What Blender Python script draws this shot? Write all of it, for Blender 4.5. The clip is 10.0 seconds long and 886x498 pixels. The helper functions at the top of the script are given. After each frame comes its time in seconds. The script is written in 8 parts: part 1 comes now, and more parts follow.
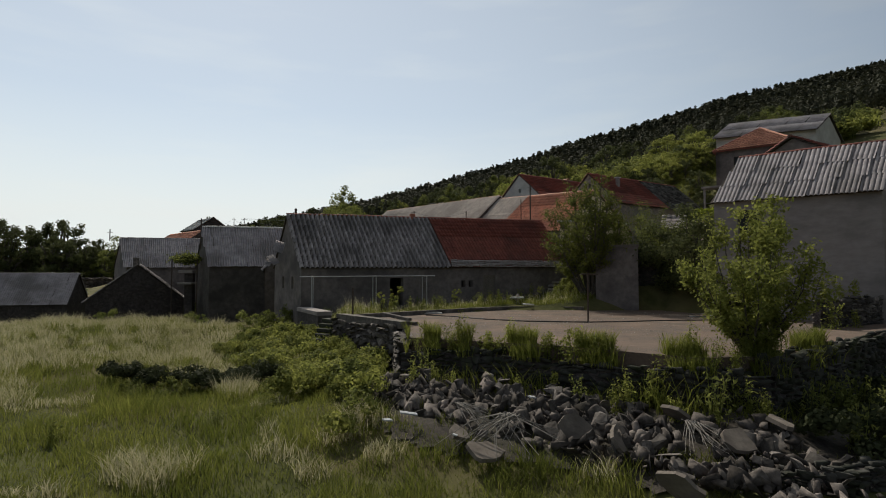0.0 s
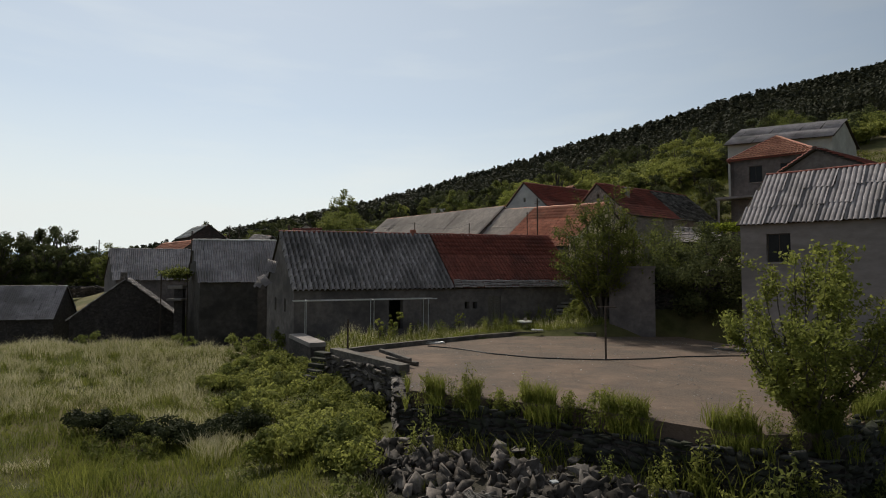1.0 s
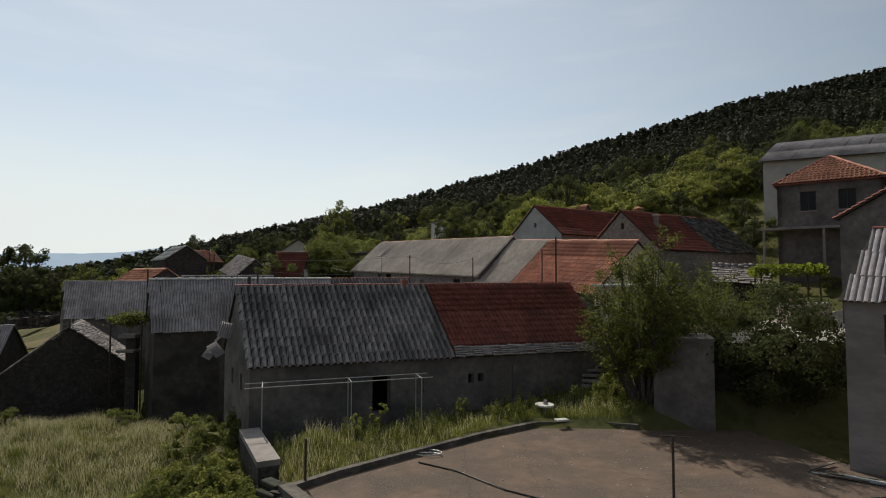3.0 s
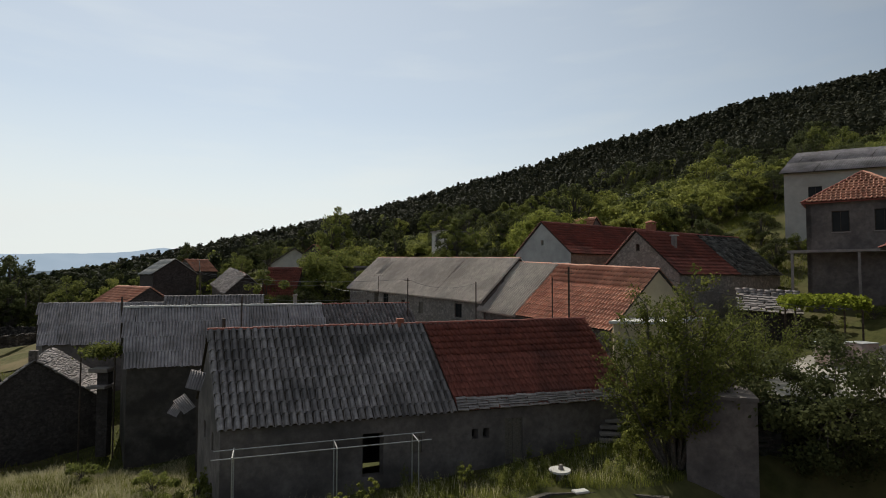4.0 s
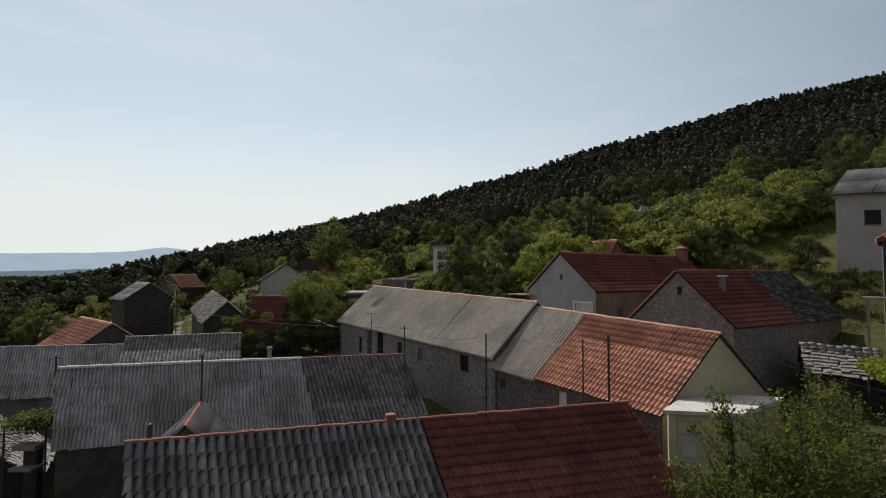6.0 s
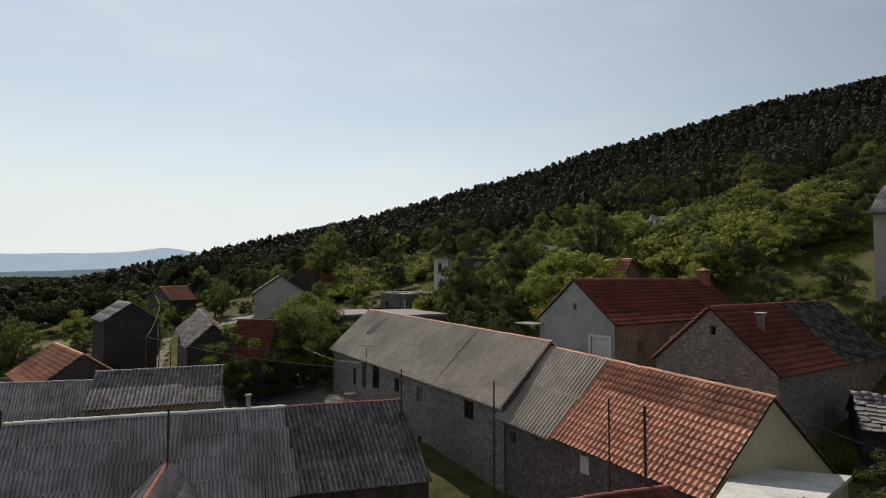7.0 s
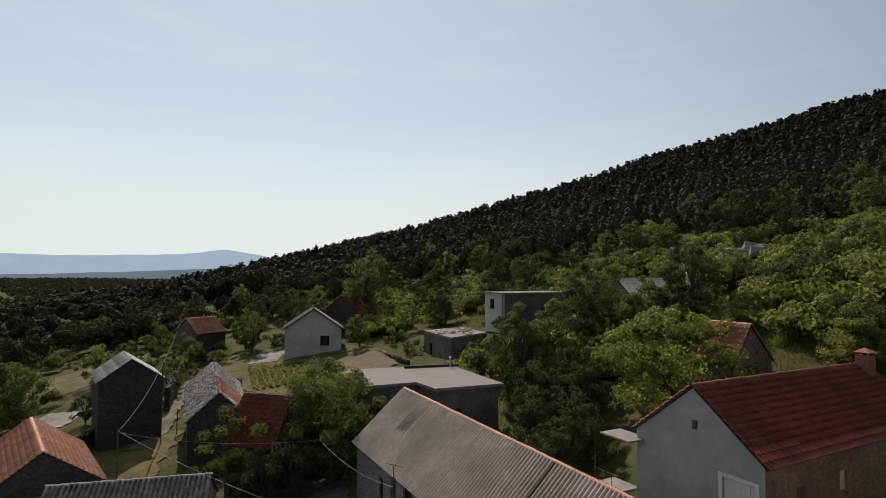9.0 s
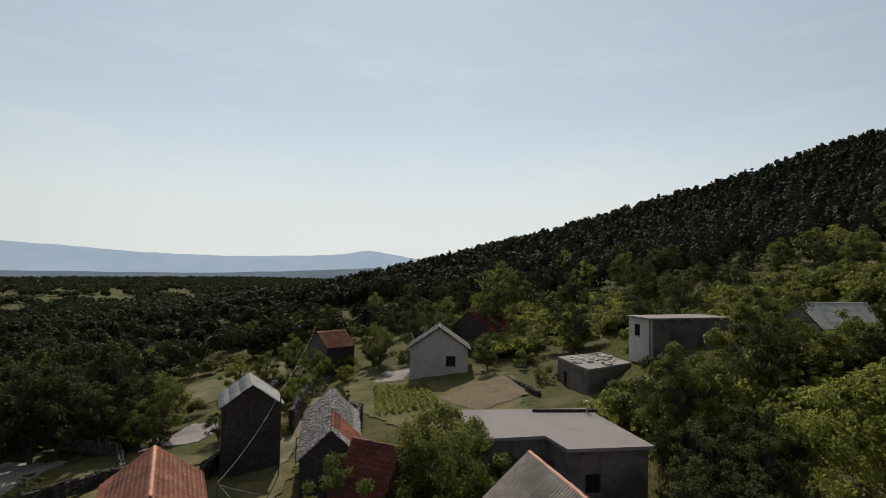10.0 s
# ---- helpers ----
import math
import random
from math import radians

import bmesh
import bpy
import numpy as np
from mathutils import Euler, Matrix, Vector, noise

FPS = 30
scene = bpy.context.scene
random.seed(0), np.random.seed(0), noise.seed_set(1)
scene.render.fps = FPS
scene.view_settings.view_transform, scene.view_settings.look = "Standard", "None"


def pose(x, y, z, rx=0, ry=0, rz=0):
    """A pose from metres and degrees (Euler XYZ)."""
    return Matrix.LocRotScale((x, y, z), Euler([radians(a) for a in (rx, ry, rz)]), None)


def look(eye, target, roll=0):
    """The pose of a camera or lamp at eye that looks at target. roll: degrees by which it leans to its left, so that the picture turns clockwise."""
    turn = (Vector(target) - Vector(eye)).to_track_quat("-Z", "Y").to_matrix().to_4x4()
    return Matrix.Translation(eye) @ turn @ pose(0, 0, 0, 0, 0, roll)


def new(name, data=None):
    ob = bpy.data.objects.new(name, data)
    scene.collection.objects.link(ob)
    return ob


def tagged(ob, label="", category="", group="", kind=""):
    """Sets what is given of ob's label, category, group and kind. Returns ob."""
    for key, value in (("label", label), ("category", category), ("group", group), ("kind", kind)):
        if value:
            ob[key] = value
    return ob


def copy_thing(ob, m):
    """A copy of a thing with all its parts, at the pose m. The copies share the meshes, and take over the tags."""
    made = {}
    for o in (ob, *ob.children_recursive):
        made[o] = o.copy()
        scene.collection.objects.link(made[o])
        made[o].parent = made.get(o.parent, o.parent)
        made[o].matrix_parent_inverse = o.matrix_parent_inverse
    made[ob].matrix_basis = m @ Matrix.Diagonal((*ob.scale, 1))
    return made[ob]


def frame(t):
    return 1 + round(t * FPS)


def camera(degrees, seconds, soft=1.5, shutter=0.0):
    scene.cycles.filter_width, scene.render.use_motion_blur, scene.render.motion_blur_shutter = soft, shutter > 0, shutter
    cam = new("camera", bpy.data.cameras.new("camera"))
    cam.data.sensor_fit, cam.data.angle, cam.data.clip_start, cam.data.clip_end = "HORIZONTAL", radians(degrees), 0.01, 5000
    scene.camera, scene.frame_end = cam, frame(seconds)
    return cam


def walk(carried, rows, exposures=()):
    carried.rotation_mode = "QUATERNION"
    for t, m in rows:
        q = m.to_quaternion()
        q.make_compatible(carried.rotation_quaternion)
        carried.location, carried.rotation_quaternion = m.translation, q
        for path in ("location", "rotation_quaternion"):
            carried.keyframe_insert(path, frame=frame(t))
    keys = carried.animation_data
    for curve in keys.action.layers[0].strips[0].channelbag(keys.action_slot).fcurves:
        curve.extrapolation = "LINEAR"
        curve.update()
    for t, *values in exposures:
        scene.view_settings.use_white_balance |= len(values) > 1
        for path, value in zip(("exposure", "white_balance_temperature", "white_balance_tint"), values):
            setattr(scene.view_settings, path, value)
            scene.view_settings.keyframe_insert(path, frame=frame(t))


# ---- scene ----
cam = camera(77.1, 10.0, soft=1.0)
METRES, EYE, TILT, LEAN, TURN = 50.0, 2.4, 2.7, 0.0, 0.0
ROWS = [
    (0.0, 0.0, 0.0, 0.0, -0.0, 0.0, -0.0),
    (0.5, -0.001, 0.0228, 0.014, 0.05, -0.01, -0.03),
    (1.0, -0.0025, 0.0507, 0.0284, 0.08, -0.05, -0.04),
    (1.5, -0.0025, 0.0842, 0.0435, 0.12, -0.06, -0.08),
    (2.0, -0.0009, 0.1243, 0.0596, 0.17, -0.08, -0.14),
    (2.5, 0.001, 0.1686, 0.0761, 0.23, 0.09, -0.11),
    (4.0, 0.0023, 0.2852, 0.1328, 0.4, 0.05, -0.05),
    (4.5, 0.0019, 0.3237, 0.153, 0.44, 0.04, -0.11),
    (5.0, 0.0005, 0.3625, 0.1692, 0.48, 0.11, -0.12),
    (5.5, -0.0006, 0.3985, 0.1793, 0.53, -0.0, -0.13),
    (7.0, -0.0037, 0.5258, 0.236, 0.65, -0.01, -0.12),
    (7.5, -0.0057, 0.5818, 0.2582, 0.69, 0.05, -0.13),
    (8.0, -0.0072, 0.6439, 0.2834, 0.7, 0.07, -0.19),
    (8.5, -0.0107, 0.7112, 0.3085, 0.89, 0.09, -0.16),
    (9.0, -0.0153, 0.7793, 0.3314, 5.78, 0.15, -0.23),
    (9.5, -0.0194, 0.8499, 0.3531, 13.41, 0.14, -0.25),
    (10.0, -0.025, 0.9227, 0.3783, 19.68, 0.16, -0.08),
]
walk(cam, [(t, pose(0, 0, EYE, TILT, LEAN, TURN) @ pose(METRES * x, METRES * y, METRES * z, 90 + pitch, roll, yaw)) for t, x, y, z, yaw, pitch, roll in ROWS], [(0.0, 0.0, 6690, 8), (8.5, 0.0, 6690, 8), (10.0, -0.12, 6690, 8)])

# ---------------------------------------------------------------- light
SUN_AZ, SUN_EL = 25.0, 45.0          # degrees left of +y, degrees up
world = bpy.data.worlds.new("sky")
scene.world = world
world.use_nodes = True
wn = world.node_tree
wn.nodes.clear()
w_out = wn.nodes.new("ShaderNodeOutputWorld")
w_bg = wn.nodes.new("ShaderNodeBackground")
w_sky = wn.nodes.new("ShaderNodeTexSky")
w_sky.sky_type = 'NISHITA'
w_sky.sun_disc = False
w_sky.sun_elevation = radians(SUN_EL)
w_sky.sun_rotation = radians(-SUN_AZ)
w_sky.altitude = 300
w_sky.air_density = 1.0
w_sky.dust_density = 0.3
w_sky.ozone_density = 1.0
w_bg.inputs[1].default_value = 0.10
# thin white haze towards the horizon, with faint streaks of cloud
w_co = wn.nodes.new("ShaderNodeTexCoord")
w_sep = wn.nodes.new("ShaderNodeSeparateXYZ")
wn.links.new(w_co.outputs["Generated"], w_sep.inputs[0])
w_ramp = wn.nodes.new("ShaderNodeValToRGB")
for pos_, val_ in ((0.10, 0.94), (0.2, 0.66), (0.28, 0.5), (0.45, 0.48), (1.0, 0.5)):
    e_ = w_ramp.color_ramp.elements.new(pos_)
    e_.color = (val_, val_, val_, 1)
w_ramp.color_ramp.elements[0].color = (0.97, 0.97, 0.97, 1)
w_ramp.color_ramp.elements[-1].color = (0.5, 0.5, 0.5, 1)
wn.links.new(w_sep.outputs[2], w_ramp.inputs[0])
w_map = wn.nodes.new("ShaderNodeMapping")
w_map.inputs["Scale"].default_value = (2.0, 2.0, 11.0)
wn.links.new(w_co.outputs["Generated"], w_map.inputs[0])
w_noise = wn.nodes.new("ShaderNodeTexNoise")
w_noise.inputs["Scale"].default_value = 2.2
w_noise.inputs["Detail"].default_value = 6
wn.links.new(w_map.outputs[0], w_noise.inputs["Vector"])
w_cl = wn.nodes.new("ShaderNodeMapRange")
w_cl.inputs[1].default_value, w_cl.inputs[2].default_value = 0.5, 0.75
w_cl.inputs[3].default_value, w_cl.inputs[4].default_value = 0.0, 0.1
wn.links.new(w_noise.outputs[0], w_cl.inputs[0])
w_add = wn.nodes.new("ShaderNodeMath")
w_add.operation = 'ADD'
w_add.use_clamp = True
wn.links.new(w_ramp.outputs[0], w_add.inputs[0])
wn.links.new(w_cl.outputs[0], w_add.inputs[1])
w_mix = wn.nodes.new("ShaderNodeMix")
w_mix.data_type = 'RGBA'
wn.links.new(w_add.outputs[0], w_mix.inputs[0])
wn.links.new(w_sky.outputs[0], w_mix.inputs[6])
# the haze is brightest towards the sun and much darker behind
w_dot = wn.nodes.new("ShaderNodeVectorMath")
w_dot.operation = 'DOT_PRODUCT'
wn.links.new(w_co.outputs["Generated"], w_dot.inputs[0])
w_dot.inputs[1].default_value = (-math.sin(radians(SUN_AZ)), math.cos(radians(SUN_AZ)), 0.25)
w_dir = wn.nodes.new("ShaderNodeMapRange")
w_dir.interpolation_type = 'SMOOTHSTEP'
w_dir.inputs[1].default_value, w_dir.inputs[2].default_value = 0.12, 1.05
wn.links.new(w_dot.outputs["Value"], w_dir.inputs[0])
w_col = wn.nodes.new("ShaderNodeMix")
w_col.data_type = 'RGBA'
wn.links.new(w_dir.outputs[0], w_col.inputs[0])
w_col.inputs[6].default_value = (2.1, 2.25, 2.28, 1)
w_col.inputs[7].default_value = (7.95, 8.42, 8.55, 1)
wn.links.new(w_col.outputs[2], w_mix.inputs[7])
wn.links.new(w_mix.outputs[2], w_bg.inputs[0])
wn.links.new(w_bg.outputs[0], w_out.inputs[0])

sun = new("sun", bpy.data.lights.new("sun", 'SUN'))
sun.data.energy = 3.6
sun.data.angle = radians(0.6)
sun.data.color = (1.0, 0.94, 0.84)
sdir = Vector((-math.sin(radians(SUN_AZ)) * math.cos(radians(SUN_EL)), math.cos(radians(SUN_AZ)) * math.cos(radians(SUN_EL)), math.sin(radians(SUN_EL))))
sun.matrix_world = look(sdir * 200, (0, 0, 0))

# ---------------------------------------------------------------- materials
def nodes_of(m):
    m.use_nodes = True
    t = m.node_tree
    return t, t.nodes["Principled BSDF"]


def material(name, a, b, c=None, fine=6.0, coarse=0.5, rough=0.85, bump=0.3, bump_scale=None, per_object=0.0, per_island=0.0, stretch=(1, 1, 1), spec=0.3, blot=0.45, metal=0.0):
    """A weathered surface: colours a and b by fine grain, c in larger stains, with small relief."""
    m = bpy.data.materials.new(name)
    t, p = nodes_of(m)
    L = t.links.new
    geo = t.nodes.new("ShaderNodeNewGeometry")
    mp = t.nodes.new("ShaderNodeMapping")
    mp.inputs["Scale"].default_value = stretch
    L(geo.outputs["Position"], mp.inputs[0])
    n1 = t.nodes.new("ShaderNodeTexNoise")
    n1.inputs["Scale"].default_value = fine
    n1.inputs["Detail"].default_value = 6
    n1.inputs["Roughness"].default_value = 0.65
    L(mp.outputs[0], n1.inputs["Vector"])
    r1 = t.nodes.new("ShaderNodeValToRGB")
    r1.color_ramp.elements[0].position, r1.color_ramp.elements[1].position = 0.34, 0.66
    r1.color_ramp.elements[0].color, r1.color_ramp.elements[1].color = (*a, 1), (*b, 1)
    L(n1.outputs[0], r1.inputs[0])
    col = r1.outputs[0]
    if c is not None:
        n2 = t.nodes.new("ShaderNodeTexNoise")
        n2.inputs["Scale"].default_value = coarse
        n2.inputs["Detail"].default_value = 5
        n2.inputs["Roughness"].default_value = 0.6
        L(mp.outputs[0], n2.inputs["Vector"])
        r2 = t.nodes.new("ShaderNodeValToRGB")
        r2.color_ramp.elements[0].position, r2.color_ramp.elements[1].position = blot, blot + 0.2
        L(n2.outputs[0], r2.inputs[0])
        mx = t.nodes.new("ShaderNodeMix")
        mx.data_type = 'RGBA'
        L(r2.outputs[0], mx.inputs[0])
        L(col, mx.inputs[6])
        mx.inputs[7].default_value = (*c, 1)
        col = mx.outputs[2]
    if per_object or per_island:
        if per_object:
            src = t.nodes.new("ShaderNodeObjectInfo").outputs["Random"]
        else:
            src = geo.outputs["Random Per Island"]
        amount = per_object or per_island
        mr = t.nodes.new("ShaderNodeMapRange")
        mr.inputs[3].default_value, mr.inputs[4].default_value = 1 - amount, 1 + amount
        L(src, mr.inputs[0])
        hs = t.nodes.new("ShaderNodeHueSaturation")
        L(mr.outputs[0], hs.inputs["Value"])
        L(col, hs.inputs["Color"])
        col = hs.outputs[0]
    L(col, p.inputs["Base Color"])
    p.inputs["Roughness"].default_value = rough
    p.inputs["Metallic"].default_value = metal
    p.inputs["Specular IOR Level"].default_value = spec
    if bump:
        bp = t.nodes.new("ShaderNodeBump")
        bp.inputs["Strength"].default_value = bump
        bp.inputs["Distance"].default_value = 0.03
        n3 = t.nodes.new("ShaderNodeTexNoise")
        n3.inputs["Scale"].default_value = bump_scale or fine * 2.5
        n3.inputs["Detail"].default_value = 4
        L(mp.outputs[0], n3.inputs["Vector"])
        L(n3.outputs[0], bp.inputs["Height"])
        L(bp.outputs[0], p.inputs["Normal"])
    return m


def leafy(name, a, b, trans=0.35):
    """Leaves and blades: each island its own green, letting light through."""
    m = bpy.data.materials.new(name)
    t, p = nodes_of(m)
    L = t.links.new
    geo = t.nodes.new("ShaderNodeNewGeometry")
    info = t.nodes.new("ShaderNodeObjectInfo")
    r = t.nodes.new("ShaderNodeValToRGB")
    r.color_ramp.elements[0].color, r.color_ramp.elements[1].color = (*a, 1), (*b, 1)
    n = t.nodes.new("ShaderNodeTexNoise")
    n.inputs["Scale"].default_value = 0.35
    n.inputs["Detail"].default_value = 3
    L(geo.outputs["Position"], n.inputs["Vector"])
    ad = t.nodes.new("ShaderNodeMath")
    ad.operation = 'MULTIPLY_ADD'
    L(geo.outputs["Random Per Island"], ad.inputs[0])
    ad.inputs[1].default_value = 0.5
    su = t.nodes.new("ShaderNodeMath")
    su.operation = 'SUBTRACT'
    L(n.outputs[0], su.inputs[0])
    su.inputs[1].default_value = 0.28
    L(su.outputs[0], ad.inputs[2])
    L(ad.outputs[0], r.inputs[0])
    hs = t.nodes.new("ShaderNodeHueSaturation")
    mr = t.nodes.new("ShaderNodeMapRange")
    mr.inputs[3].default_value, mr.inputs[4].default_value = 0.75, 1.25
    L(info.outputs["Random"], mr.inputs[0])
    L(mr.outputs[0], hs.inputs["Value"])
    L(r.outputs[0], hs.inputs["Color"])
    L(hs.outputs[0], p.inputs["Base Color"])
    p.inputs["Roughness"].default_value = 0.75
    p.inputs["Specular IOR Level"].default_value = 0.1
    tr = t.nodes.new("ShaderNodeBsdfTranslucent")
    L(hs.outputs[0], tr.inputs[0])
    mix = t.nodes.new("ShaderNodeMixShader")
    mix.inputs[0].default_value = trans
    L(p.outputs[0], mix.inputs[1])
    L(tr.outputs[0], mix.inputs[2])
    L(mix.outputs[0], t.nodes["Material Output"].inputs[0])
    return m


def masonry(name, stones, mortar, scale=3.4, rough=0.95):
    """Rubble masonry: uneven stones of differing tint in recessed joints."""
    m = material(name, stones[0], stones[1], stones[2], 5.0, 0.5, rough, 0.0)
    t, p = m.node_tree, m.node_tree.nodes["Principled BSDF"]
    L = t.links.new
    geo = t.nodes.new("ShaderNodeNewGeometry")
    mp = t.nodes.new("ShaderNodeMapping")
    mp.inputs["Scale"].default_value = (1, 1, 1.7)
    L(geo.outputs["Position"], mp.inputs[0])
    wob = t.nodes.new("ShaderNodeTexNoise")
    wob.inputs["Scale"].default_value = 2.0
    L(mp.outputs[0], wob.inputs["Vector"])
    va = t.nodes.new("ShaderNodeVectorMath")
    va.operation = 'MULTIPLY_ADD'
    L(wob.outputs["Color"], va.inputs[0])
    va.inputs[1].default_value = (0.22, 0.22, 0.22)
    L(mp.outputs[0], va.inputs[2])
    edge = t.nodes.new("ShaderNodeTexVoronoi")
    edge.feature = 'DISTANCE_TO_EDGE'
    edge.inputs["Scale"].default_value = scale
    edge.inputs["Randomness"].default_value = 0.75
    cell = t.nodes.new("ShaderNodeTexVoronoi")
    cell.inputs["Scale"].default_value = scale
    cell.inputs["Randomness"].default_value = 0.75
    L(va.outputs[0], edge.inputs["Vector"])
    L(va.outputs[0], cell.inputs["Vector"])
    jr = t.nodes.new("ShaderNodeMapRange")
    jr.inputs[1].default_value, jr.inputs[2].default_value = 0.0, 0.06
    L(edge.outputs["Distance"], jr.inputs[0])
    base = p.inputs["Base Color"].links[0].from_socket
    tint = t.nodes.new("ShaderNodeSeparateColor")
    L(cell.outputs["Color"], tint.inputs[0])
    tv = t.nodes.new("ShaderNodeMapRange")
    tv.inputs[3].default_value, tv.inputs[4].default_value = 0.78, 1.22
    L(tint.outputs[0], tv.inputs[0])
    hs = t.nodes.new("ShaderNodeHueSaturation")
    L(tv.outputs[0], hs.inputs["Value"])
    L(base, hs.inputs["Color"])
    mx = t.nodes.new("ShaderNodeMix")
    mx.data_type = 'RGBA'
    L(jr.outputs[0], mx.inputs[0])
    mx.inputs[6].default_value = (*mortar, 1)
    L(hs.outputs[0], mx.inputs[7])
    L(mx.outputs[2], p.inputs["Base Color"])
    bp = t.nodes.new("ShaderNodeBump")
    bp.inputs["Strength"].default_value = 0.8
    bp.inputs["Distance"].default_value = 0.05
    L(jr.outputs[0], bp.inputs["Height"])
    L(bp.outputs[0], p.inputs["Normal"])
    return m


PLASTER = material("grey_plaster", (0.128, 0.11, 0.104), (0.203, 0.175, 0.163), (0.0856, 0.0751, 0.0723), 3.0, 0.45, 0.92, 0.25)
PLASTER_H = material("cement_render", (0.235, 0.205, 0.198), (0.3, 0.263, 0.252), (0.182, 0.161, 0.153), 1.5, 0.3, 0.92, 0.2, stretch=(1, 1, 2.2))
STONE_WALL = masonry("rubble_stone_wall", ((0.107, 0.0907, 0.0842), (0.257, 0.216, 0.198), (0.15, 0.129, 0.121)), (0.091, 0.078, 0.0733))
# Old masonry, darkened to carry the shade of walls turned from the sun.
DARK_WALL = masonry("old_shade_dark_masonry", ((0.0428, 0.0361, 0.0347), (0.102, 0.0858, 0.0812), (0.0535, 0.0458, 0.0436)), (0.0375, 0.0322, 0.0307))
WHITE_WALL = material("pale_blue_grey_plaster", (0.34, 0.345, 0.34), (0.42, 0.425, 0.415), (0.27, 0.272, 0.268), 1.2, 0.35, 0.9, 0.15)
CREAM_WALL = material("cream_plaster", (0.52, 0.43, 0.29), (0.60, 0.50, 0.345), (0.45, 0.375, 0.265), 1.2, 0.4, 0.9, 0.12)
PALE_WALL = material("pale_beige_plaster", (0.46, 0.44, 0.41), (0.55, 0.53, 0.49), (0.42, 0.39, 0.36), 1.2, 0.4, 0.9, 0.12)
BROWN_WALL = masonry("brownish_masonry", ((0.24, 0.19, 0.145), (0.34, 0.275, 0.21), (0.2, 0.16, 0.13)), (0.24, 0.2, 0.16), 2.9)
GREY_TILE = material("weathered_grey_tile", (0.17, 0.153, 0.155), (0.36, 0.325, 0.325), (0.135, 0.122, 0.123), 3.0, 0.5, 0.78, 0.4, spec=0.33, per_island=0.22)
GREY_TILE_O = material("weathered_grey_tile_piece", (0.17, 0.153, 0.155), (0.36, 0.325, 0.325), (0.135, 0.122, 0.123), 3.0, 0.5, 0.78, 0.4, spec=0.33, per_object=0.22)
CORR = material("fibre_cement_sheet", (0.272, 0.245, 0.256), (0.43, 0.39, 0.4), (0.2, 0.18, 0.18), 2.0, 0.35, 0.78, 0.3, spec=0.33, per_island=0.06)
BROWN_CORR = material("brown_fibre_cement_sheet", (0.4, 0.355, 0.322), (0.58, 0.522, 0.476), (0.36, 0.318, 0.288), 2.0, 0.35, 0.75, 0.35, spec=0.3, per_island=0.1)
RED_TILE = material("dark_red_clay_tile", (0.2, 0.056, 0.042), (0.285, 0.09, 0.066), (0.15, 0.052, 0.042), 2.0, 0.4, 0.78, 0.3, spec=0.33, per_island=0.14)
RED_TILE_O = material("dark_red_clay_tile_piece", (0.2, 0.056, 0.042), (0.285, 0.09, 0.066), (0.15, 0.052, 0.042), 2.0, 0.4, 0.78, 0.3, spec=0.33, per_object=0.14)
ORANGE_TILE = material("orange_clay_tile", (0.56, 0.25, 0.165), (0.70, 0.37, 0.26), (0.46, 0.21, 0.145), 2.0, 0.5, 0.75, 0.35, spec=0.3, per_island=0.15)
ORANGE_TILE_O = material("orange_clay_tile_piece", (0.56, 0.25, 0.165), (0.70, 0.37, 0.26), (0.46, 0.21, 0.145), 2.0, 0.5, 0.75, 0.35, spec=0.3, per_object=0.15)
SLATE = material("grey_stone_slab", (0.171, 0.156, 0.153), (0.385, 0.341, 0.332), (0.214, 0.195, 0.188), 3.0, 0.7, 0.95, 0.6, per_island=0.35)
SLATE_DARK = material("lichened_dark_slab", (0.035, 0.035, 0.033), (0.15, 0.147, 0.14), (0.3, 0.3, 0.285), 2.5, 0.9, 0.95, 0.6, per_island=0.6, blot=0.58)
# Brown render made darker: shade on the outbuilding walls is in its colour.
DARK_PLASTER = material("shade_dark_brown_render", (0.06, 0.052, 0.046), (0.115, 0.1, 0.09), (0.045, 0.04, 0.036), 2.0, 0.4, 0.95, 0.3)
PALE_STONE = masonry("pale_brown_masonry", ((0.19, 0.165, 0.15), (0.36, 0.32, 0.285), (0.25, 0.22, 0.195)), (0.17, 0.15, 0.135), 2.9)
RIDGE_WHITE = material("pale_mortar", (0.5, 0.49, 0.47), (0.62, 0.61, 0.58), (0.4, 0.39, 0.37), 4, 0.8, 0.9, 0.3)
CONCRETE = material("pale_concrete", (0.235, 0.208, 0.198), (0.332, 0.292, 0.277), (0.182, 0.159, 0.151), 2.0, 0.35, 0.9, 0.25)
FLAT_ROOF = material("grey_roofing_felt", (0.225, 0.195, 0.195), (0.268, 0.234, 0.231), (0.193, 0.169, 0.168), 2.0, 0.25, 0.9, 0.1)
TERRACE = material("stained_terrace_concrete", (0.118, 0.081, 0.061), (0.175, 0.122, 0.092), (0.09, 0.071, 0.058), 1.1, 0.5, 0.95, 0.45, 22.0, blot=0.5)


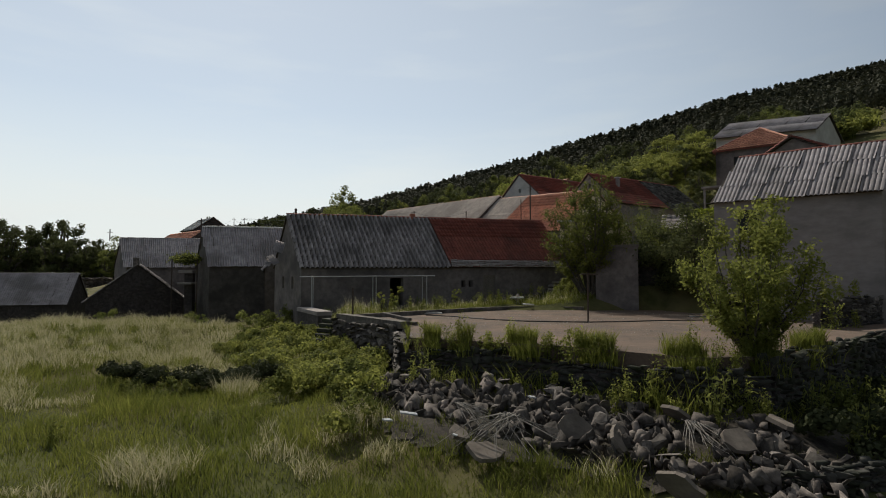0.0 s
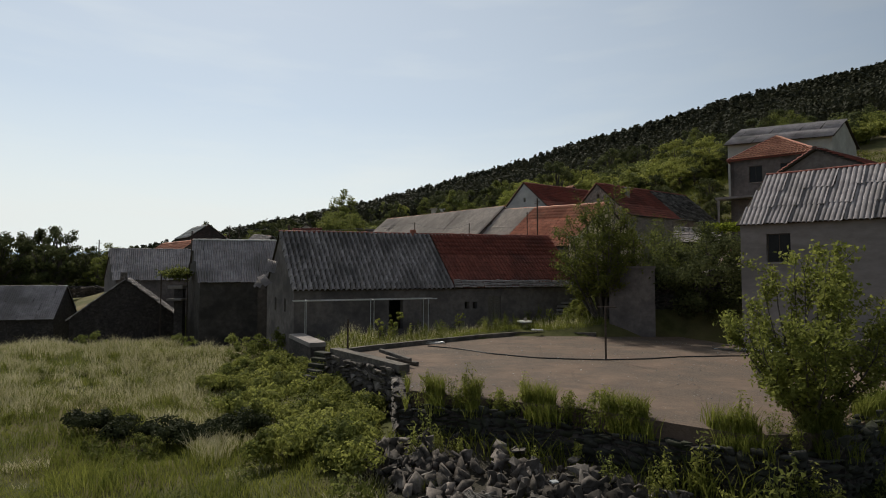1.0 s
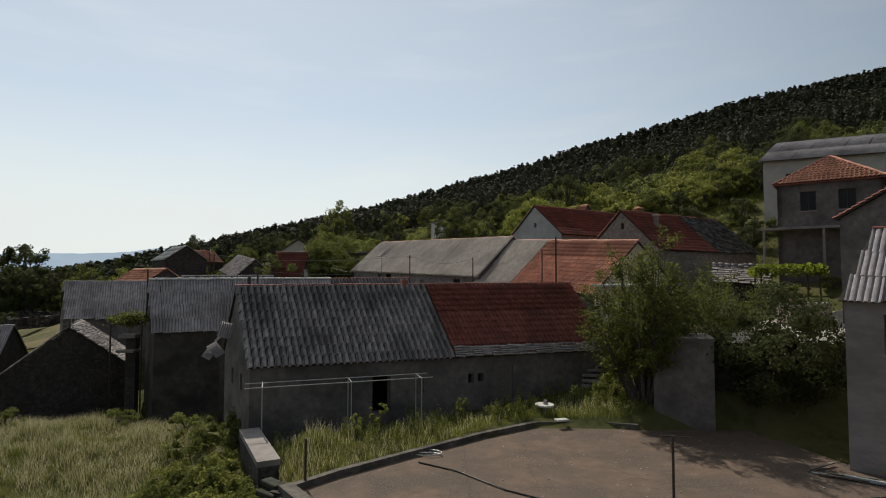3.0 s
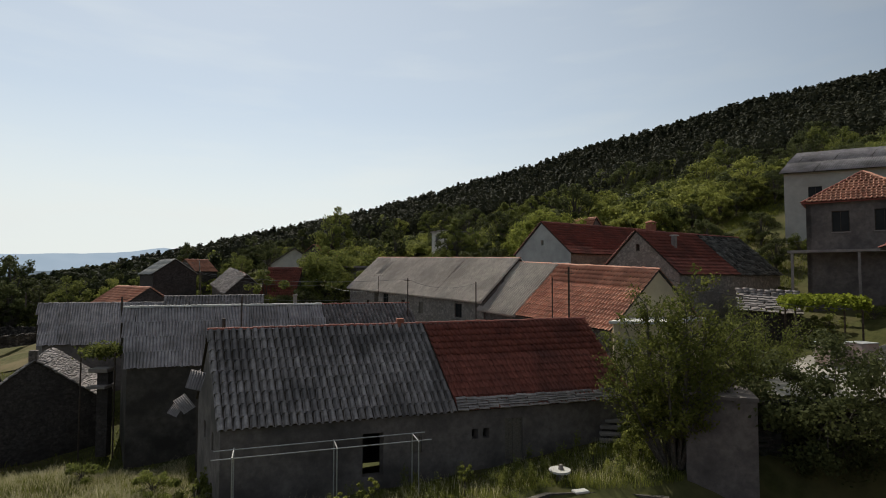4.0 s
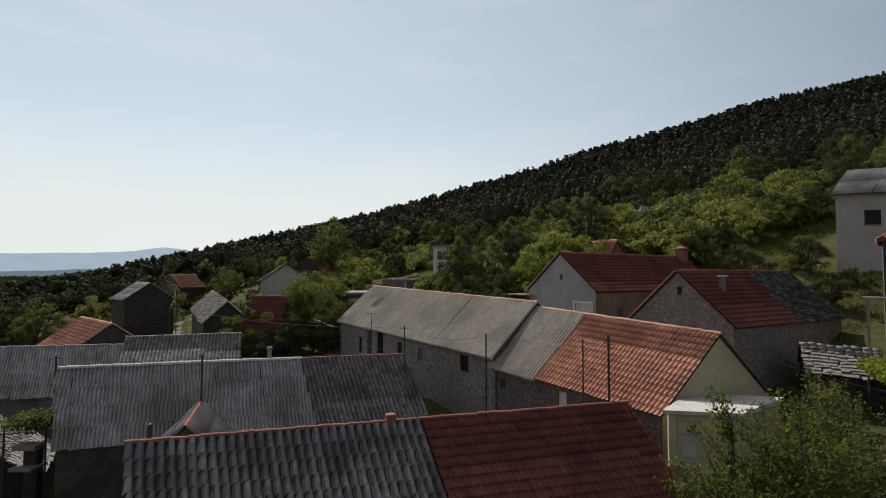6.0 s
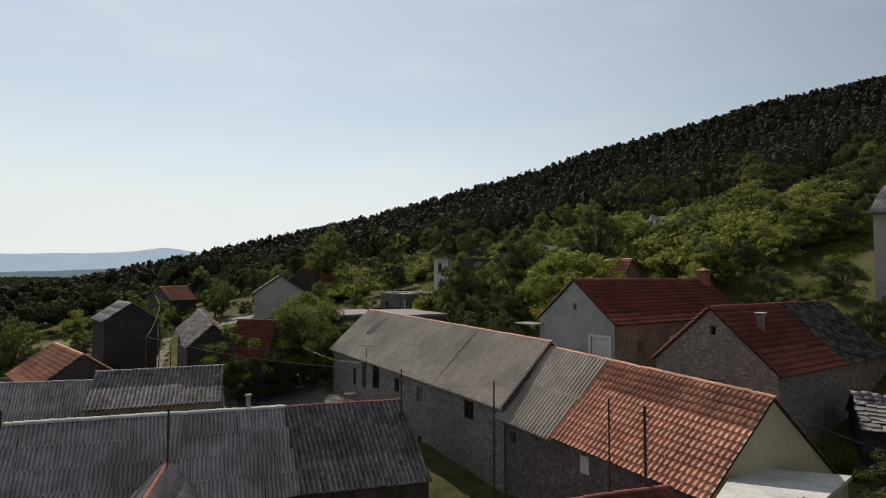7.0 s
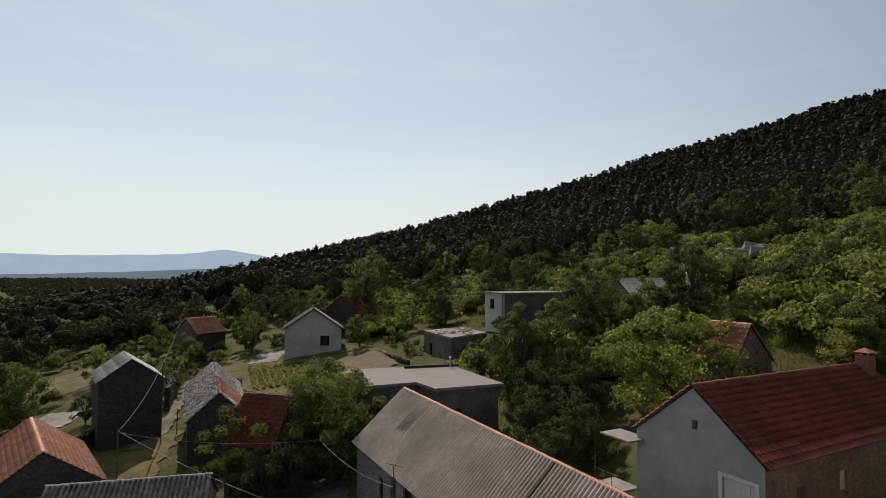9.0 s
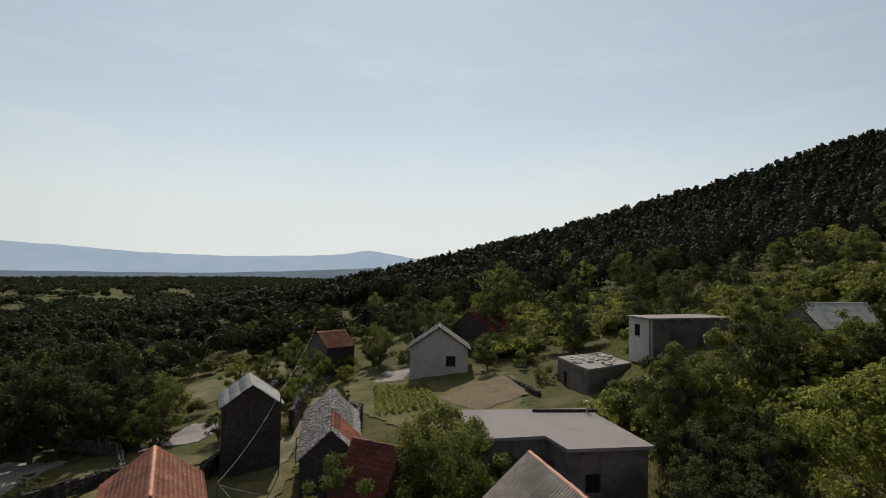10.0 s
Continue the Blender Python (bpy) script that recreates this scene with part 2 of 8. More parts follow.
def gritty(m, dark, pale, scale, patch_scale, lo, hi):
    """Lays patches of coarse dark and pale grit, and thin cracks, over a material's colour."""
    t, p = m.node_tree, m.node_tree.nodes["Principled BSDF"]
    L = t.links.new
    geo = t.nodes.new("ShaderNodeNewGeometry")
    base = p.inputs["Base Color"].links[0].from_socket
    n1 = t.nodes.new("ShaderNodeTexNoise")
    n1.inputs["Scale"].default_value = scale
    n1.inputs["Detail"].default_value = 5
    n1.inputs["Roughness"].default_value = 0.75
    L(geo.outputs["Position"], n1.inputs["Vector"])
    r1 = t.nodes.new("ShaderNodeValToRGB")
    r1.color_ramp.elements[0].position, r1.color_ramp.elements[1].position = 0.38, 0.64
    r1.color_ramp.elements[0].color, r1.color_ramp.elements[1].color = (*dark, 1), (*pale, 1)
    L(n1.outputs[0], r1.inputs[0])
    n2 = t.nodes.new("ShaderNodeTexNoise")
    n2.inputs["Scale"].default_value = patch_scale
    n2.inputs["Detail"].default_value = 7
    n2.inputs["Roughness"].default_value = 0.7
    L(geo.outputs["Position"], n2.inputs["Vector"])
    mr = t.nodes.new("ShaderNodeMapRange")
    mr.inputs[1].default_value, mr.inputs[2].default_value = lo, hi
    L(n2.outputs[0], mr.inputs[0])
    mx = t.nodes.new("ShaderNodeMix")
    mx.data_type = 'RGBA'
    L(mr.outputs[0], mx.inputs[0])
    L(base, mx.inputs[6])
    L(r1.outputs[0], mx.inputs[7])
    wob = t.nodes.new("ShaderNodeVectorMath")
    wob.operation = 'MULTIPLY_ADD'
    L(n2.outputs["Color"], wob.inputs[0])
    wob.inputs[1].default_value = (1.6, 1.6, 0)
    L(geo.outputs["Position"], wob.inputs[2])
    v = t.nodes.new("ShaderNodeTexVoronoi")
    v.feature = 'DISTANCE_TO_EDGE'
    v.inputs["Scale"].default_value = 0.22
    L(wob.outputs[0], v.inputs["Vector"])
    cr = t.nodes.new("ShaderNodeMapRange")
    cr.inputs[1].default_value, cr.inputs[2].default_value = 0.002, 0.007
    cr.inputs[3].default_value, cr.inputs[4].default_value = 0.78, 1.0
    L(v.outputs["Distance"], cr.inputs[0])
    hs = t.nodes.new("ShaderNodeHueSaturation")
    L(cr.outputs[0], hs.inputs["Value"])
    L(mx.outputs[2], hs.inputs["Color"])
    L(hs.outputs[0], p.inputs["Base Color"])


gritty(TERRACE, (0.05, 0.039, 0.032), (0.15, 0.116, 0.094), 13.0, 0.3, 0.42, 0.62)
ROCK = material("broken_limestone", (0.042, 0.035, 0.031), (0.2, 0.172, 0.156), (0.035, 0.03, 0.025), 3.0, 0.7, 0.95, 0.7, per_island=0.5)
ROCK_O = material("broken_limestone_piece", (0.045, 0.038, 0.034), (0.18, 0.16, 0.146), (0.035, 0.03, 0.026), 3.0, 0.7, 0.95, 0.7, per_object=0.6)
WOOD = material("grey_weathered_wood", (0.10, 0.085, 0.07), (0.2, 0.175, 0.15), None, 8, 1, 0.9, 0.4, stretch=(1, 1, 6))
DARK_WOOD = material("dark_wood", (0.035, 0.028, 0.022), (0.07, 0.055, 0.045), None, 8, 1, 0.8, 0.3)
BARK = material("bark", (0.05, 0.043, 0.036), (0.12, 0.105, 0.09), None, 9, 1, 0.95, 0.6)
METAL = material("rusty_steel", (0.055, 0.04, 0.032), (0.11, 0.085, 0.07), None, 8, 1, 0.7, 0.3, metal=0.3)
GALV = material("galvanised_pipe", (0.4, 0.4, 0.4), (0.52, 0.52, 0.52), None, 8, 1, 0.5, 0.1, metal=0.6)
RUBBER = material("black_cable", (0.02, 0.02, 0.02), (0.035, 0.035, 0.035), None, 8, 1, 0.6, 0.0)
WIRE = material("aluminium_wire", (0.2, 0.2, 0.2), (0.28, 0.28, 0.28), None, 8, 1, 0.5, 0.0)
WHITE_PAINT = material("white_paint", (0.62, 0.61, 0.59), (0.72, 0.71, 0.69), (0.55, 0.54, 0.51), 3, 0.6, 0.7, 0.1)
GLASS = material("dark_window_glass", (0.012, 0.013, 0.015), (0.02, 0.021, 0.023), None, 1, 1, 0.12, 0.0, spec=0.2)
BRICK_RED = material("brick_chimney", (0.28, 0.10, 0.07), (0.36, 0.15, 0.1), None, 6, 1, 0.9, 0.4)

GROUND = material("meadow_soil", (0.045, 0.05, 0.018), (0.09, 0.092, 0.034), (0.12, 0.1, 0.05), 1.5, 0.12, 1.0, 0.5, spec=0.1)
GRASS = leafy("grass_blades", (0.06, 0.082, 0.012), (0.28, 0.285, 0.07), 0.5)
DRY_GRASS = leafy("dry_grass", (0.34, 0.31, 0.16), (0.6, 0.55, 0.38), 0.5)
LEAF_DARK = leafy("dark_leaves", (0.04, 0.048, 0.021), (0.13, 0.143, 0.055), 0.38)
LEAF_MID = leafy("green_leaves", (0.07, 0.09, 0.024), (0.265, 0.278, 0.08), 0.5)
LEAF_LIGHT = leafy("bright_leaves", (0.105, 0.124, 0.027), (0.35, 0.352, 0.1), 0.58)
LEAF_VINE = leafy("vine_leaves", (0.13, 0.16, 0.015), (0.32, 0.36, 0.06), 0.65)
LEAF_PINE = leafy("pine_needles", (0.024, 0.026, 0.017), (0.046, 0.048, 0.028), 0.2)
LEAF_OLIVE = leafy("olive_leaves", (0.075, 0.092, 0.016), (0.28, 0.285, 0.075), 0.55)

LEAF_YOUNG = leafy("young_tree_leaves", (0.072, 0.09, 0.02), (0.28, 0.29, 0.076), 0.53)
LEAF_PLAIN = leafy("plain_wood_leaves", (0.024, 0.031, 0.015), (0.066, 0.075, 0.033), 0.3)
LEAF_WALNUT = leafy("walnut_leaves", (0.085, 0.107, 0.022), (0.3, 0.315, 0.076), 0.58)

# ---------------------------------------------------------------- mesh helpers
def link_mesh(name, me, mat, parent=None, label=""):
    ob = new(name, me)
    if mat is not None and not me.materials:
        me.materials.append(mat)
    if parent is not None:
        ob.parent = parent
    if label:
        ob["label"] = label
    return ob


def part(name, bm, mat, parent=None, label=""):
    """Links a bmesh as one mesh object under a thing or a part."""
    me = bpy.data.meshes.new(name)
    bm.to_mesh(me)
    bm.free()
    return link_mesh(name, me, mat, parent, label)


def fast(name, verts, faces, mat, parent=None, label=""):
    """One mesh out of arrays: verts (n, 3), faces (m, k)."""
    verts, faces = np.asarray(verts, dtype=np.float32), np.asarray(faces, dtype=np.int32)
    me = bpy.data.meshes.new(name)
    me.vertices.add(len(verts))
    me.vertices.foreach_set("co", verts.ravel())
    k = faces.shape[1]
    me.loops.add(faces.size)
    me.loops.foreach_set("vertex_index", faces.ravel())
    me.polygons.add(len(faces))
    me.polygons.foreach_set("loop_start", np.arange(0, faces.size, k, dtype=np.int32))
    me.update(calc_edges=True)
    return link_mesh(name, me, mat, parent, label)


def thing(name, m, label, category, group="", kind=""):
    ob = new(name)
    ob.empty_display_size = 0.3
    ob.matrix_basis = m
    return tagged(ob, label, category, group, kind)


def box(bm, x0, x1, y0, y1, z0, z1, m=None, bevel=0.0):
    vs = bmesh.ops.create_cube(bm, size=1)["verts"]
    for v in vs:
        v.co = Vector(((x0 + x1) / 2 + v.co.x * (x1 - x0), (y0 + y1) / 2 + v.co.y * (y1 - y0), (z0 + z1) / 2 + v.co.z * (z1 - z0)))
    if bevel:
        es = {e for v in vs for e in v.link_edges}
        r = bmesh.ops.bevel(bm, geom=list(es), offset=bevel, segments=1, affect='EDGES')
        vs = list({v for f in r["faces"] for v in f.verts} | {v for v in vs if v.is_valid})
    if m is not None:
        bmesh.ops.transform(bm, matrix=m, verts=vs)
    return bm


def boxbm(*a, **k):
    return box(bmesh.new(), *a, **k)


def tube(bm, pts, radii, sides=7):
    """A tapering tube along points."""
    rings = []
    pts = [Vector(p) for p in pts]
    for i, p in enumerate(pts):
        d = (pts[min(i + 1, len(pts) - 1)] - pts[max(i - 1, 0)]).normalized()
        a = d.orthogonal().normalized()
        b = d.cross(a)
        r = radii[i] if hasattr(radii, "__len__") else radii
        rings.append([bm.verts.new(p + (a * math.cos(2 * math.pi * k / sides) + b * math.sin(2 * math.pi * k / sides)) * r) for k in range(sides)])
    for r0, r1 in zip(rings, rings[1:]):
        best = min(range(sides), key=lambda s: (r1[s].co - r0[0].co).length)
        for k in range(sides):
            bm.faces.new((r0[k], r0[(k + 1) % sides], r1[(k + 1 + best) % sides], r1[(k + best) % sides]))
    bm.faces.new(rings[0][::-1])
    bm.faces.new(rings[-1])
    return bm


def tubebm(pts, radii, sides=7):
    return tube(bmesh.new(), pts, radii, sides)


def wall(length, top, z0, thick, openings=(), peak=None):
    """A wall along x, its outer face at y = 0 and its body towards +y. top: height; peak: (x, z) of a gable. Openings (x0, x1, z0, z1) go through."""
    def roof(x):
        if peak is None:
            return top
        px, pz = peak
        return top + (pz - top) * (x / px if x < px else (length - x) / (length - px))
    xs = {0.0, length}
    if peak:
        xs.add(peak[0])
    for o in openings:
        xs |= {o[0], o[1]}
    xs = sorted(xs)
    bm = bmesh.new()
    for xa, xb in zip(xs, xs[1:]):
        holes = sorted((o[2], o[3]) for o in openings if o[0] < xb - 1e-6 and o[1] > xa + 1e-6)
        lo = z0
        spans = []
        for a, b in holes:
            spans.append((lo, a, a))
            lo = b
        spans.append((lo, roof(xa), roof(xb)))
        for a, ta, tb in spans:
            v = [bm.verts.new(c) for c in ((xa, 0, a), (xb, 0, a), (xb, 0, tb), (xa, 0, ta), (xa, thick, a), (xb, thick, a), (xb, thick, tb), (xa, thick, ta))]
            for f in ((0, 1, 2, 3), (5, 4, 7, 6), (0, 4, 5, 1), (3, 2, 6, 7), (0, 3, 7, 4), (1, 5, 6, 2)):
                bm.faces.new([v[i] for i in f])
    bmesh.ops.remove_doubles(bm, verts=bm.verts, dist=0.0005)
    bmesh.ops.recalc_face_normals(bm, faces=bm.faces)
    return bm


def window(parent, m, w, h, style="dark"):
    """Fills an opening: m puts its lower left outer corner, x along the wall, y inwards."""
    d = 0.10
    if style == "hole":
        return
    f = bmesh.new()
    t = 0.06
    mat = {"dark": DARK_WOOD, "white": WHITE_PAINT, "door": DARK_WOOD, "shutter": WOOD, "whitedoor": WHITE_PAINT, "reddoor": BRICK_RED}[style]
    box(f, 0, t, d, d + 0.06, 0, h)
    box(f, w - t, w, d, d + 0.06, 0, h)
    box(f, t, w - t, d, d + 0.06, h - t, h)
    if "door" not in style:
        box(f, t, w - t, d, d + 0.06, 0, t)
    name = "door" if "door" in style else "window"
    bmesh.ops.transform(f, matrix=m, verts=f.verts)
    fo = part(name, f, mat, parent)
    if style in ("dark", "white"):
        g = bmesh.new()
        box(g, t, w / 2 - 0.02, d + 0.02, d + 0.03, t, h - t)
        box(g, w / 2 + 0.02, w - t, d + 0.02, d + 0.03, t, h - t)
        bmesh.ops.transform(g, matrix=m, verts=g.verts)
        part("pane", g, GLASS, fo)
        g = boxbm(w / 2 - 0.02, w / 2 + 0.02, d + 0.005, d + 0.05, t, h - t, m)
        part("mullion", g, mat, fo)
        g = boxbm(-0.06, w + 0.06, -0.06, d + 0.06, -0.08, -0.005, m)
        part("sill", g, CONCRETE, fo)
    else:
        n = max(2, int(w / 0.25))
        for i in range(n):
            g = boxbm(t + (w - 2 * t) * i / n + 0.006, t + (w - 2 * t) * (i + 1) / n - 0.006, d + 0.015 + 0.006 * (i % 2), d + 0.045 + 0.006 * (i % 2), t * 0.3, h - t, m)
            part("board", g, mat, fo)
    return fo


# tile shapes in (along, down, up); each: verts, quads
def tile_canal(w, l, h=None):
    """A cover tile with half a pan at either side and a thick lower lip."""
    h = h or w * (0.62 if w < 0.27 else 0.42)
    prof = ((0.0, -0.3), (0.12, -0.22), (0.17, 0.05), (0.22, 0.55), (0.34, 0.92), (0.5, 1.0), (0.66, 0.92), (0.78, 0.55), (0.83, 0.05), (0.88, -0.22), (1.0, -0.3))
    if w < 0.27:                      # narrow covers over deep pans
        prof = ((0.0, -0.4), (0.2, -0.4), (0.25, 0.0), (0.29, 0.6), (0.38, 0.94), (0.5, 1.0), (0.62, 0.94), (0.71, 0.6), (0.75, 0.0), (0.8, -0.4), (1.0, -0.4))
    n = len(prof) - 1
    vs, fs = [], []
    for s, k, up in ((0, 0.9 if w > 0.27 else 0.97, 0.0), (l, 1.0, 0.014)):
        for x, z in prof:
            vs.append((w * (0.5 + (x - 0.5) * (k if 0.1 < x < 0.9 else 1.0)), s, z * h * k + up + 0.01))
    for x, z in prof:                 # lower lip gives thickness
        vs.append((w * (0.5 + (x - 0.5) * 0.97), l, z * h * 0.86 - 0.006))
    for r in (0, 1):
        for i in range(n):
            a = r * (n + 1) + i
            fs.append((a, a + 1, a + n + 2, a + n + 1))
    return np.array(vs), np.array(fs)


def tile_flat(w, l, rise=0.085):
    """Interlocking clay tile: a pan with two rolls and a thick lower lip."""
    xs = (0.0, 0.1, 0.22, 0.34, 0.46, 0.75, 1.0)
    hs = (0.1, 0.75, 1.0, 0.75, 0.1, 0.0, 0.1)
    vs, fs = [], []
    n = len(xs) - 1
    for s, up in ((0, 0.0), (l * 1.1, 0.085)):
        for x, h in zip(xs, hs):
            vs.append((x * w, s, h * rise + up))
    for x, h in zip(xs, hs):
        vs.append((x * w, l * 1.07, h * rise + 0.045))
    for r in (0, 1):
        for i in range(n):
            a = r * (n + 1) + i
            fs.append((a, a + 1, a + n + 2, a + n + 1))
    return np.array(vs), np.array(fs)


def tile_sheet(w, l, waves, rise=0.09):
    n = waves * 4
    vs, fs = [], []
    for s, up in ((0, 0.0), (l * 1.05, 0.02)):
        for i in range(n + 1):
            vs.append((w * i / n, s, up + rise * (1.0, 0.92, 0.0, 0.92)[i % 4]))
    for i in range(n + 1):
        x, s, z = vs[n + 1 + i]
        vs.append((x, s, z - 0.03))
    for r in (0, 1):
        for i in range(n):
            a = r * (n + 1) + i
            fs.append((a, a + 1, a + n + 2, a + n + 1))
    return np.array(vs), np.array(fs)


def tile_slab(w, l, th=0.08):
    vs = [(0.02 * w, 0, 0.0), (0.98 * w, 0, 0.0), (0.98 * w, l * 1.25, 0.08), (0.02 * w, l * 1.25, 0.08), (0.02 * w, l * 1.25, 0.08 - th), (0.98 * w, l * 1.25, 0.08 - th), (0.02 * w, 0, -th), (0.98 * w, 0, -th)]
    fs = [(0, 1, 2, 3), (3, 2, 5, 4), (0, 3, 4, 6), (1, 7, 5, 2)]
    return np.array(vs), np.array(fs)


def cover(parent, kind, mat, mat_o, origin, U, S, N, width, length, tw, tl, rng, jitter=1.0, singles=0, missing=0.0, name="tile", waves=3):
    """Lays rows of tiles on a slope: origin at the upper corner, U along the ridge, S down the slope, N off it. The first singles tiles become parts of their own."""
    nu, ns = max(1, round(width / tw)), max(1, round(length / tl))
    tw, tl = width / nu, length / ns
    tv, tf = {"canal": lambda: tile_canal(tw, tl * 1.08), "flat": lambda: tile_flat(tw, tl), "sheet": lambda: tile_sheet(tw, tl, waves), "slab": lambda: tile_slab(tw, tl)}[kind]()
    cells = [(i, j) for j in range(ns - 1, -1, -1) for i in range(nu)]
    origin, U, S, N = (np.array(a, float) for a in (origin, U, S, N))
    allv, allf, base, made = [], [], 0, 0
    shared = None
    for c, (i, j) in enumerate(cells):
        if missing and rng.random() < missing:
            continue
        du, ds, dn = rng.normal(0, 0.012 * jitter), rng.normal(0, 0.02 * jitter), abs(rng.normal(0, 0.008 * jitter))
        rot = rng.normal(0, (0.05 if kind == "slab" else 0.02) * jitter)
        if made < singles:
            if shared is None:
                shared = bpy.data.meshes.new(name)
                shared.from_pydata([tuple(v - np.array((tw / 2, 0, 0))) for v in tv], [], [tuple(int(q) for q in f) for f in tf])
                shared.materials.append(mat_o)
            ob = new(name, shared)
            ob.parent = parent
            p = origin + U * (i * tw + tw / 2 + du) + S * (j * tl + ds) + N * dn
            u2 = U * math.cos(rot) + S * math.sin(rot)
            s2 = S * math.cos(rot) - U * math.sin(rot)
            ob.matrix_basis = Matrix(((u2[0], s2[0], N[0], p[0]), (u2[1], s2[1], N[1], p[1]), (u2[2], s2[2], N[2], p[2]), (0, 0, 0, 1)))
            made += 1
            continue
        x = tv[:, 0] - tw / 2
        a = x * math.cos(rot) - tv[:, 1] * math.sin(rot) + i * tw + tw / 2 + du
        b = x * math.sin(rot) + tv[:, 1] * math.cos(rot) + j * tl + ds
        allv.append(origin + np.outer(a, U) + np.outer(b, S) + np.outer(tv[:, 2] + dn, N))
        allf.append(tf + base)
        base += len(tv)
    if allv:
        ob = fast(name + "_field", np.concatenate(allv), np.concatenate(allf), mat, parent)
        ob["kind"] = "stuff"


def ridge_caps(parent, a, b, mat, rng, r=0.13, step=0.42, joined=False):
    """Half-round caps along a ridge, lapped and a little uneven."""
    a, b = np.array(a, float), np.array(b, float)
    n = max(2, int(np.linalg.norm(b - a) / step))
    d = (b - a) / np.linalg.norm(b - a)
    side = np.cross(d, (0, 0, 1.0))
    side /= np.linalg.norm(side)
    up = np.cross(side, d)
    jv, jf = [], []
    for i in range(n):
        p, q = a + (b - a) * (i / n), a + (b - a) * ((i + 1.12) / n)
        vs, fs = [], []
        for e, (c, k) in enumerate(((p, 1.1), (q, 0.92))):
            wob = rng.normal(0, 0.012, 2)
            for s in range(6):
                an = math.pi * s / 5
                vs.append(tuple(c + side * (math.cos(an) * r * k + wob[0]) + up * (math.sin(an) * r * k * 0.8 + wob[1] - 0.03)))
        for s in range(5):
            fs.append((s, s + 1, s + 7, s + 6))
        if joined:
            jf += [tuple(k + len(jv) for k in f) for f in fs]
            jv += vs
        else:
            fast("ridge_cap", vs, fs, mat, parent)
    if joined:
        fast("ridge_capping", jv, jf, mat, parent)["kind"] = "stuff"


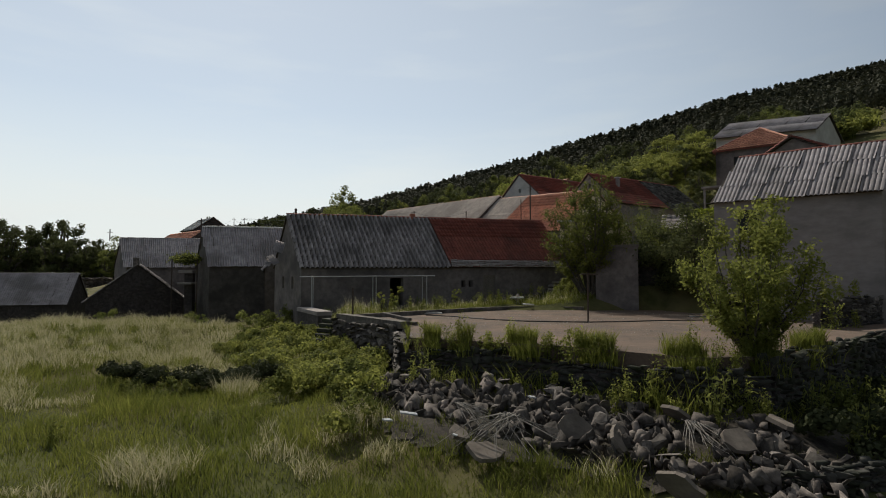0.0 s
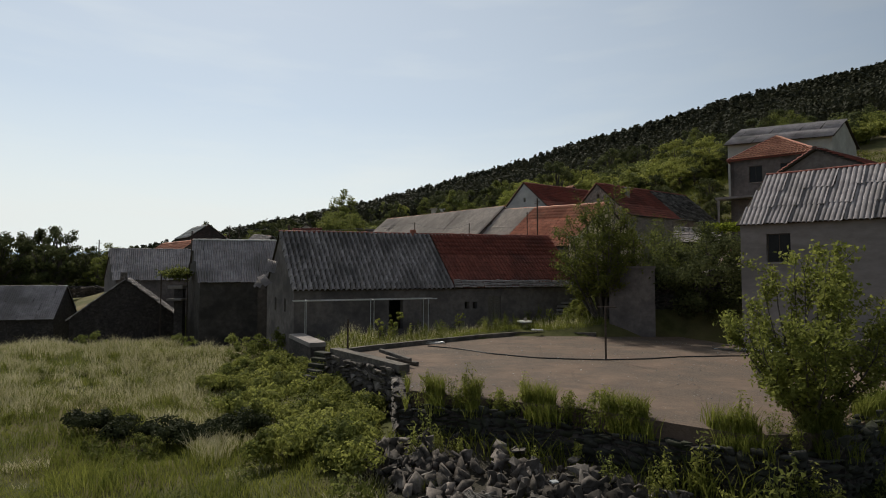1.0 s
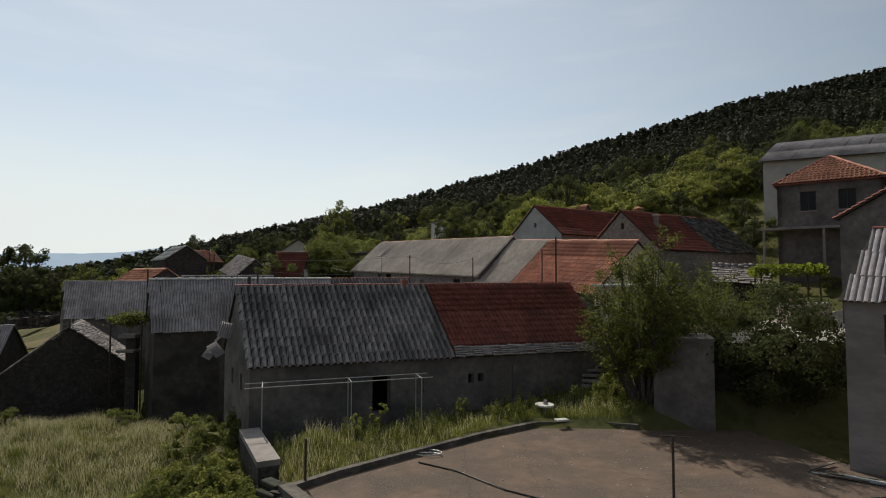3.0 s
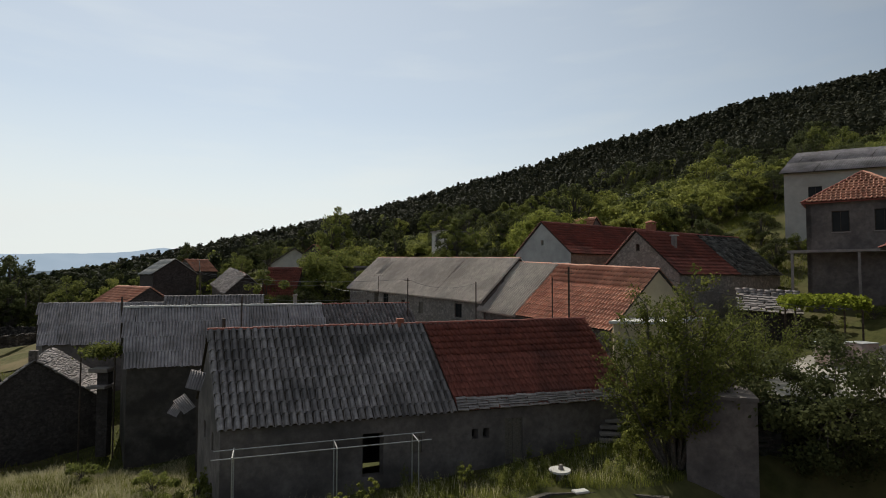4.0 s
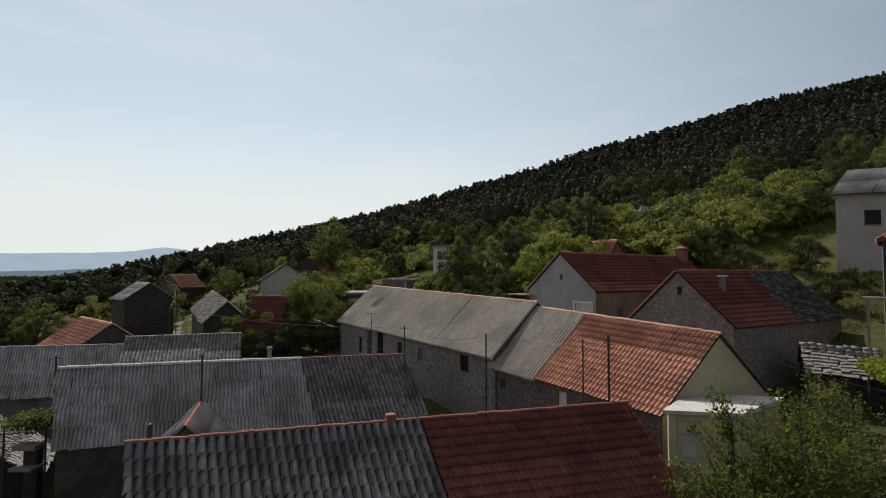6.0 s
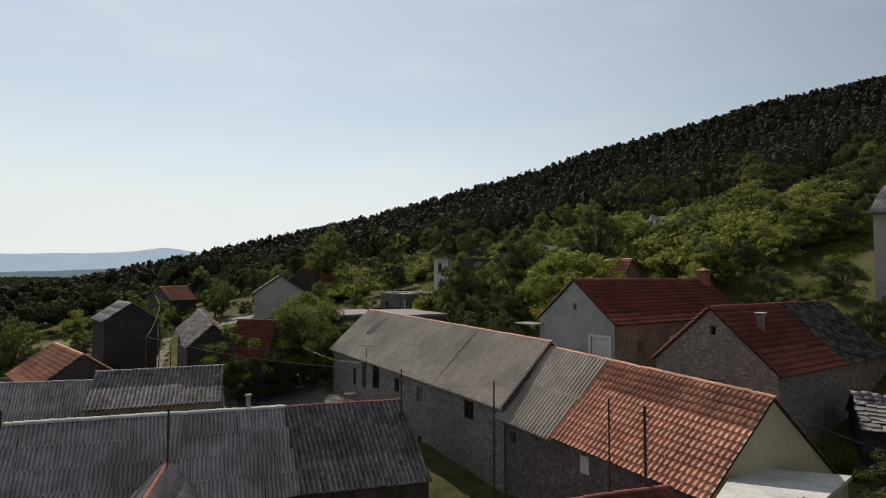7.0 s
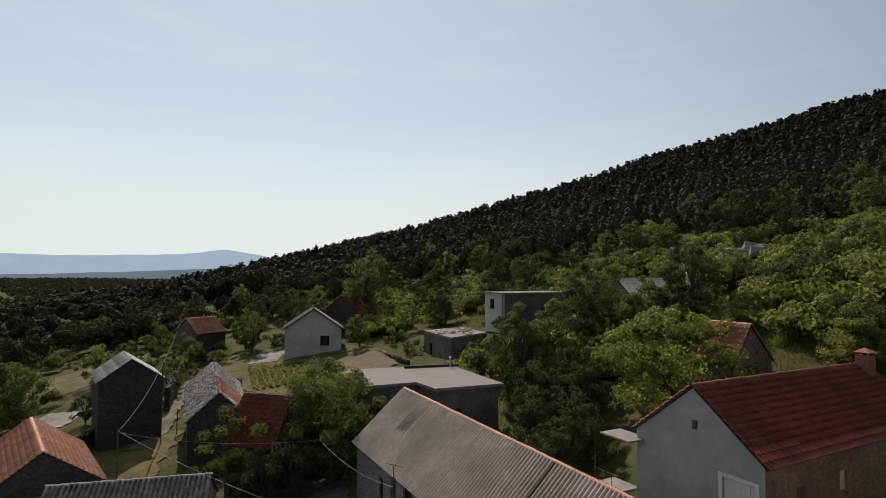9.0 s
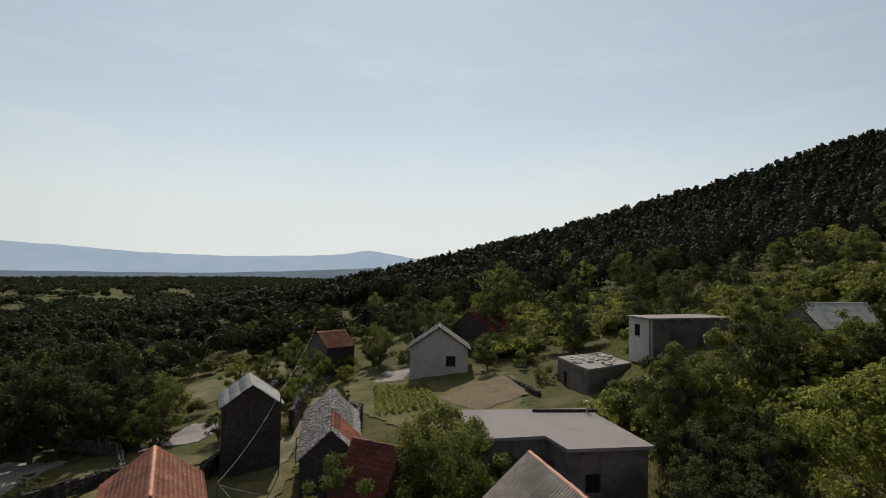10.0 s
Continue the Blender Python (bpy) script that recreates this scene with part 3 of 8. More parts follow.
def gable_house(name, label, A, B, half, base, drop, walls, roofs, openings=(), rng_seed=1, over=0.22, gable_over=0.12, ridge_mat=None, back=True, half_back=None, thick=0.45, category="house", caps=True, skew=0.0, roofs_back=None):
    """A house with a gable roof. A, B: (x, y, z) ends of its ridge; front is the side to the right of A->B, half its depth there; drop: ridge to eave.
    walls: materials of front, back, gable at A, gable at B. roofs: stretches (u0, u1, kind, tile material, piece material, tile width, tile length, singles) along the front (and back).
    openings: (wall, x0, z0, w, h, style), z from the base, x from the wall's left end seen from outside."""
    rng = np.random.default_rng(rng_seed)
    A, B = Vector(A), Vector(B)
    d = Vector((B.x - A.x, B.y - A.y, 0))
    L = d.length
    hb = half_back or half
    ang = math.atan2(d.y, d.x)
    T = Matrix.Translation((A.x, A.y, base)) @ Matrix.Rotation(ang, 4, 'Z')
    h = thing(name, T, label, category)
    zr0, zr1 = A.z - base, B.z - base
    zr = (zr0 + zr1) / 2
    dz = (zr1 - zr0) / L
    # roofline follows the ridge's slight fall
    def roofz(x, y):
        return zr0 + dz * x - drop * (abs(y) / (half if y < 0 else hb))
    eave = zr - drop
    def holes(wn):
        return [(o[1], o[1] + o[3], o[2], o[2] + o[4]) for o in openings if o[0] == wn]
    frames = {
        "front": Matrix.Translation((0, -half, 0)),
        "back": Matrix.Translation((L, hb, 0)) @ Matrix.Rotation(math.pi, 4, 'Z'),
        "a": Matrix.Translation((0, hb, 0)) @ Matrix.Rotation(-math.pi / 2, 4, 'Z'),
        "b": Matrix.Translation((L, -half, 0)) @ Matrix.Rotation(math.pi / 2, 4, 'Z'),
    }
    specs = {"front": (L, eave - 0.02, None), "back": (L, eave - 0.02, None), "a": (half + hb, zr0 - drop - 0.02, (hb, zr0 - 0.06)), "b": (half + hb, zr1 - drop - 0.02, (half, zr1 - 0.06))}
    for wn, mat in zip(("front", "back", "a", "b"), walls):
        ln, top, peak = specs[wn]
        if wn in "ab":
            # gable walls end 5 mm inside the long walls' faces and stand 3 mm proud
            bm = wall(ln - 0.01, top, -1.5, thick, holes(wn), (peak[0] - 0.005, peak[1]))
            m = frames[wn] @ Matrix.Translation((0.005, -0.003, 0))
        else:
            bm = wall(ln, top, -1.5, thick, holes(wn), peak)
            m = frames[wn]
        bmesh.ops.transform(bm, matrix=m, verts=bm.verts)
        if skew:
            m = Matrix(((1, -skew, 0, 0), (0, 1, 0, 0), (0, 0, 1, 0), (0, 0, 0, 1))) @ m
            for v in bm.verts:
                v.co.x -= skew * v.co.y
        if wn in ("front", "back") and abs(dz) > 1e-4:
            for v in bm.verts:
                if v.co.z > eave - 0.1:
                    v.co.z += dz * (v.co.x - L / 2)
        w = part("wall_" + {"front": "front", "back": "back", "a": "gable", "b": "gable"}[wn], bm, mat, h)
        for o in openings:
            if o[0] == wn:
                window(h, m @ Matrix.Translation((o[1], 0, o[2])), o[3], o[4], o[5])
    sl = math.hypot(half, drop)
    for side in (("front", "back") if back else ("front",)):
        hw = half if side == "front" else hb
        sg = -1 if side == "front" else 1
        sl = math.hypot(hw, drop)
        S = Vector((-skew * sg * hw / sl, sg * hw / sl, -drop / sl))
        N = Vector((0, sg * drop / sl, hw / sl))
        U = Vector((1, 0, dz)).normalized()
        # deck under the tiles
        bm = bmesh.new()
        ol = over
        c = []
        for x in (-gable_over, L + gable_over):
            for s in (0.0, sl + ol):
                c.append(Vector((x, 0, zr0 + dz * x)) + S * s)
        lo = [bm.verts.new(p + N * 0.0) for p in c]
        hi = [bm.verts.new(p + N * 0.06) for p in c]
        for f in ((hi[0], hi[1], hi[3], hi[2]), (lo[0], lo[2], lo[3], lo[1]), (lo[0], lo[1], hi[1], hi[0]), (lo[2], hi[2], hi[3], lo[3]), (lo[1], lo[3], hi[3], hi[1]), (lo[0], hi[0], hi[2], lo[2])):
            bm.faces.new(f)
        bmesh.ops.recalc_face_normals(bm, faces=bm.faces)
        deck = part("roof", bm, DARK_WOOD, h)
        for u0, u1, kind, mat, mat_o, tw, tl, singles in (roofs if side == "front" or not roofs_back else roofs_back):
            a0 = u0 if u0 > 0.01 else -gable_over
            a1 = u1 if u1 < L - 0.01 else L + gable_over
            o = Vector((a0, 0, zr0 + dz * a0)) + N * 0.075
            cover(deck, kind, mat, mat_o, o, U, S, N, a1 - a0, sl + ol, tw, tl, rng, 0.15 if kind == "canal" and tl > 0.7 else 0.4 if kind == "canal" else {"flat": 0.35, "slab": 2.4}.get(kind, 1.0), singles=singles if side == "front" else 0, missing=0.0, waves=max(2, round(tw / 0.22)))
    if caps:
        ridge_caps(h, (-gable_over, 0, zr0 + 0.12 - dz * gable_over), (L + gable_over, 0, zr1 + 0.12), ridge_mat or roofs[0][3], rng, 0.2 if ridge_mat is RIDGE_WHITE else 0.13, joined=rng_seed > 7)
    return h

# ---------------------------------------------------------------- ground
GPTS = np.array([
    (0, 0, -2.6), (-5, 12, -2.4), (-20, 8, -2.4), (-20, 28, -1.9), (-15, 42, -1.45), (-22, 44, -1.2), (-30, 43, -1.3), (-45, 38, -1.7),
    (-28, 52, -4.0), (-36, 58, -4.4), (-14, 37, -2.3), (-12.5, 46, -3.0), (-1, 20, -1.3), (-1, 12, -2.5),
    (4, 18, -1.4), (4, 12, -2.6), (8, 14.8, -1.5), (8, 9, -2.7), (13, 14, -2.5), (20, 20, -2.6), (28, 24, -2.5),
    (-4.2, 24.5, -2.2), (-8, 29, -2.2), (-11, 33, -2.3), (2, 38.5, 0.25), (8, 41, 0.6), (-6, 36, 0.1), (-3, 50, -1.5), (6, 53, 1.2), (12, 48, 1.6),
    (-22, 51.5, -4.0), (-16, 66, 0.0), (-8, 70, 3.2), (-14, 76, 3.2), (-24, 68, 0.0), (-42, 64, -4.3), (-58, 70, -4.0),
    (-34, 72, 1.2), (-42, 84, 2.4), (-36, 92, 3.4), (-30, 90, 3.6), (-40, 100, 3.8), (-58, 95, 1.0), (-70, 110, 0.0),
    (-31, 126, 7.6), (-25, 110, 6.0), (-14, 104, 6.6), (-8, 92, 5.6), (4, 84, 6.2), (8, 64, 5.5), (20, 66, 7.0), (26, 76, 9.5),
    (17, 44, 3.9), (15.5, 41.5, 3.4), (19, 36.6, 0.4), (16.5, 37.4, 0.3), (20, 41, 4.0), (23, 46, 4.2), (28, 52, 4.6), (33, 52, 7.5), (26, 62, 6.5), (34, 62, 8.5), (38, 78, 14.5), (50, 70, 15.0),
    (20, 34, 0.6), (26, 30, 1.2), (40, 40, 6.0), (20, 86, 13.0), (20, 100, 16.0), (3, 122, 14.5), (22, 128, 16.0), (-8, 122, 9.4), (-20, 146, 12.0),
    (35, 126, 23.0), (55, 126, 27.0), (45, 100, 23.0), (60, 85, 22.0), (-28, 165, 14.0), (-60, 140, 6.0), (-90, 160, 0.0),
    (-300, 430, -2.0), (-200, 405, 9.0), (-100, 400, 32.0), (0, 400, 61.5), (100, 400, 92.0), (200, 400, 121.0), (300, 400, 141.0), (380, 390, 154.0),
    (-100, 300, 23.0), (0, 300, 42.0), (100, 300, 68.0), (200, 300, 97.0), (290, 300, 120.0), (150, 200, 63.0), (230, 200, 86.0), (250, 100, 78.0), (240, 0, 68.0),
    (-200, 520, 8.0), (-100, 520, 18.0), (0, 520, 48.0), (200, 520, 98.0), (400, 520, 120.0), (-130, 260, 9.0), (-160, 160, -5.0), (-110, 100, -4.5), (-215, 330, 4.0),
    (-120, 40, -5.0), (-100, -20, -4.0), (0, -60, -4.0), (80, -60, 2.0), (90, 20, 16.0), (60, 20, 6.0), (-260, 100, -8.0), (-260, 300, -6.0), (-320, -100, -8.0), (320, -100, 60.0),
    (0, 640, 10.0), (-150, 640, 4.0), (-370, 560, 2.0), (80, 180, 42.0), (20, 180, 26.0), (30, 240, 39.0), (-20, 220, 24.0),
])


def rbf_fit(p):
    n = len(p)
    r = np.linalg.norm(p[:, None, :2] - p[None, :, :2], axis=2)
    Mx = np.zeros((n + 3, n + 3))
    Mx[:n, :n] = -r - np.eye(n) * 0.02
    Mx[:n, n] = 1
    Mx[:n, n + 1:n + 3] = p[:, :2]
    Mx[n:, :n] = Mx[:n, n:].T
    return np.linalg.solve(Mx, np.concatenate((p[:, 2], np.zeros(3))))


G_W = rbf_fit(GPTS)


def inside(poly, x, y):
    x, y = np.asarray(x, float), np.asarray(y, float)
    r = np.zeros(x.shape, bool)
    for (x0, y0), (x1, y1) in zip(poly, poly[1:] + poly[:1]):
        c = ((y0 > y) != (y1 > y)) & (x < (x1 - x0) * (y - y0) / ((y1 - y0) if y1 != y0 else 1e-9) + x0)
        r ^= c
    return r


TERRACE_EDGE = [(-1.7, 25.0), (-1.3, 21.6), (1.5, 20.2), (4.0, 19.0), (7.4, 16.3), (10.0, 16.6), (14.0, 20.0), (19.3, 24.4), (26.0, 29.0), (21.5, 29.5), (16.3, 33.2), (15.0, 38.6), (10.2, 38.0), (7.4, 38.9), (4.6, 38.7), (1.8, 36.7), (-1.3, 34.0), (-4.0, 31.6), (-5.4, 29.9)]


def ground_z(x, y):
    x, y = np.asarray(x, float), np.asarray(y, float)
    shape = x.shape
    xf, yf = x.ravel(), y.ravel()
    out = np.empty(len(xf))
    for s in range(0, len(xf), 20000):
        a, b = xf[s:s + 20000], yf[s:s + 20000]
        r = np.sqrt((a[:, None] - GPTS[None, :, 0]) ** 2 + (b[:, None] - GPTS[None, :, 1]) ** 2)
        out[s:s + 20000] = -(r @ G_W[:len(GPTS)]) + G_W[len(GPTS)] + G_W[len(GPTS) + 1] * a + G_W[len(GPTS) + 2] * b
    # beyond the hill the land sinks to the plain
    dist = np.sqrt(xf ** 2 + (yf - 150) ** 2)
    k = np.clip((dist - 420) / 500, 0, 1)
    k = k * k * (3 - 2 * k)
    out = out * (1 - k) - 9.0 * k
    out = np.where(inside(TERRACE_EDGE, xf, yf), np.minimum(out, -0.25), out)
    return out.reshape(shape)


def surf(x, y):
    """The ground with its small lumps."""
    x, y = np.asarray(x, float), np.asarray(y, float)
    z = ground_z(x, y)
    b = np.array([noise.noise(Vector((a * 0.35, c * 0.35, 0))) * 0.2 + noise.noise(Vector((a * 1.3, c * 1.3, 3))) * 0.05 for a, c in zip(x.ravel(), y.ravel())]).reshape(x.shape)
    return z + np.where(inside(TERRACE_EDGE, x, y), 0, b)


def gz(x, y):
    return float(ground_z(np.array([x]), np.array([y]))[0])


def spaced(lo, hi, step, far, grow=1.13):
    mid = list(np.arange(lo, hi + 0.01, step))
    a, s = [], step
    v = hi
    while v < far:
        s *= grow
        v += s
        a.append(v)
    b, s = [], step
    v = lo
    while v > -far:
        s *= grow
        v -= s
        b.append(v)
    return np.array(b[::-1] + mid + a)


gx, gy = spaced(-50, 45, 0.9, 4600), spaced(2, 130, 0.9, 4600)
X, Y = np.meshgrid(gx, gy)
Z = ground_z(X, Y)
near = (np.abs(X) < 120) & (Y < 260)
Z[near] = surf(X[near], Y[near])
nx, ny = len(gx), len(gy)
idx = np.arange(nx * ny).reshape(ny, nx)
gf = np.stack((idx[:-1, :-1], idx[:-1, 1:], idx[1:, 1:], idx[1:, :-1]), axis=-1).reshape(-1, 4)
ground = fast("ground", np.stack((X, Y, Z), -1).reshape(-1, 3), gf, GROUND)
tagged(ground, "rough grassy hillside ground running down to a plain", "ground", kind="structure")
for pl in ground.data.polygons:
    pl.use_smooth = True

# ---------------------------------------------------------------- houses
def G(u0, u1, tw=0.3, tl=0.48, singles=300):
    return (u0, u1, "canal", GREY_TILE, GREY_TILE_O, tw, tl, singles)


def RT(u0, u1, singles=300):
    return (u0, u1, "flat", RED_TILE, RED_TILE_O, 0.27, 0.42, singles)


def OT(u0, u1, singles=300):
    return (u0, u1, "flat", ORANGE_TILE, ORANGE_TILE_O, 0.27, 0.42, singles)


def CS(u0, u1, mat=None, tw=0.9, tl=1.3, singles=120):
    return (u0, u1, "sheet", mat or CORR, mat or CORR, tw, tl, singles)


barn = gable_house("barn", "long stone barn with half grey, half red tiled roof", (-11.7, 41.75, 6.9), (8.4, 48.15, 7.0), 3.45, 0.2, 3.85,
    (PLASTER, PLASTER, PLASTER, PLASTER), [G(0, 11.0, 0.35, 0.57), RT(11.0, 30)],
    [("front", 6.3, 0.0, 1.0, 2.0, "hole"), ("front", 8.6, 0.9, 0.6, 0.8, "shutter"), ("front", 11.8, 1.3, 0.35, 0.5, "hole"), ("front", 12.4, 1.3, 0.35, 0.5, "hole"), ("front", 13.6, 0.1, 1.0, 2.1, "shutter"), ("a", 4.6, 1.2, 0.6, 0.9, "shutter"), ("a", 2.2, 1.2, 0.6, 0.9, "shutter")], 1, ridge_mat=RED_TILE, category="barn", skew=0.24)

shed = gable_house("outbuilding", "long grey outbuilding with corrugated and tiled roof", (-24.2, 56.0, 7.15), (-3.3, 62.1, 7.25), 3.4, -3.2, 3.8,
    (DARK_PLASTER, DARK_PLASTER, DARK_PLASTER, DARK_PLASTER), [CS(0, 14.5), G(14.5, 30, singles=100)], [], 2, category="barn", skew=0.3, caps=False)
sh_rng = np.random.default_rng(92)
ridge_caps(shed, (-0.12, 0, 10.47), (14.5, 0, 10.54), RIDGE_WHITE, sh_rng, 0.2)
ridge_caps(shed, (14.5, 0, 10.54), (21.9, 0, 10.57), RED_TILE, sh_rng, 0.13)
wing = gable_house("outbuilding_wing", "small gabled wing with brown ribbed roof and orange ridge", (-15.56, 56.54, 5.1), (-13.85, 50.69, 5.1), 2.25, -3.2, 2.1,
    (DARK_PLASTER, DARK_PLASTER, DARK_PLASTER, DARK_PLASTER), [(0, 40, "canal", CORR, CORR, 0.22, 1.2, 40)], [], 23, category="barn", gable_over=0.05, caps=False)
ridge_caps(wing, (-0.1, 0, 8.4), (6.2, 0, 8.4), RED_TILE, sh_rng, 0.13, 0.3)

longhouse = gable_house("long_house", "long stone house with ribbed grey roof", (-8.2, 82.3, 11.8), (6.3, 61.5, 11.1), 3.9, 3.0, 3.4,
    (PALE_STONE, PLASTER, PLASTER, STONE_WALL), [(0, 4.9, "canal", BROWN_CORR, BROWN_CORR, 0.22, 2.7, 40), (5.0, 18.1, "canal", BROWN_CORR, BROWN_CORR, 0.26, 2.7, 120), (18.25, 40, "canal", BROWN_CORR, BROWN_CORR, 0.26, 2.7, 60)],
    [("front", 4.3, 2.5, 0.7, 1.5, "dark"), ("front", 6.2, 2.6, 0.9, 2.4, "hole"), ("front", 8.2, 2.9, 1.2, 1.95, "dark"), ("front", 12.0, 3.2, 0.8, 1.1, "dark"), ("front", 15.4, 3.1, 0.8, 1.1, "shutter"), ("front", 21.3, 3.1, 1.05, 1.2, "dark"), ("front", 15.6, 0.0, 0.5, 0.6, "hole")], 3, ridge_mat=ORANGE_TILE)
tile_house = gable_house("tile_house", "house with bright orange tiled roof and cream gable", (6.4, 61.4, 10.75), (13.95, 50.45, 10.05), 3.8, 2.0, 3.65,
    (STONE_WALL, STONE_WALL, STONE_WALL, CREAM_WALL), [(0, 4.55, "canal", BROWN_CORR, BROWN_CORR, 0.26, 2.7, 40), OT(4.6, 40)], [("front", 1.0, 3.65, 0.55, 0.6, "hole"), ("front", 6.3, 3.35, 0.7, 0.95, "whitedoor")], 4, ridge_mat=ORANGE_TILE, back=True, skew=-0.2)
white_house = gable_house("white_house", "pale plastered house with dark red tiled roof", (9.6, 69.5, 15.0), (24.4, 79.75, 15.0), 3.85, 6.0, 3.1,
    (BROWN_WALL, WHITE_WALL, WHITE_WALL, WHITE_WALL), [RT(0, 40, 150)],
    [("a", 3.75, 6.75, 0.35, 0.5, "hole"), ("a", 5.5, 2.9, 1.7, 1.9, "whitedoor"), ("front", 6.6, 3.6, 0.7, 1.1, "whitedoor"), ("front", 2.6, 3.6, 0.7, 0.9, "shutter")], 5, ridge_mat=RED_TILE)
stone_house = gable_house("stone_house", "stone house with patched red and slab roof", (15.9, 60.3, 13.4), (29.0, 69.3, 13.4), 3.9, 4.5, 3.5,
    (PALE_STONE, PALE_STONE, PALE_STONE, PALE_STONE), [RT(0, 8.5, 150), (8.5, 40, "slab", SLATE_DARK, SLATE_DARK, 0.62, 0.3, 0)],
    [("a", 3.85, 7.3, 0.35, 0.55, "hole"), ("a", 3.7, 3.9, 0.5, 0.7, "hole")], 6, ridge_mat=RED_TILE)
right_house = gable_house("rendered_house", "grey cement-rendered house with ribbed tile roof", (18.3, 33.8, 9.5), (24.35, 29.0, 9.5), 2.5, 0.2, 2.75,
    (PLASTER_H, PLASTER_H, PLASTER_H, PLASTER_H), [CS(0, 40, CORR, 1.12, 1.35, 40)], [("front", 1.2, 4.4, 1.1, 1.5, "dark")], 7, ridge_mat=RED_TILE, skew=-0.42)
dark_gable = gable_house("stone_shed", "dark stone shed with lichened slab roof", (-30.1, 54.9, 3.4), (-33.2, 61.0, 3.55), 4.2, -4.6, 3.45,
    (DARK_WALL, DARK_WALL, DARK_WALL, DARK_WALL), [(0, 40, "slab", SLATE, SLATE, 0.45, 0.3, 120)], [], 8, caps=False, category="shed", skew=0.35)
left_barn = gable_house("corrugated_barn", "long low barn with corrugated grey roof", (-39.3, 67.75, 6.85), (-27.0, 70.6, 6.85), 3.4, -3.5, 3.4,
    (PLASTER, PLASTER, PLASTER, PLASTER), [CS(0, 40)], [], 9, ridge_mat=CORR, category="barn", skew=0.5)
low_shed = gable_house("low_shed", "low stone shed with corrugated roof", (-56.0, 63.0, 2.5), (-43.2, 66.0, 2.5), 3.0, -4.0, 3.3,
    (DARK_WALL, DARK_WALL, DARK_WALL, DARK_WALL), [CS(0, 40)], [], 10, ridge_mat=CORR, category="shed")
tile_shed = gable_house("tiled_shed", "brownish shed with dark mossy canal tiles", (-28.6, 70.7, 7.45), (-19.75, 73.9, 7.5), 3.2, 0.5, 2.2,
    (BROWN_WALL, BROWN_WALL, BROWN_WALL, BROWN_WALL), [G(0, 40, 0.3, 0.45, 150)], [("front", 6.2, 2.9, 0.7, 0.7, "hole")], 11, category="shed", ridge_mat=GREY_TILE)
# Its near gable alone takes the masonry with shade in its colour.
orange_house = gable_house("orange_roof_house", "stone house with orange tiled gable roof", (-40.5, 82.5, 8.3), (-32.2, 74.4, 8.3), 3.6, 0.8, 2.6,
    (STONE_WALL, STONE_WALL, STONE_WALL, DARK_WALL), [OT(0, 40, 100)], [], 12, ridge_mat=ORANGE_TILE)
tower = gable_house("tall_stone_house", "tall narrow dark stone house with grey roof", (-38.2, 92.2, 11.9), (-43.0, 97.6, 11.9), 2.85, 3.2, 2.0,
    (DARK_WALL, DARK_WALL, DARK_WALL, DARK_WALL), [CS(0, 40, RIDGE_WHITE)], [], 13, ridge_mat=CORR)
cottage = gable_house("cottage", "small pale cottage with light roof", (-31.0, 127.2, 15.2), (-33.5, 134.2, 15.2), 4.5, 7.8, 3.1,
    (PALE_WALL, PALE_WALL, PALE_WALL, PALE_WALL), [CS(0, 40, CONCRETE)], [("a", 5.6, 1.5, 1.5, 1.6, "dark")], 14, ridge_mat=RIDGE_WHITE, over=0.5, gable_over=0.4)
red_cottage = gable_house("red_cottage", "dark stone cottage with red tiled roof", (-31.0, 143.0, 16.8), (-28.5, 150.5, 16.8), 4.2, 10.0, 3.2,
    (DARK_WALL, DARK_WALL, DARK_WALL, DARK_WALL), [RT(0, 40, 0)], [], 15, ridge_mat=RED_TILE)
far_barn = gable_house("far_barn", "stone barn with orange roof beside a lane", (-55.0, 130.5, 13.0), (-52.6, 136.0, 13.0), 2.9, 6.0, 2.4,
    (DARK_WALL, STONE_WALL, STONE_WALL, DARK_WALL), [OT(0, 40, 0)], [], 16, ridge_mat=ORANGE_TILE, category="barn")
# Here too the near gable is in the shade-darkened masonry.
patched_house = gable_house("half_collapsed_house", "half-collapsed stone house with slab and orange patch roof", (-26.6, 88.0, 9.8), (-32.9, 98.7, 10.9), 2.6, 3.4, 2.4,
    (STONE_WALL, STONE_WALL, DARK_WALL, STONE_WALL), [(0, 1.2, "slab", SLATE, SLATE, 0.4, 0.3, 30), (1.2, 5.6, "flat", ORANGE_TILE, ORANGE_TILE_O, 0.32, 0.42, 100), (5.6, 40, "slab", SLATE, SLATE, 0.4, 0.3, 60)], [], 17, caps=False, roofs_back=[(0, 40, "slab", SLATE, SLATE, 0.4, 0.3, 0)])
steep_house = gable_house("steep_red_house", "small house with dark red tiled roof behind trees", (-18.0, 83.6, 10.6), (-22.3, 84.2, 10.6), 4.0, 4.5, 3.4,
    (STONE_WALL, STONE_WALL, STONE_WALL, STONE_WALL), [RT(0, 40, 0)], [], 18, half_back=2.6, ridge_mat=RED_TILE)
small_red = gable_house("small_red_house", "small stone house with red roof above gardens", (19.2, 85.0, 17.1), (17.4, 88.2, 17.1), 2.4, 12.5, 2.8,
    (STONE_WALL, STONE_WALL, STONE_WALL, STONE_WALL), [OT(0, 40, 0)], [], 19, half_back=1.7, ridge_mat=ORANGE_TILE)
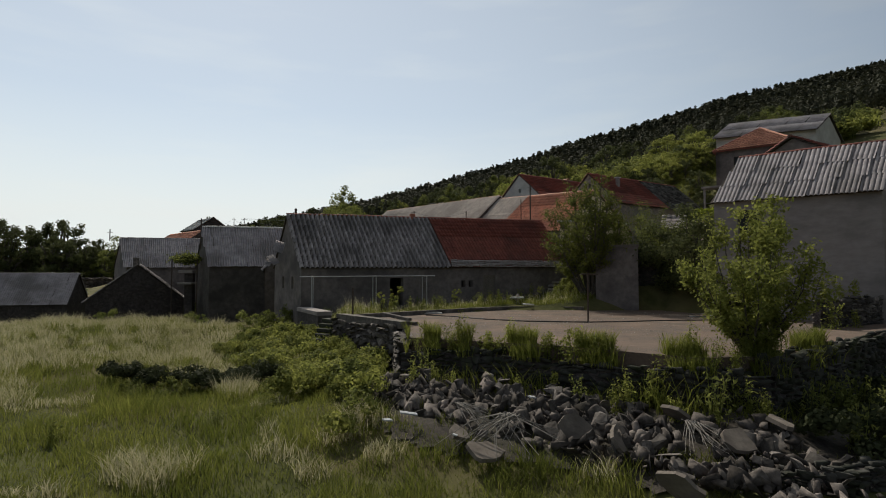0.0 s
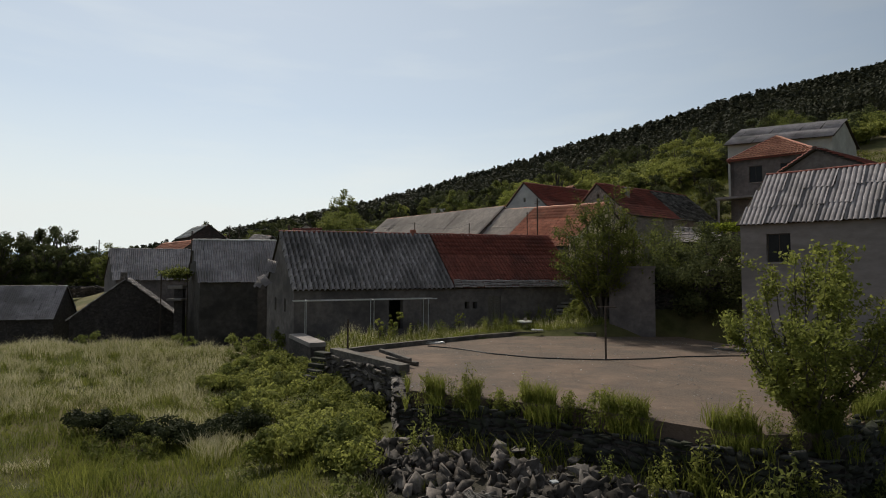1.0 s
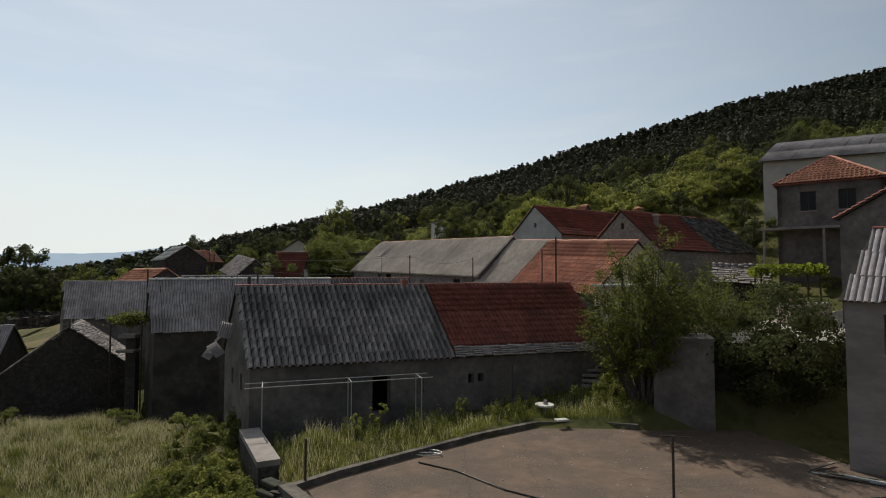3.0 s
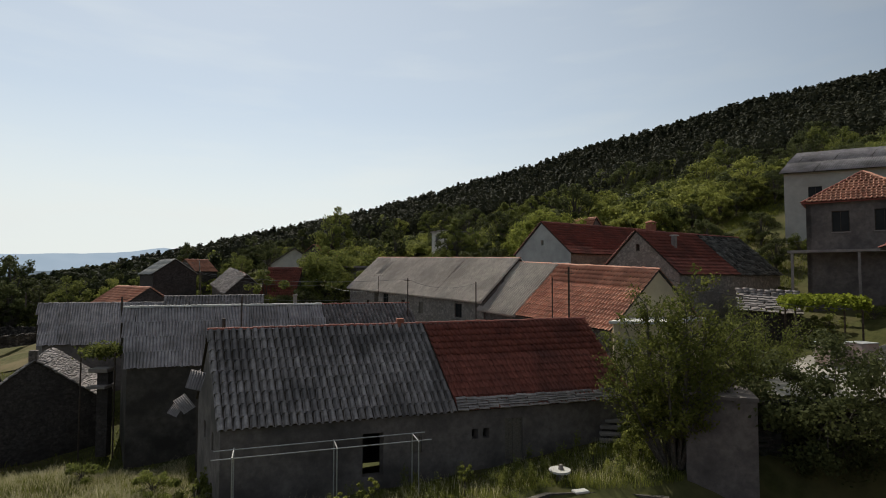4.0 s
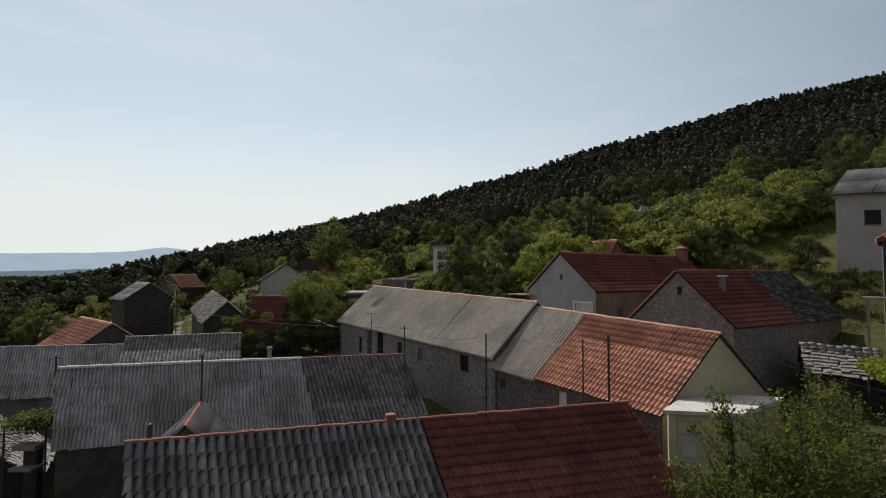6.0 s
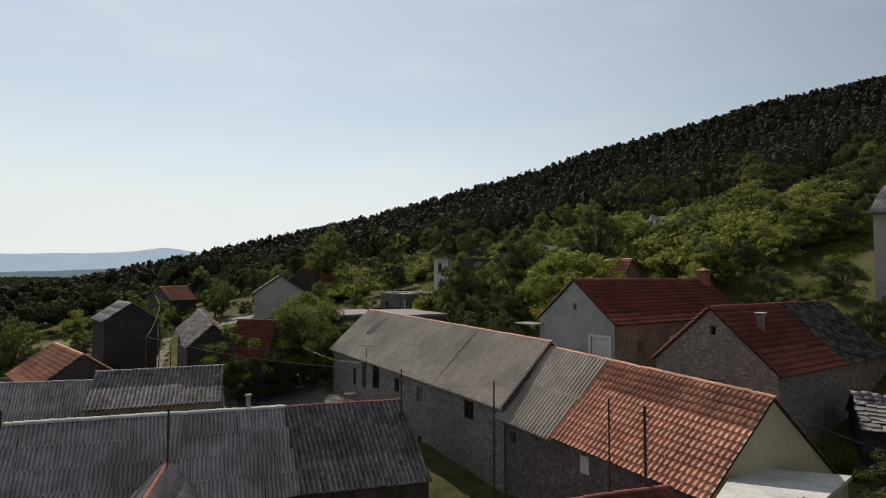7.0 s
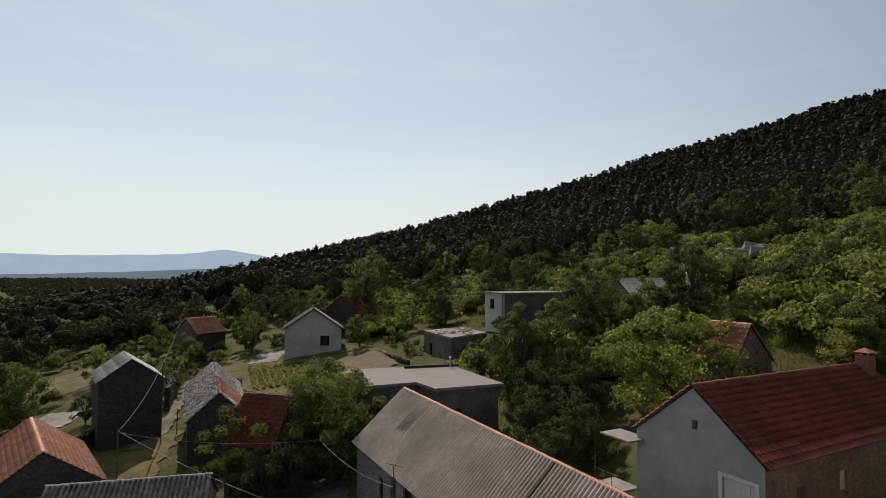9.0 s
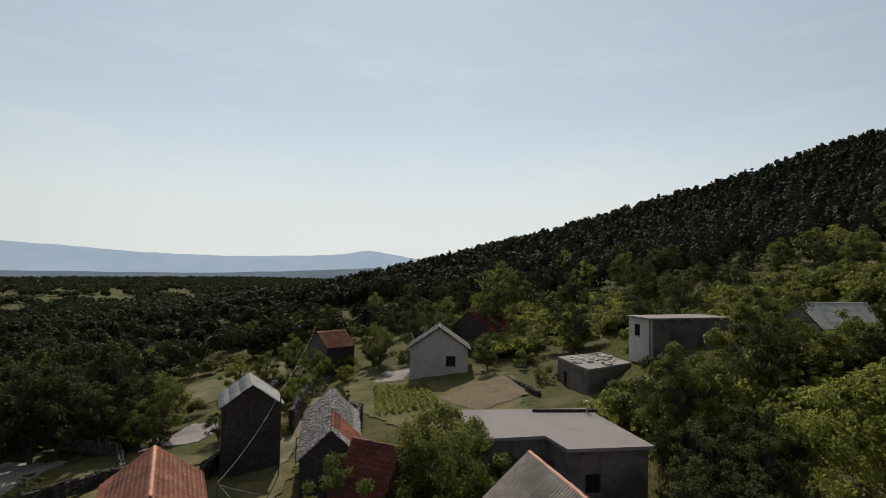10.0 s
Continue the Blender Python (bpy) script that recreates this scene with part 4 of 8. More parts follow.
slab_shed = gable_house("ruined_shed", "low ruined shed with pale broken stone slab roof", (23.4, 58.7, 8.7), (27.0, 56.8, 8.5), 2.3, 5.2, 1.5,
    (DARK_WALL, DARK_WALL, DARK_WALL, DARK_WALL), [(0, 40, "slab", SLATE, SLATE, 0.5, 0.3, 60)], [], 24, category="shed", caps=False)
grey_shed = gable_house("grey_shed", "small grey shed with pale corrugated roof", (17.5, 127.5, 20.6), (26.5, 133.0, 20.6), 3.4, 15.5, 2.8,
    (PLASTER, PLASTER, PLASTER, PLASTER), [CS(0, 40, RIDGE_WHITE)], [], 20, ridge_mat=RIDGE_WHITE, category="shed")
verge_house = gable_house("verge_house", "rendered house with pale-edged tiled roof", (27.6, 43.5, 13.25), (33.7, 47.3, 13.25), 3.5, 4.0, 1.9,
    (PLASTER, PLASTER, PLASTER, PLASTER), [RT(0, 40, 0)], [], 21, ridge_mat=RIDGE_WHITE, gable_over=0.3)
upper_house = gable_house("upper_house", "pale two-storey house with grey ribbed roof", (41.2, 78.4, 23.85), (51.5, 73.4, 23.85), 4.6, 13.5, 2.7,
    (PALE_WALL, PALE_WALL, PALE_WALL, PALE_WALL), [CS(0, 40, CORR, 1.1, 2.6, 0)], [("front", 2.2, 4.5, 1.3, 1.4, "dark"), ("front", 5.4, 4.5, 1.3, 1.4, "dark")], 22, ridge_mat=CORR, over=0.5, gable_over=0.3, skew=-0.45)


def flat_house(name, label, poly, base, top, mat, roof_mat, over=0.4, slab=0.22, openings=(), category="house"):
    """A flat-roofed house over a plan; its roof slab stands out by over. openings: (edge, x0, z0, w, h, style)."""
    cx, cy = sum(p[0] for p in poly) / len(poly), sum(p[1] for p in poly) / len(poly)
    h = thing(name, Matrix.Translation((cx, cy, base)), label, category)
    pts = [Vector((x - cx, y - cy, 0)) for x, y in poly]
    n = len(pts)
    for i in range(n):
        a, b = pts[i], pts[(i + 1) % n]
        d = b - a
        ops = [(o[1], o[1] + o[3], o[2], o[2] + o[4]) for o in openings if o[0] == i]
        bm = wall(d.length, top - base - slab, -1.5, 0.3, ops)
        m = Matrix.Translation(a) @ Matrix.Rotation(math.atan2(d.y, d.x), 4, 'Z')
        bmesh.ops.transform(bm, matrix=m, verts=bm.verts)
        part("wall", bm, mat, h)
        for o in openings:
            if o[0] == i:
                window(h, m @ Matrix.Translation((o[1], 0, o[2])), o[3], o[4], o[5])
    out = []
    for i in range(n):
        a, b, c = pts[i - 1], pts[i], pts[(i + 1) % n]
        n1 = Vector(((b - a).y, -(b - a).x, 0)).normalized()
        n2 = Vector(((c - b).y, -(c - b).x, 0)).normalized()
        k = 1 + n1.dot(n2)
        out.append(b + (n1 + n2) * (over / max(k, 0.3)))
    bm = bmesh.new()
    lo = [bm.verts.new((p.x, p.y, top - base - slab)) for p in out]
    hi = [bm.verts.new((p.x, p.y, top - base)) for p in out]
    bm.faces.new(hi)
    bm.faces.new(lo[::-1])
    for i in range(n):
        bm.faces.new((lo[i], lo[(i + 1) % n], hi[(i + 1) % n], hi[i]))
    part("roof_slab", bm, roof_mat, h)
    return h


flat_roof_house = flat_house("flat_roof_house", "low modern house with wide grey flat roof", [(-12.9, 87.3), (-8.3, 90.2), (-6.2, 87.4), (-0.8, 90.4), (-6.5, 100.2), (-17.0, 94.6)], 5.4, 11.0, PLASTER, FLAT_ROOF, 0.35, 0.25, [(2, 1.2, 2.2, 1.2, 1.4, "dark"), (1, 0.6, 1.0, 1.0, 2.2, "dark")])
part("upstand", boxbm(-2.9, 3.2, -0.15, 0.15, 5.6, 5.85, Matrix.Translation((0.5, 6.6, 0)) @ Matrix.Rotation(radians(24), 4, 'Z')), DARK_WOOD, flat_roof_house)
part("flue", tubebm([(2.6, 7.0, 5.6), (2.6, 7.0, 6.4), (2.6, 7.0, 6.7)], [0.08, 0.08, 0.16], 8), GALV, flat_roof_house)
white_flat = flat_house("white_flat_house", "small whitewashed house with flat concrete roof", [(-0.2, 120.4), (9.8, 129.2), (6.5, 133.6), (-2.9, 124.8)], 14.0, 18.5, PALE_WALL, CONCRETE, 0.3, 0.2, [(3, 1.4, 2.0, 1.3, 1.5, "dark")])
# First two walls get grey plaster; shadow on the front is in the colour.
for w_ in [c for c in white_flat.children if c.name.startswith("wall")][:2]:
    w_.data.materials[0] = PLASTER
ruin_flat = flat_house("flat_ruin", "grey stone shell of an unfinished flat-roofed house", [(-7.3, 115.0), (-2.6, 123.2), (-7.2, 132.0), (-12.3, 124.2)], 8.6, 12.4, PLASTER, CONCRETE, 0.0, 0.2, [(3, 2.2, 0.2, 1.2, 2.0, "hole")])
# The concrete roof slab is coloured white to stand in for direct sun.
annex = flat_house("cream_annex", "small cream plastered annex with flat concrete roof", [(9.95, 47.0), (12.9, 46.5), (16.4, 49.6), (12.6, 50.6)], 1.2, 7.05, CREAM_WALL, RIDGE_WHITE, 0.18, 0.16, [(0, 0.55, 3.7, 0.7, 1.1, "whitedoor")])
cistern = flat_house("cistern_block", "plain rendered cistern block under a tree", [(10.65, 38.8), (13.3, 37.9), (14.2, 40.6), (11.5, 41.5)], 0.2, 4.5, PLASTER, PLASTER, 0.06, 0.14, category="cistern")


def hip_house(name, label, poly, base, eave, apex, mat):
    """A two-storey house with a hipped tile roof over a four-cornered plan."""
    cx, cy = sum(p[0] for p in poly) / 4, sum(p[1] for p in poly) / 4
    h = thing(name, Matrix.Translation((cx, cy, base)), label, "house")
    pts = [Vector((x - cx, y - cy, 0)) for x, y in poly]
    rng = np.random.default_rng(77)
    zt, za = eave - base, apex - base
    for i in range(4):
        a, b = pts[i], pts[(i + 1) % 4]
        d = b - a
        ops = [(1.7, 2.85, zt - 2.4, zt - 0.75), (4.4, 5.6, zt - 2.4, zt - 0.75)] if i == 0 else []
        bm = wall(d.length, zt - 0.01, -2, 0.35, ops)
        m = Matrix.Translation(a) @ Matrix.Rotation(math.atan2(d.y, d.x), 4, 'Z')
        bmesh.ops.transform(bm, matrix=m, verts=bm.verts)
        part("wall", bm, mat, h)
        for o in ops:
            window(h, m @ Matrix.Translation((o[0], 0, o[2])), o[1] - o[0], o[3] - o[2], "dark")
        if i == 0:
            part("porch_slab", boxbm(-1.2, d.length + 1.5, -1.6, 0.0, 3.05, 3.25, m), CONCRETE, h)
            for px in (-0.9, 3.4, 7.2):
                part("post", boxbm(px - 0.09, px + 0.09, -1.5, -1.32, -1.0, 3.05, m), CONCRETE, h)
        # roof facet
        a2, b2 = a * 1.07, b * 1.07
        top = Vector((0, 0, za))
        A2, B2 = Vector((a2.x, a2.y, zt)), Vector((b2.x, b2.y, zt))
        mid = (A2 + B2) / 2
        U = (B2 - A2).normalized()
        S = (mid - top)
        ln = S.length
        S = S / ln
        S = (S - U * S.dot(U)).normalized()
        N = U.cross(-S)
        bm = bmesh.new()
        vs = [bm.verts.new(q) for q in (A2, B2, top, A2 - Vector((0, 0, 0.1)), B2 - Vector((0, 0, 0.1)), top - Vector((0, 0, 0.15)))]
        bm.faces.new((vs[0], vs[1], vs[2]))
        bm.faces.new((vs[4], vs[3], vs[5]))
        bm.faces.new((vs[0], vs[3], vs[4], vs[1]))
        deck = part("roof", bm, RED_TILE, h)
        rows = int(ln / 0.42)
        allv, allf, base_i = [], [], 0
        tv, tf = tile_flat(0.32, 0.42)
        for r in range(rows):
            f = (r + 0.5) / rows
            w = (B2 - A2).length * f
            nt = int(w / 0.32)
            for c in range(nt):
                p = top + (mid - top) * (r / rows) + U * (-w / 2 + c * 0.32 + (w - nt * 0.32) / 2)
                q = np.array(p) + np.outer(tv[:, 0], U) + np.outer(tv[:, 1], S) + np.outer(tv[:, 2] + 0.03, N)
                allv.append(q)
                allf.append(tf + base_i)
                base_i += len(tv)
        ob = fast("tile_field", np.concatenate(allv), np.concatenate(allf), ORANGE_TILE, deck)
        ob["kind"] = "stuff"
        ridge_caps(h, tuple(top + Vector((0, 0, 0.08))), tuple(A2 + Vector((0, 0, 0.08))), ORANGE_TILE if i == 1 else RED_TILE, rng, 0.12, joined=True)
    return h


hip = hip_house("hip_roof_house", "grey two-storey house with red hipped roof and porch", [(29.27, 59.1), (35.2, 54.57), (39.73, 60.5), (33.8, 65.03)], 8.5, 15.6, 18.35, PLASTER)

# chimneys, flues and small roof pieces
def chimney(name, parent, x, y, z0, z1, w, mat, cap=True):
    part(name, boxbm(x - w / 2, x + w / 2, y - w / 2, y + w / 2, z0, z1, bevel=0.015), mat, parent)
    if cap:
        bm = bmesh.new()
        for sx in (-1, 1):
            for sy in (-1, 1):
                box(bm, x + sx * (w / 2 - 0.09) - 0.06, x + sx * (w / 2 - 0.09) + 0.06, y + sy * (w / 2 - 0.09) - 0.06, y + sy * (w / 2 - 0.09) + 0.06, z1, z1 + 0.22)
        part("chimney_pot", bm, mat, parent)
        bm = bmesh.new()
        vs = bmesh.ops.create_cone(bm, cap_ends=True, segments=4, radius1=w * 0.85, radius2=0.05, depth=0.3)["verts"]
        bmesh.ops.transform(bm, matrix=Matrix.Translation((x, y, z1 + 0.37)) @ Matrix.Rotation(math.pi / 4, 4, 'Z'), verts=vs)
        part("chimney_cap", bm, mat, parent)


chimney("chimney", white_house, 17.1, -0.5, 7.6, 9.7, 0.85, BRICK_RED)
wt = Matrix.Translation((0, 3.85, 0)) @ Matrix.Rotation(-math.pi / 2, 4, 'Z')
for x0, x1, z0, z1 in ((5.28, 5.49, 2.7, 5.0), (7.21, 7.42, 2.7, 5.0), (5.49, 7.21, 4.81, 5.0), (5.49, 7.21, 2.7, 2.89)):
    part("window_trim", boxbm(x0, x1, -0.06, -0.006, z0, z1, wt, bevel=0.01), WHITE_PAINT, white_house)
part("chimney", boxbm(2.78, 3.12, -1.72, -1.38, 6.5, 8.55, bevel=0.02), CONCRETE, stone_house)
part("chimney_cap", boxbm(2.68, 3.22, -1.82, -1.28, 8.554, 8.66, bevel=0.02), RIDGE_WHITE, stone_house)
part("chimney", boxbm(0.1, 0.65, -0.1, 0.45, 7.2, 8.75, bevel=0.03), STONE_WALL, dark_gable)
part("flue", tubebm([(12.4, 0.3, 9.8), (12.4, 0.3, 11.2), (12.4, 0.3, 11.25), (12.4, 0.3, 11.35)], [0.14, 0.14, 0.2, 0.2], 8), CONCRETE, shed)
part("flue", tubebm([(0.6, 0.5, 6.2), (0.6, 0.5, 7.3)], 0.09, 8), METAL, barn)
part("chimney", boxbm(9.5, 9.9, -0.15, 0.25, 6.3, 7.15, bevel=0.03), BRICK_RED, barn)
# stone slab strip along the red roof's eave
rng = np.random.default_rng(21)
sl_ = math.hypot(3.45, 3.85)
cover(barn, "slab", SLATE, SLATE, (11.0 + 0.24 * 3.3, -3.3, 6.75 - 3.85 * 3.3 / 3.45 + 0.3), (1, 0, 0), (0, -3.45 / sl_, -3.85 / sl_), (0, -3.85 / sl_, 3.45 / sl_), 10.0, 0.68, 0.55, 0.15, rng, 1.2, 80, name="slab")

# ---------------------------------------------------------------- paved and bare patches of ground
def patch(name, label, category, poly, mat, lift=0.05, step=0.24, level=None):
    """A thin layer laid over the ground inside a plan outline."""
    xs = np.arange(min(p[0] for p in poly), max(p[0] for p in poly) + step, step)
    ys = np.arange(min(p[1] for p in poly), max(p[1] for p in poly) + step, step)
    Xp, Yp = np.meshgrid(xs, ys)
    wob = np.array([noise.noise(Vector((a * 0.6, b * 0.6, 9))) for a, b in zip(Xp.ravel(), Yp.ravel())]).reshape(Xp.shape)
    ins = inside(poly, Xp + wob * 0.5, Yp + wob * 0.5)
    Zp = surf(Xp, Yp) + lift + 0.05 if level is None else np.full(Xp.shape, level)
    n = Xp.shape[1]
    fs = []
    for j in range(Xp.shape[0] - 1):
        for i in range(n - 1):
            if ins[j, i] and ins[j + 1, i] and ins[j, i + 1] and ins[j + 1, i + 1]:
                a = j * n + i
                fs.append((a, a + 1, a + n + 1, a + n))
    if not fs:
        return None
    ob = fast(name, np.stack((Xp, Yp, Zp), -1).reshape(-1, 3), np.array(fs), mat)
    bm = bmesh.new()
    bm.from_mesh(ob.data)
    bmesh.ops.delete(bm, geom=[v for v in bm.verts if not v.link_faces], context='VERTS')
    bm.to_mesh(ob.data)
    bm.free()
    for pl in ob.data.polygons:
        pl.use_smooth = True
    return tagged(ob, label, category, kind="structure")


# Dark concrete with pale patches; the trees' shade is put into the dark tone.
YARD = material("tree_shaded_yard_concrete", (0.09, 0.085, 0.078), (0.17, 0.16, 0.148), (0.3, 0.29, 0.27), 2.0, 0.5, 0.95, 0.4, blot=0.6)
LANE = material("dry_lane_soil", (0.15, 0.12, 0.085), (0.23, 0.19, 0.14), (0.1, 0.1, 0.045), 2.0, 0.3, 0.95, 0.4)
GRAVEL = material("pale_gravel", (0.3, 0.28, 0.25), (0.42, 0.4, 0.36), (0.26, 0.24, 0.21), 4.0, 0.4, 0.95, 0.5)
LAWN = material("short_lawn", (0.062, 0.064, 0.02), (0.12, 0.112, 0.038), (0.165, 0.128, 0.062), 4.0, 0.25, 1.0, 0.5)
SOIL = material("brown_soil", (0.12, 0.085, 0.055), (0.2, 0.15, 0.1), (0.15, 0.13, 0.07), 3.0, 0.4, 1.0, 0.6)
patch("path", "dry earth lane between stone houses", "lane", [(-38.5, 90.5), (-35.5, 90.0), (-36.5, 97), (-40.5, 106), (-48, 122), (-55, 138), (-58, 136), (-50, 121), (-44, 107), (-40, 98)], LANE, 0.14)
patch("lawn", "short dry grass beside the lane", "lawn", [(-45, 84), (-30.5, 84), (-34.5, 96), (-46, 98)], LAWN, 0.07)
patch("lawn", "mown lawn around the cottage", "lawn", [(-46, 118), (-22, 102), (-14, 112), (-20, 128), (-36, 138), (-48, 132)], LAWN, 0.07)
patch("bare_soil", "bare brown soil beside a garden plot", "soil", [(-27, 116), (-20, 112), (-15, 118), (-19, 127), (-25, 124)], SOIL, 0.13)
patch("road", "pale dusty road with verge walls", "road", [(-78, 78), (-58, 82), (-56, 92), (-64, 97), (-80, 96)], GRAVEL, 0.05)
patch("patio", "pale concrete yard between trees", "yard", [(-60, 98), (-53, 101), (-55, 108), (-62, 110)], CONCRETE, 0.05)
patch("lawn", "green lawn with worn patches", "lawn", [(-54, 80), (-44, 80), (-46, 92), (-56, 92)], LAWN, 0.09)
patch("lawn", "bright green strip of lawn behind sheds", "lawn", [(-66, 76), (-48, 76), (-46, 96), (-70, 100)], LAWN, 0.07)
patch("lawn", "sunlit clearing at the wood's edge", "lawn", [(-92, 120), (-70, 116), (-62, 150), (-86, 170)], LAWN, 0.07)
patch("lawn", "sunlit clearing among dark trees", "lawn", [(-100, 225), (-78, 200), (-66, 205), (-82, 240)], LAWN, 0.1)
patch("yard", "pale gravel yard above a retaining wall", "yard", [(16.5, 42.8), (20.5, 39.8), (30, 43), (31, 50), (26, 53), (18.5, 47.5)], GRAVEL, 0.06)
patch("courtyard", "tree-shaded concrete courtyard behind the barn", "courtyard", [(-24, 72.5), (-12, 68.5), (-10, 74), (-13, 84), (-22, 83)], YARD, 0.06)
DIRT = material("dark_rubble_soil", (0.028, 0.024, 0.02), (0.068, 0.057, 0.047), (0.036, 0.033, 0.022), 6.0, 0.8, 1.0, 0.8)
patch("bare_soil", "dark crumbled soil under the rubble", "soil", [(-2.4, 21.4), (-2.6, 16.8), (-1.4, 15.0), (1.5, 13.6), (5.0, 12.6), (9.0, 12.2), (14.0, 14.6), (24.0, 21.5), (27.0, 27.5), (19.3, 24.0), (14.0, 19.6), (10.0, 16.3), (7.4, 16.0), (4.0, 18.7), (1.5, 19.9)], DIRT, 0.02)

# ---------------------------------------------------------------- terrace, its walls and rubble
def slab_poly(name, poly, z0, z1, mat, parent=None):
    bm = bmesh.new()
    lo = [bm.verts.new((x, y, z0)) for x, y in poly]
    hi = [bm.verts.new((x, y, z1)) for x, y in poly]
    bm.faces.new(hi)
    bm.faces.new(lo[::-1])
    n = len(poly)
    for i in range(n):
        bm.faces.new((lo[i], lo[(i + 1) % n], hi[(i + 1) % n], hi[i]))
    bmesh.ops.recalc_face_normals(bm, faces=bm.faces)
    return part(name, bm, mat, parent)


terrace = tagged(slab_poly("pavement", TERRACE_EDGE, -3.4, 0.0, TERRACE), "worn stained concrete terrace above a rubble slope", "terrace", kind="structure")


def stone_mesh(seed, flat=1.0, sub=1):
    """An angular broken stone, about 1 across."""
    r = np.random.default_rng(seed)
    bm = bmesh.new()
    for k in range(13):
        p = r.uniform(-0.5, 0.5, 3)
        p[int(r.integers(0, 3))] = r.choice((-0.46, 0.46)) + r.normal(0, 0.03)
        bm.verts.new((p[0], p[1], p[2] * flat))
    hull = bmesh.ops.convex_hull(bm, input=bm.verts)
    bmesh.ops.delete(bm, geom=[v for v in bm.verts if not v.link_faces], context='VERTS')
    bmesh.ops.recalc_face_normals(bm, faces=bm.faces)
    bmesh.ops.triangulate(bm, faces=bm.faces)
    me = bpy.data.meshes.new("stone")
    bm.to_mesh(me)
    bm.free()
    return me


STONES = [stone_mesh(i, f) for i, f in enumerate((0.8, 0.6, 0.9, 0.5, 0.7, 0.35, 0.75, 0.6, 0.45, 1.0, 0.55, 0.3))]
for me_ in STONES:
    me_.materials.append(ROCK_O)
STONE_ARR = [(np.array([v.co[:] for v in me_.vertices]), np.array([p.vertices[:] for p in me_.polygons])) for me_ in STONES]


# Darker, slightly green stone; the backlit walls' shade is put into its colour.
DARK_ROCK = material("shade_dark_mossy_stone", (0.02, 0.02, 0.018), (0.07, 0.068, 0.06), (0.03, 0.034, 0.016), 3.0, 1.0, 0.95, 0.6, per_object=0.3)
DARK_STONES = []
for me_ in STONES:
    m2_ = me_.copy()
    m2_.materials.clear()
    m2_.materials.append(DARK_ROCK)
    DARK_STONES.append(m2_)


PALE_ROCK = material("pale_limestone", (0.26, 0.25, 0.24), (0.46, 0.45, 0.43), (0.18, 0.175, 0.165), 2.0, 0.5, 0.95, 0.6, per_object=0.25)
PALE_STONES = []
for me_ in STONES:
    m2_ = me_.copy()
    m2_.materials.clear()
    m2_.materials.append(PALE_ROCK)
    PALE_STONES.append(m2_)


def stone_at(parent, p, s, rot, k, name="stone", dark=False, pale=False):
    ob = new(name, (DARK_STONES if dark else PALE_STONES if pale else STONES)[k % len(STONES)])
    ob.parent = parent
    ob.matrix_basis = Matrix.LocRotScale(Vector(p), Euler(rot), Vector(s))
    return ob


def stone_field(name, rows, mat, parent):
    """Many stones in one mesh: rows of place, size, turn, shape."""
    av, af, b = [], [], 0
    for p, s, rot, k in rows:
        v, f = STONE_ARR[k % len(STONE_ARR)]
        R = np.array(Euler(rot).to_matrix())
        av.append((v * np.array(s)) @ R.T + np.array(p))
        af.append(f + b)
        b += len(v)
    ob = fast(name, np.concatenate(av), np.concatenate(af), mat, parent)
    ob["kind"] = "stuff"
    return ob


rng = np.random.default_rng(5)
heap = thing("rubble_heap", Matrix.Identity(4), "heap of broken grey stones and concrete slabs below terrace", "rubble")
rows, n_single = [], 0
for i in range(4600):
    x = rng.uniform(-2.6, 10.0)
    edge = np.interp(x, [-2, 1.5, 4, 7.4, 10, 14], [21.6, 20.2, 19.0, 16.3, 16.6, 20.0])
    y = edge - 0.9 - 4.6 * rng.beta(1.6, 1.4) * (0.55 + 0.45 * min(1, max(0.2, (x + 3) / 4)))
    if noise.noise(Vector((x * 0.55, y * 0.55, 21))) < -0.32 or (x > 6 and rng.random() < (x - 6) * 0.3) or (y > edge - 2.0 and rng.random() < 0.6):
        continue
    s = 0.04 + 0.5 * rng.random() ** 5.0
    z = gz(x, y) + 0.12 + s * 0.25 + 0.25 * max(0, noise.noise(Vector((x * 0.8, y * 0.8, 4))))
    sc = (s * rng.uniform(0.8, 1.5), s * rng.uniform(0.7, 1.2), s * rng.uniform(0.35, 0.9))
    rot = tuple(rng.uniform(-1.4, 1.4, 2)) + (rng.uniform(0, 6.28),)
    if s > 0.16 and n_single < 280:
        stone_at(heap, (x, y, z), sc, rot, int(rng.integers(0, 12)))
        n_single += 1
    else:
        rows.append(((x, y, z), sc, rot, int(rng.integers(0, 12))))
stone_field("stone_scatter", rows, ROCK, heap)
CONC_SLAB = material("broken_brown_concrete", (0.12, 0.10, 0.085), (0.2, 0.17, 0.145), (0.085, 0.072, 0.062), 3.0, 0.8, 0.95, 0.5)
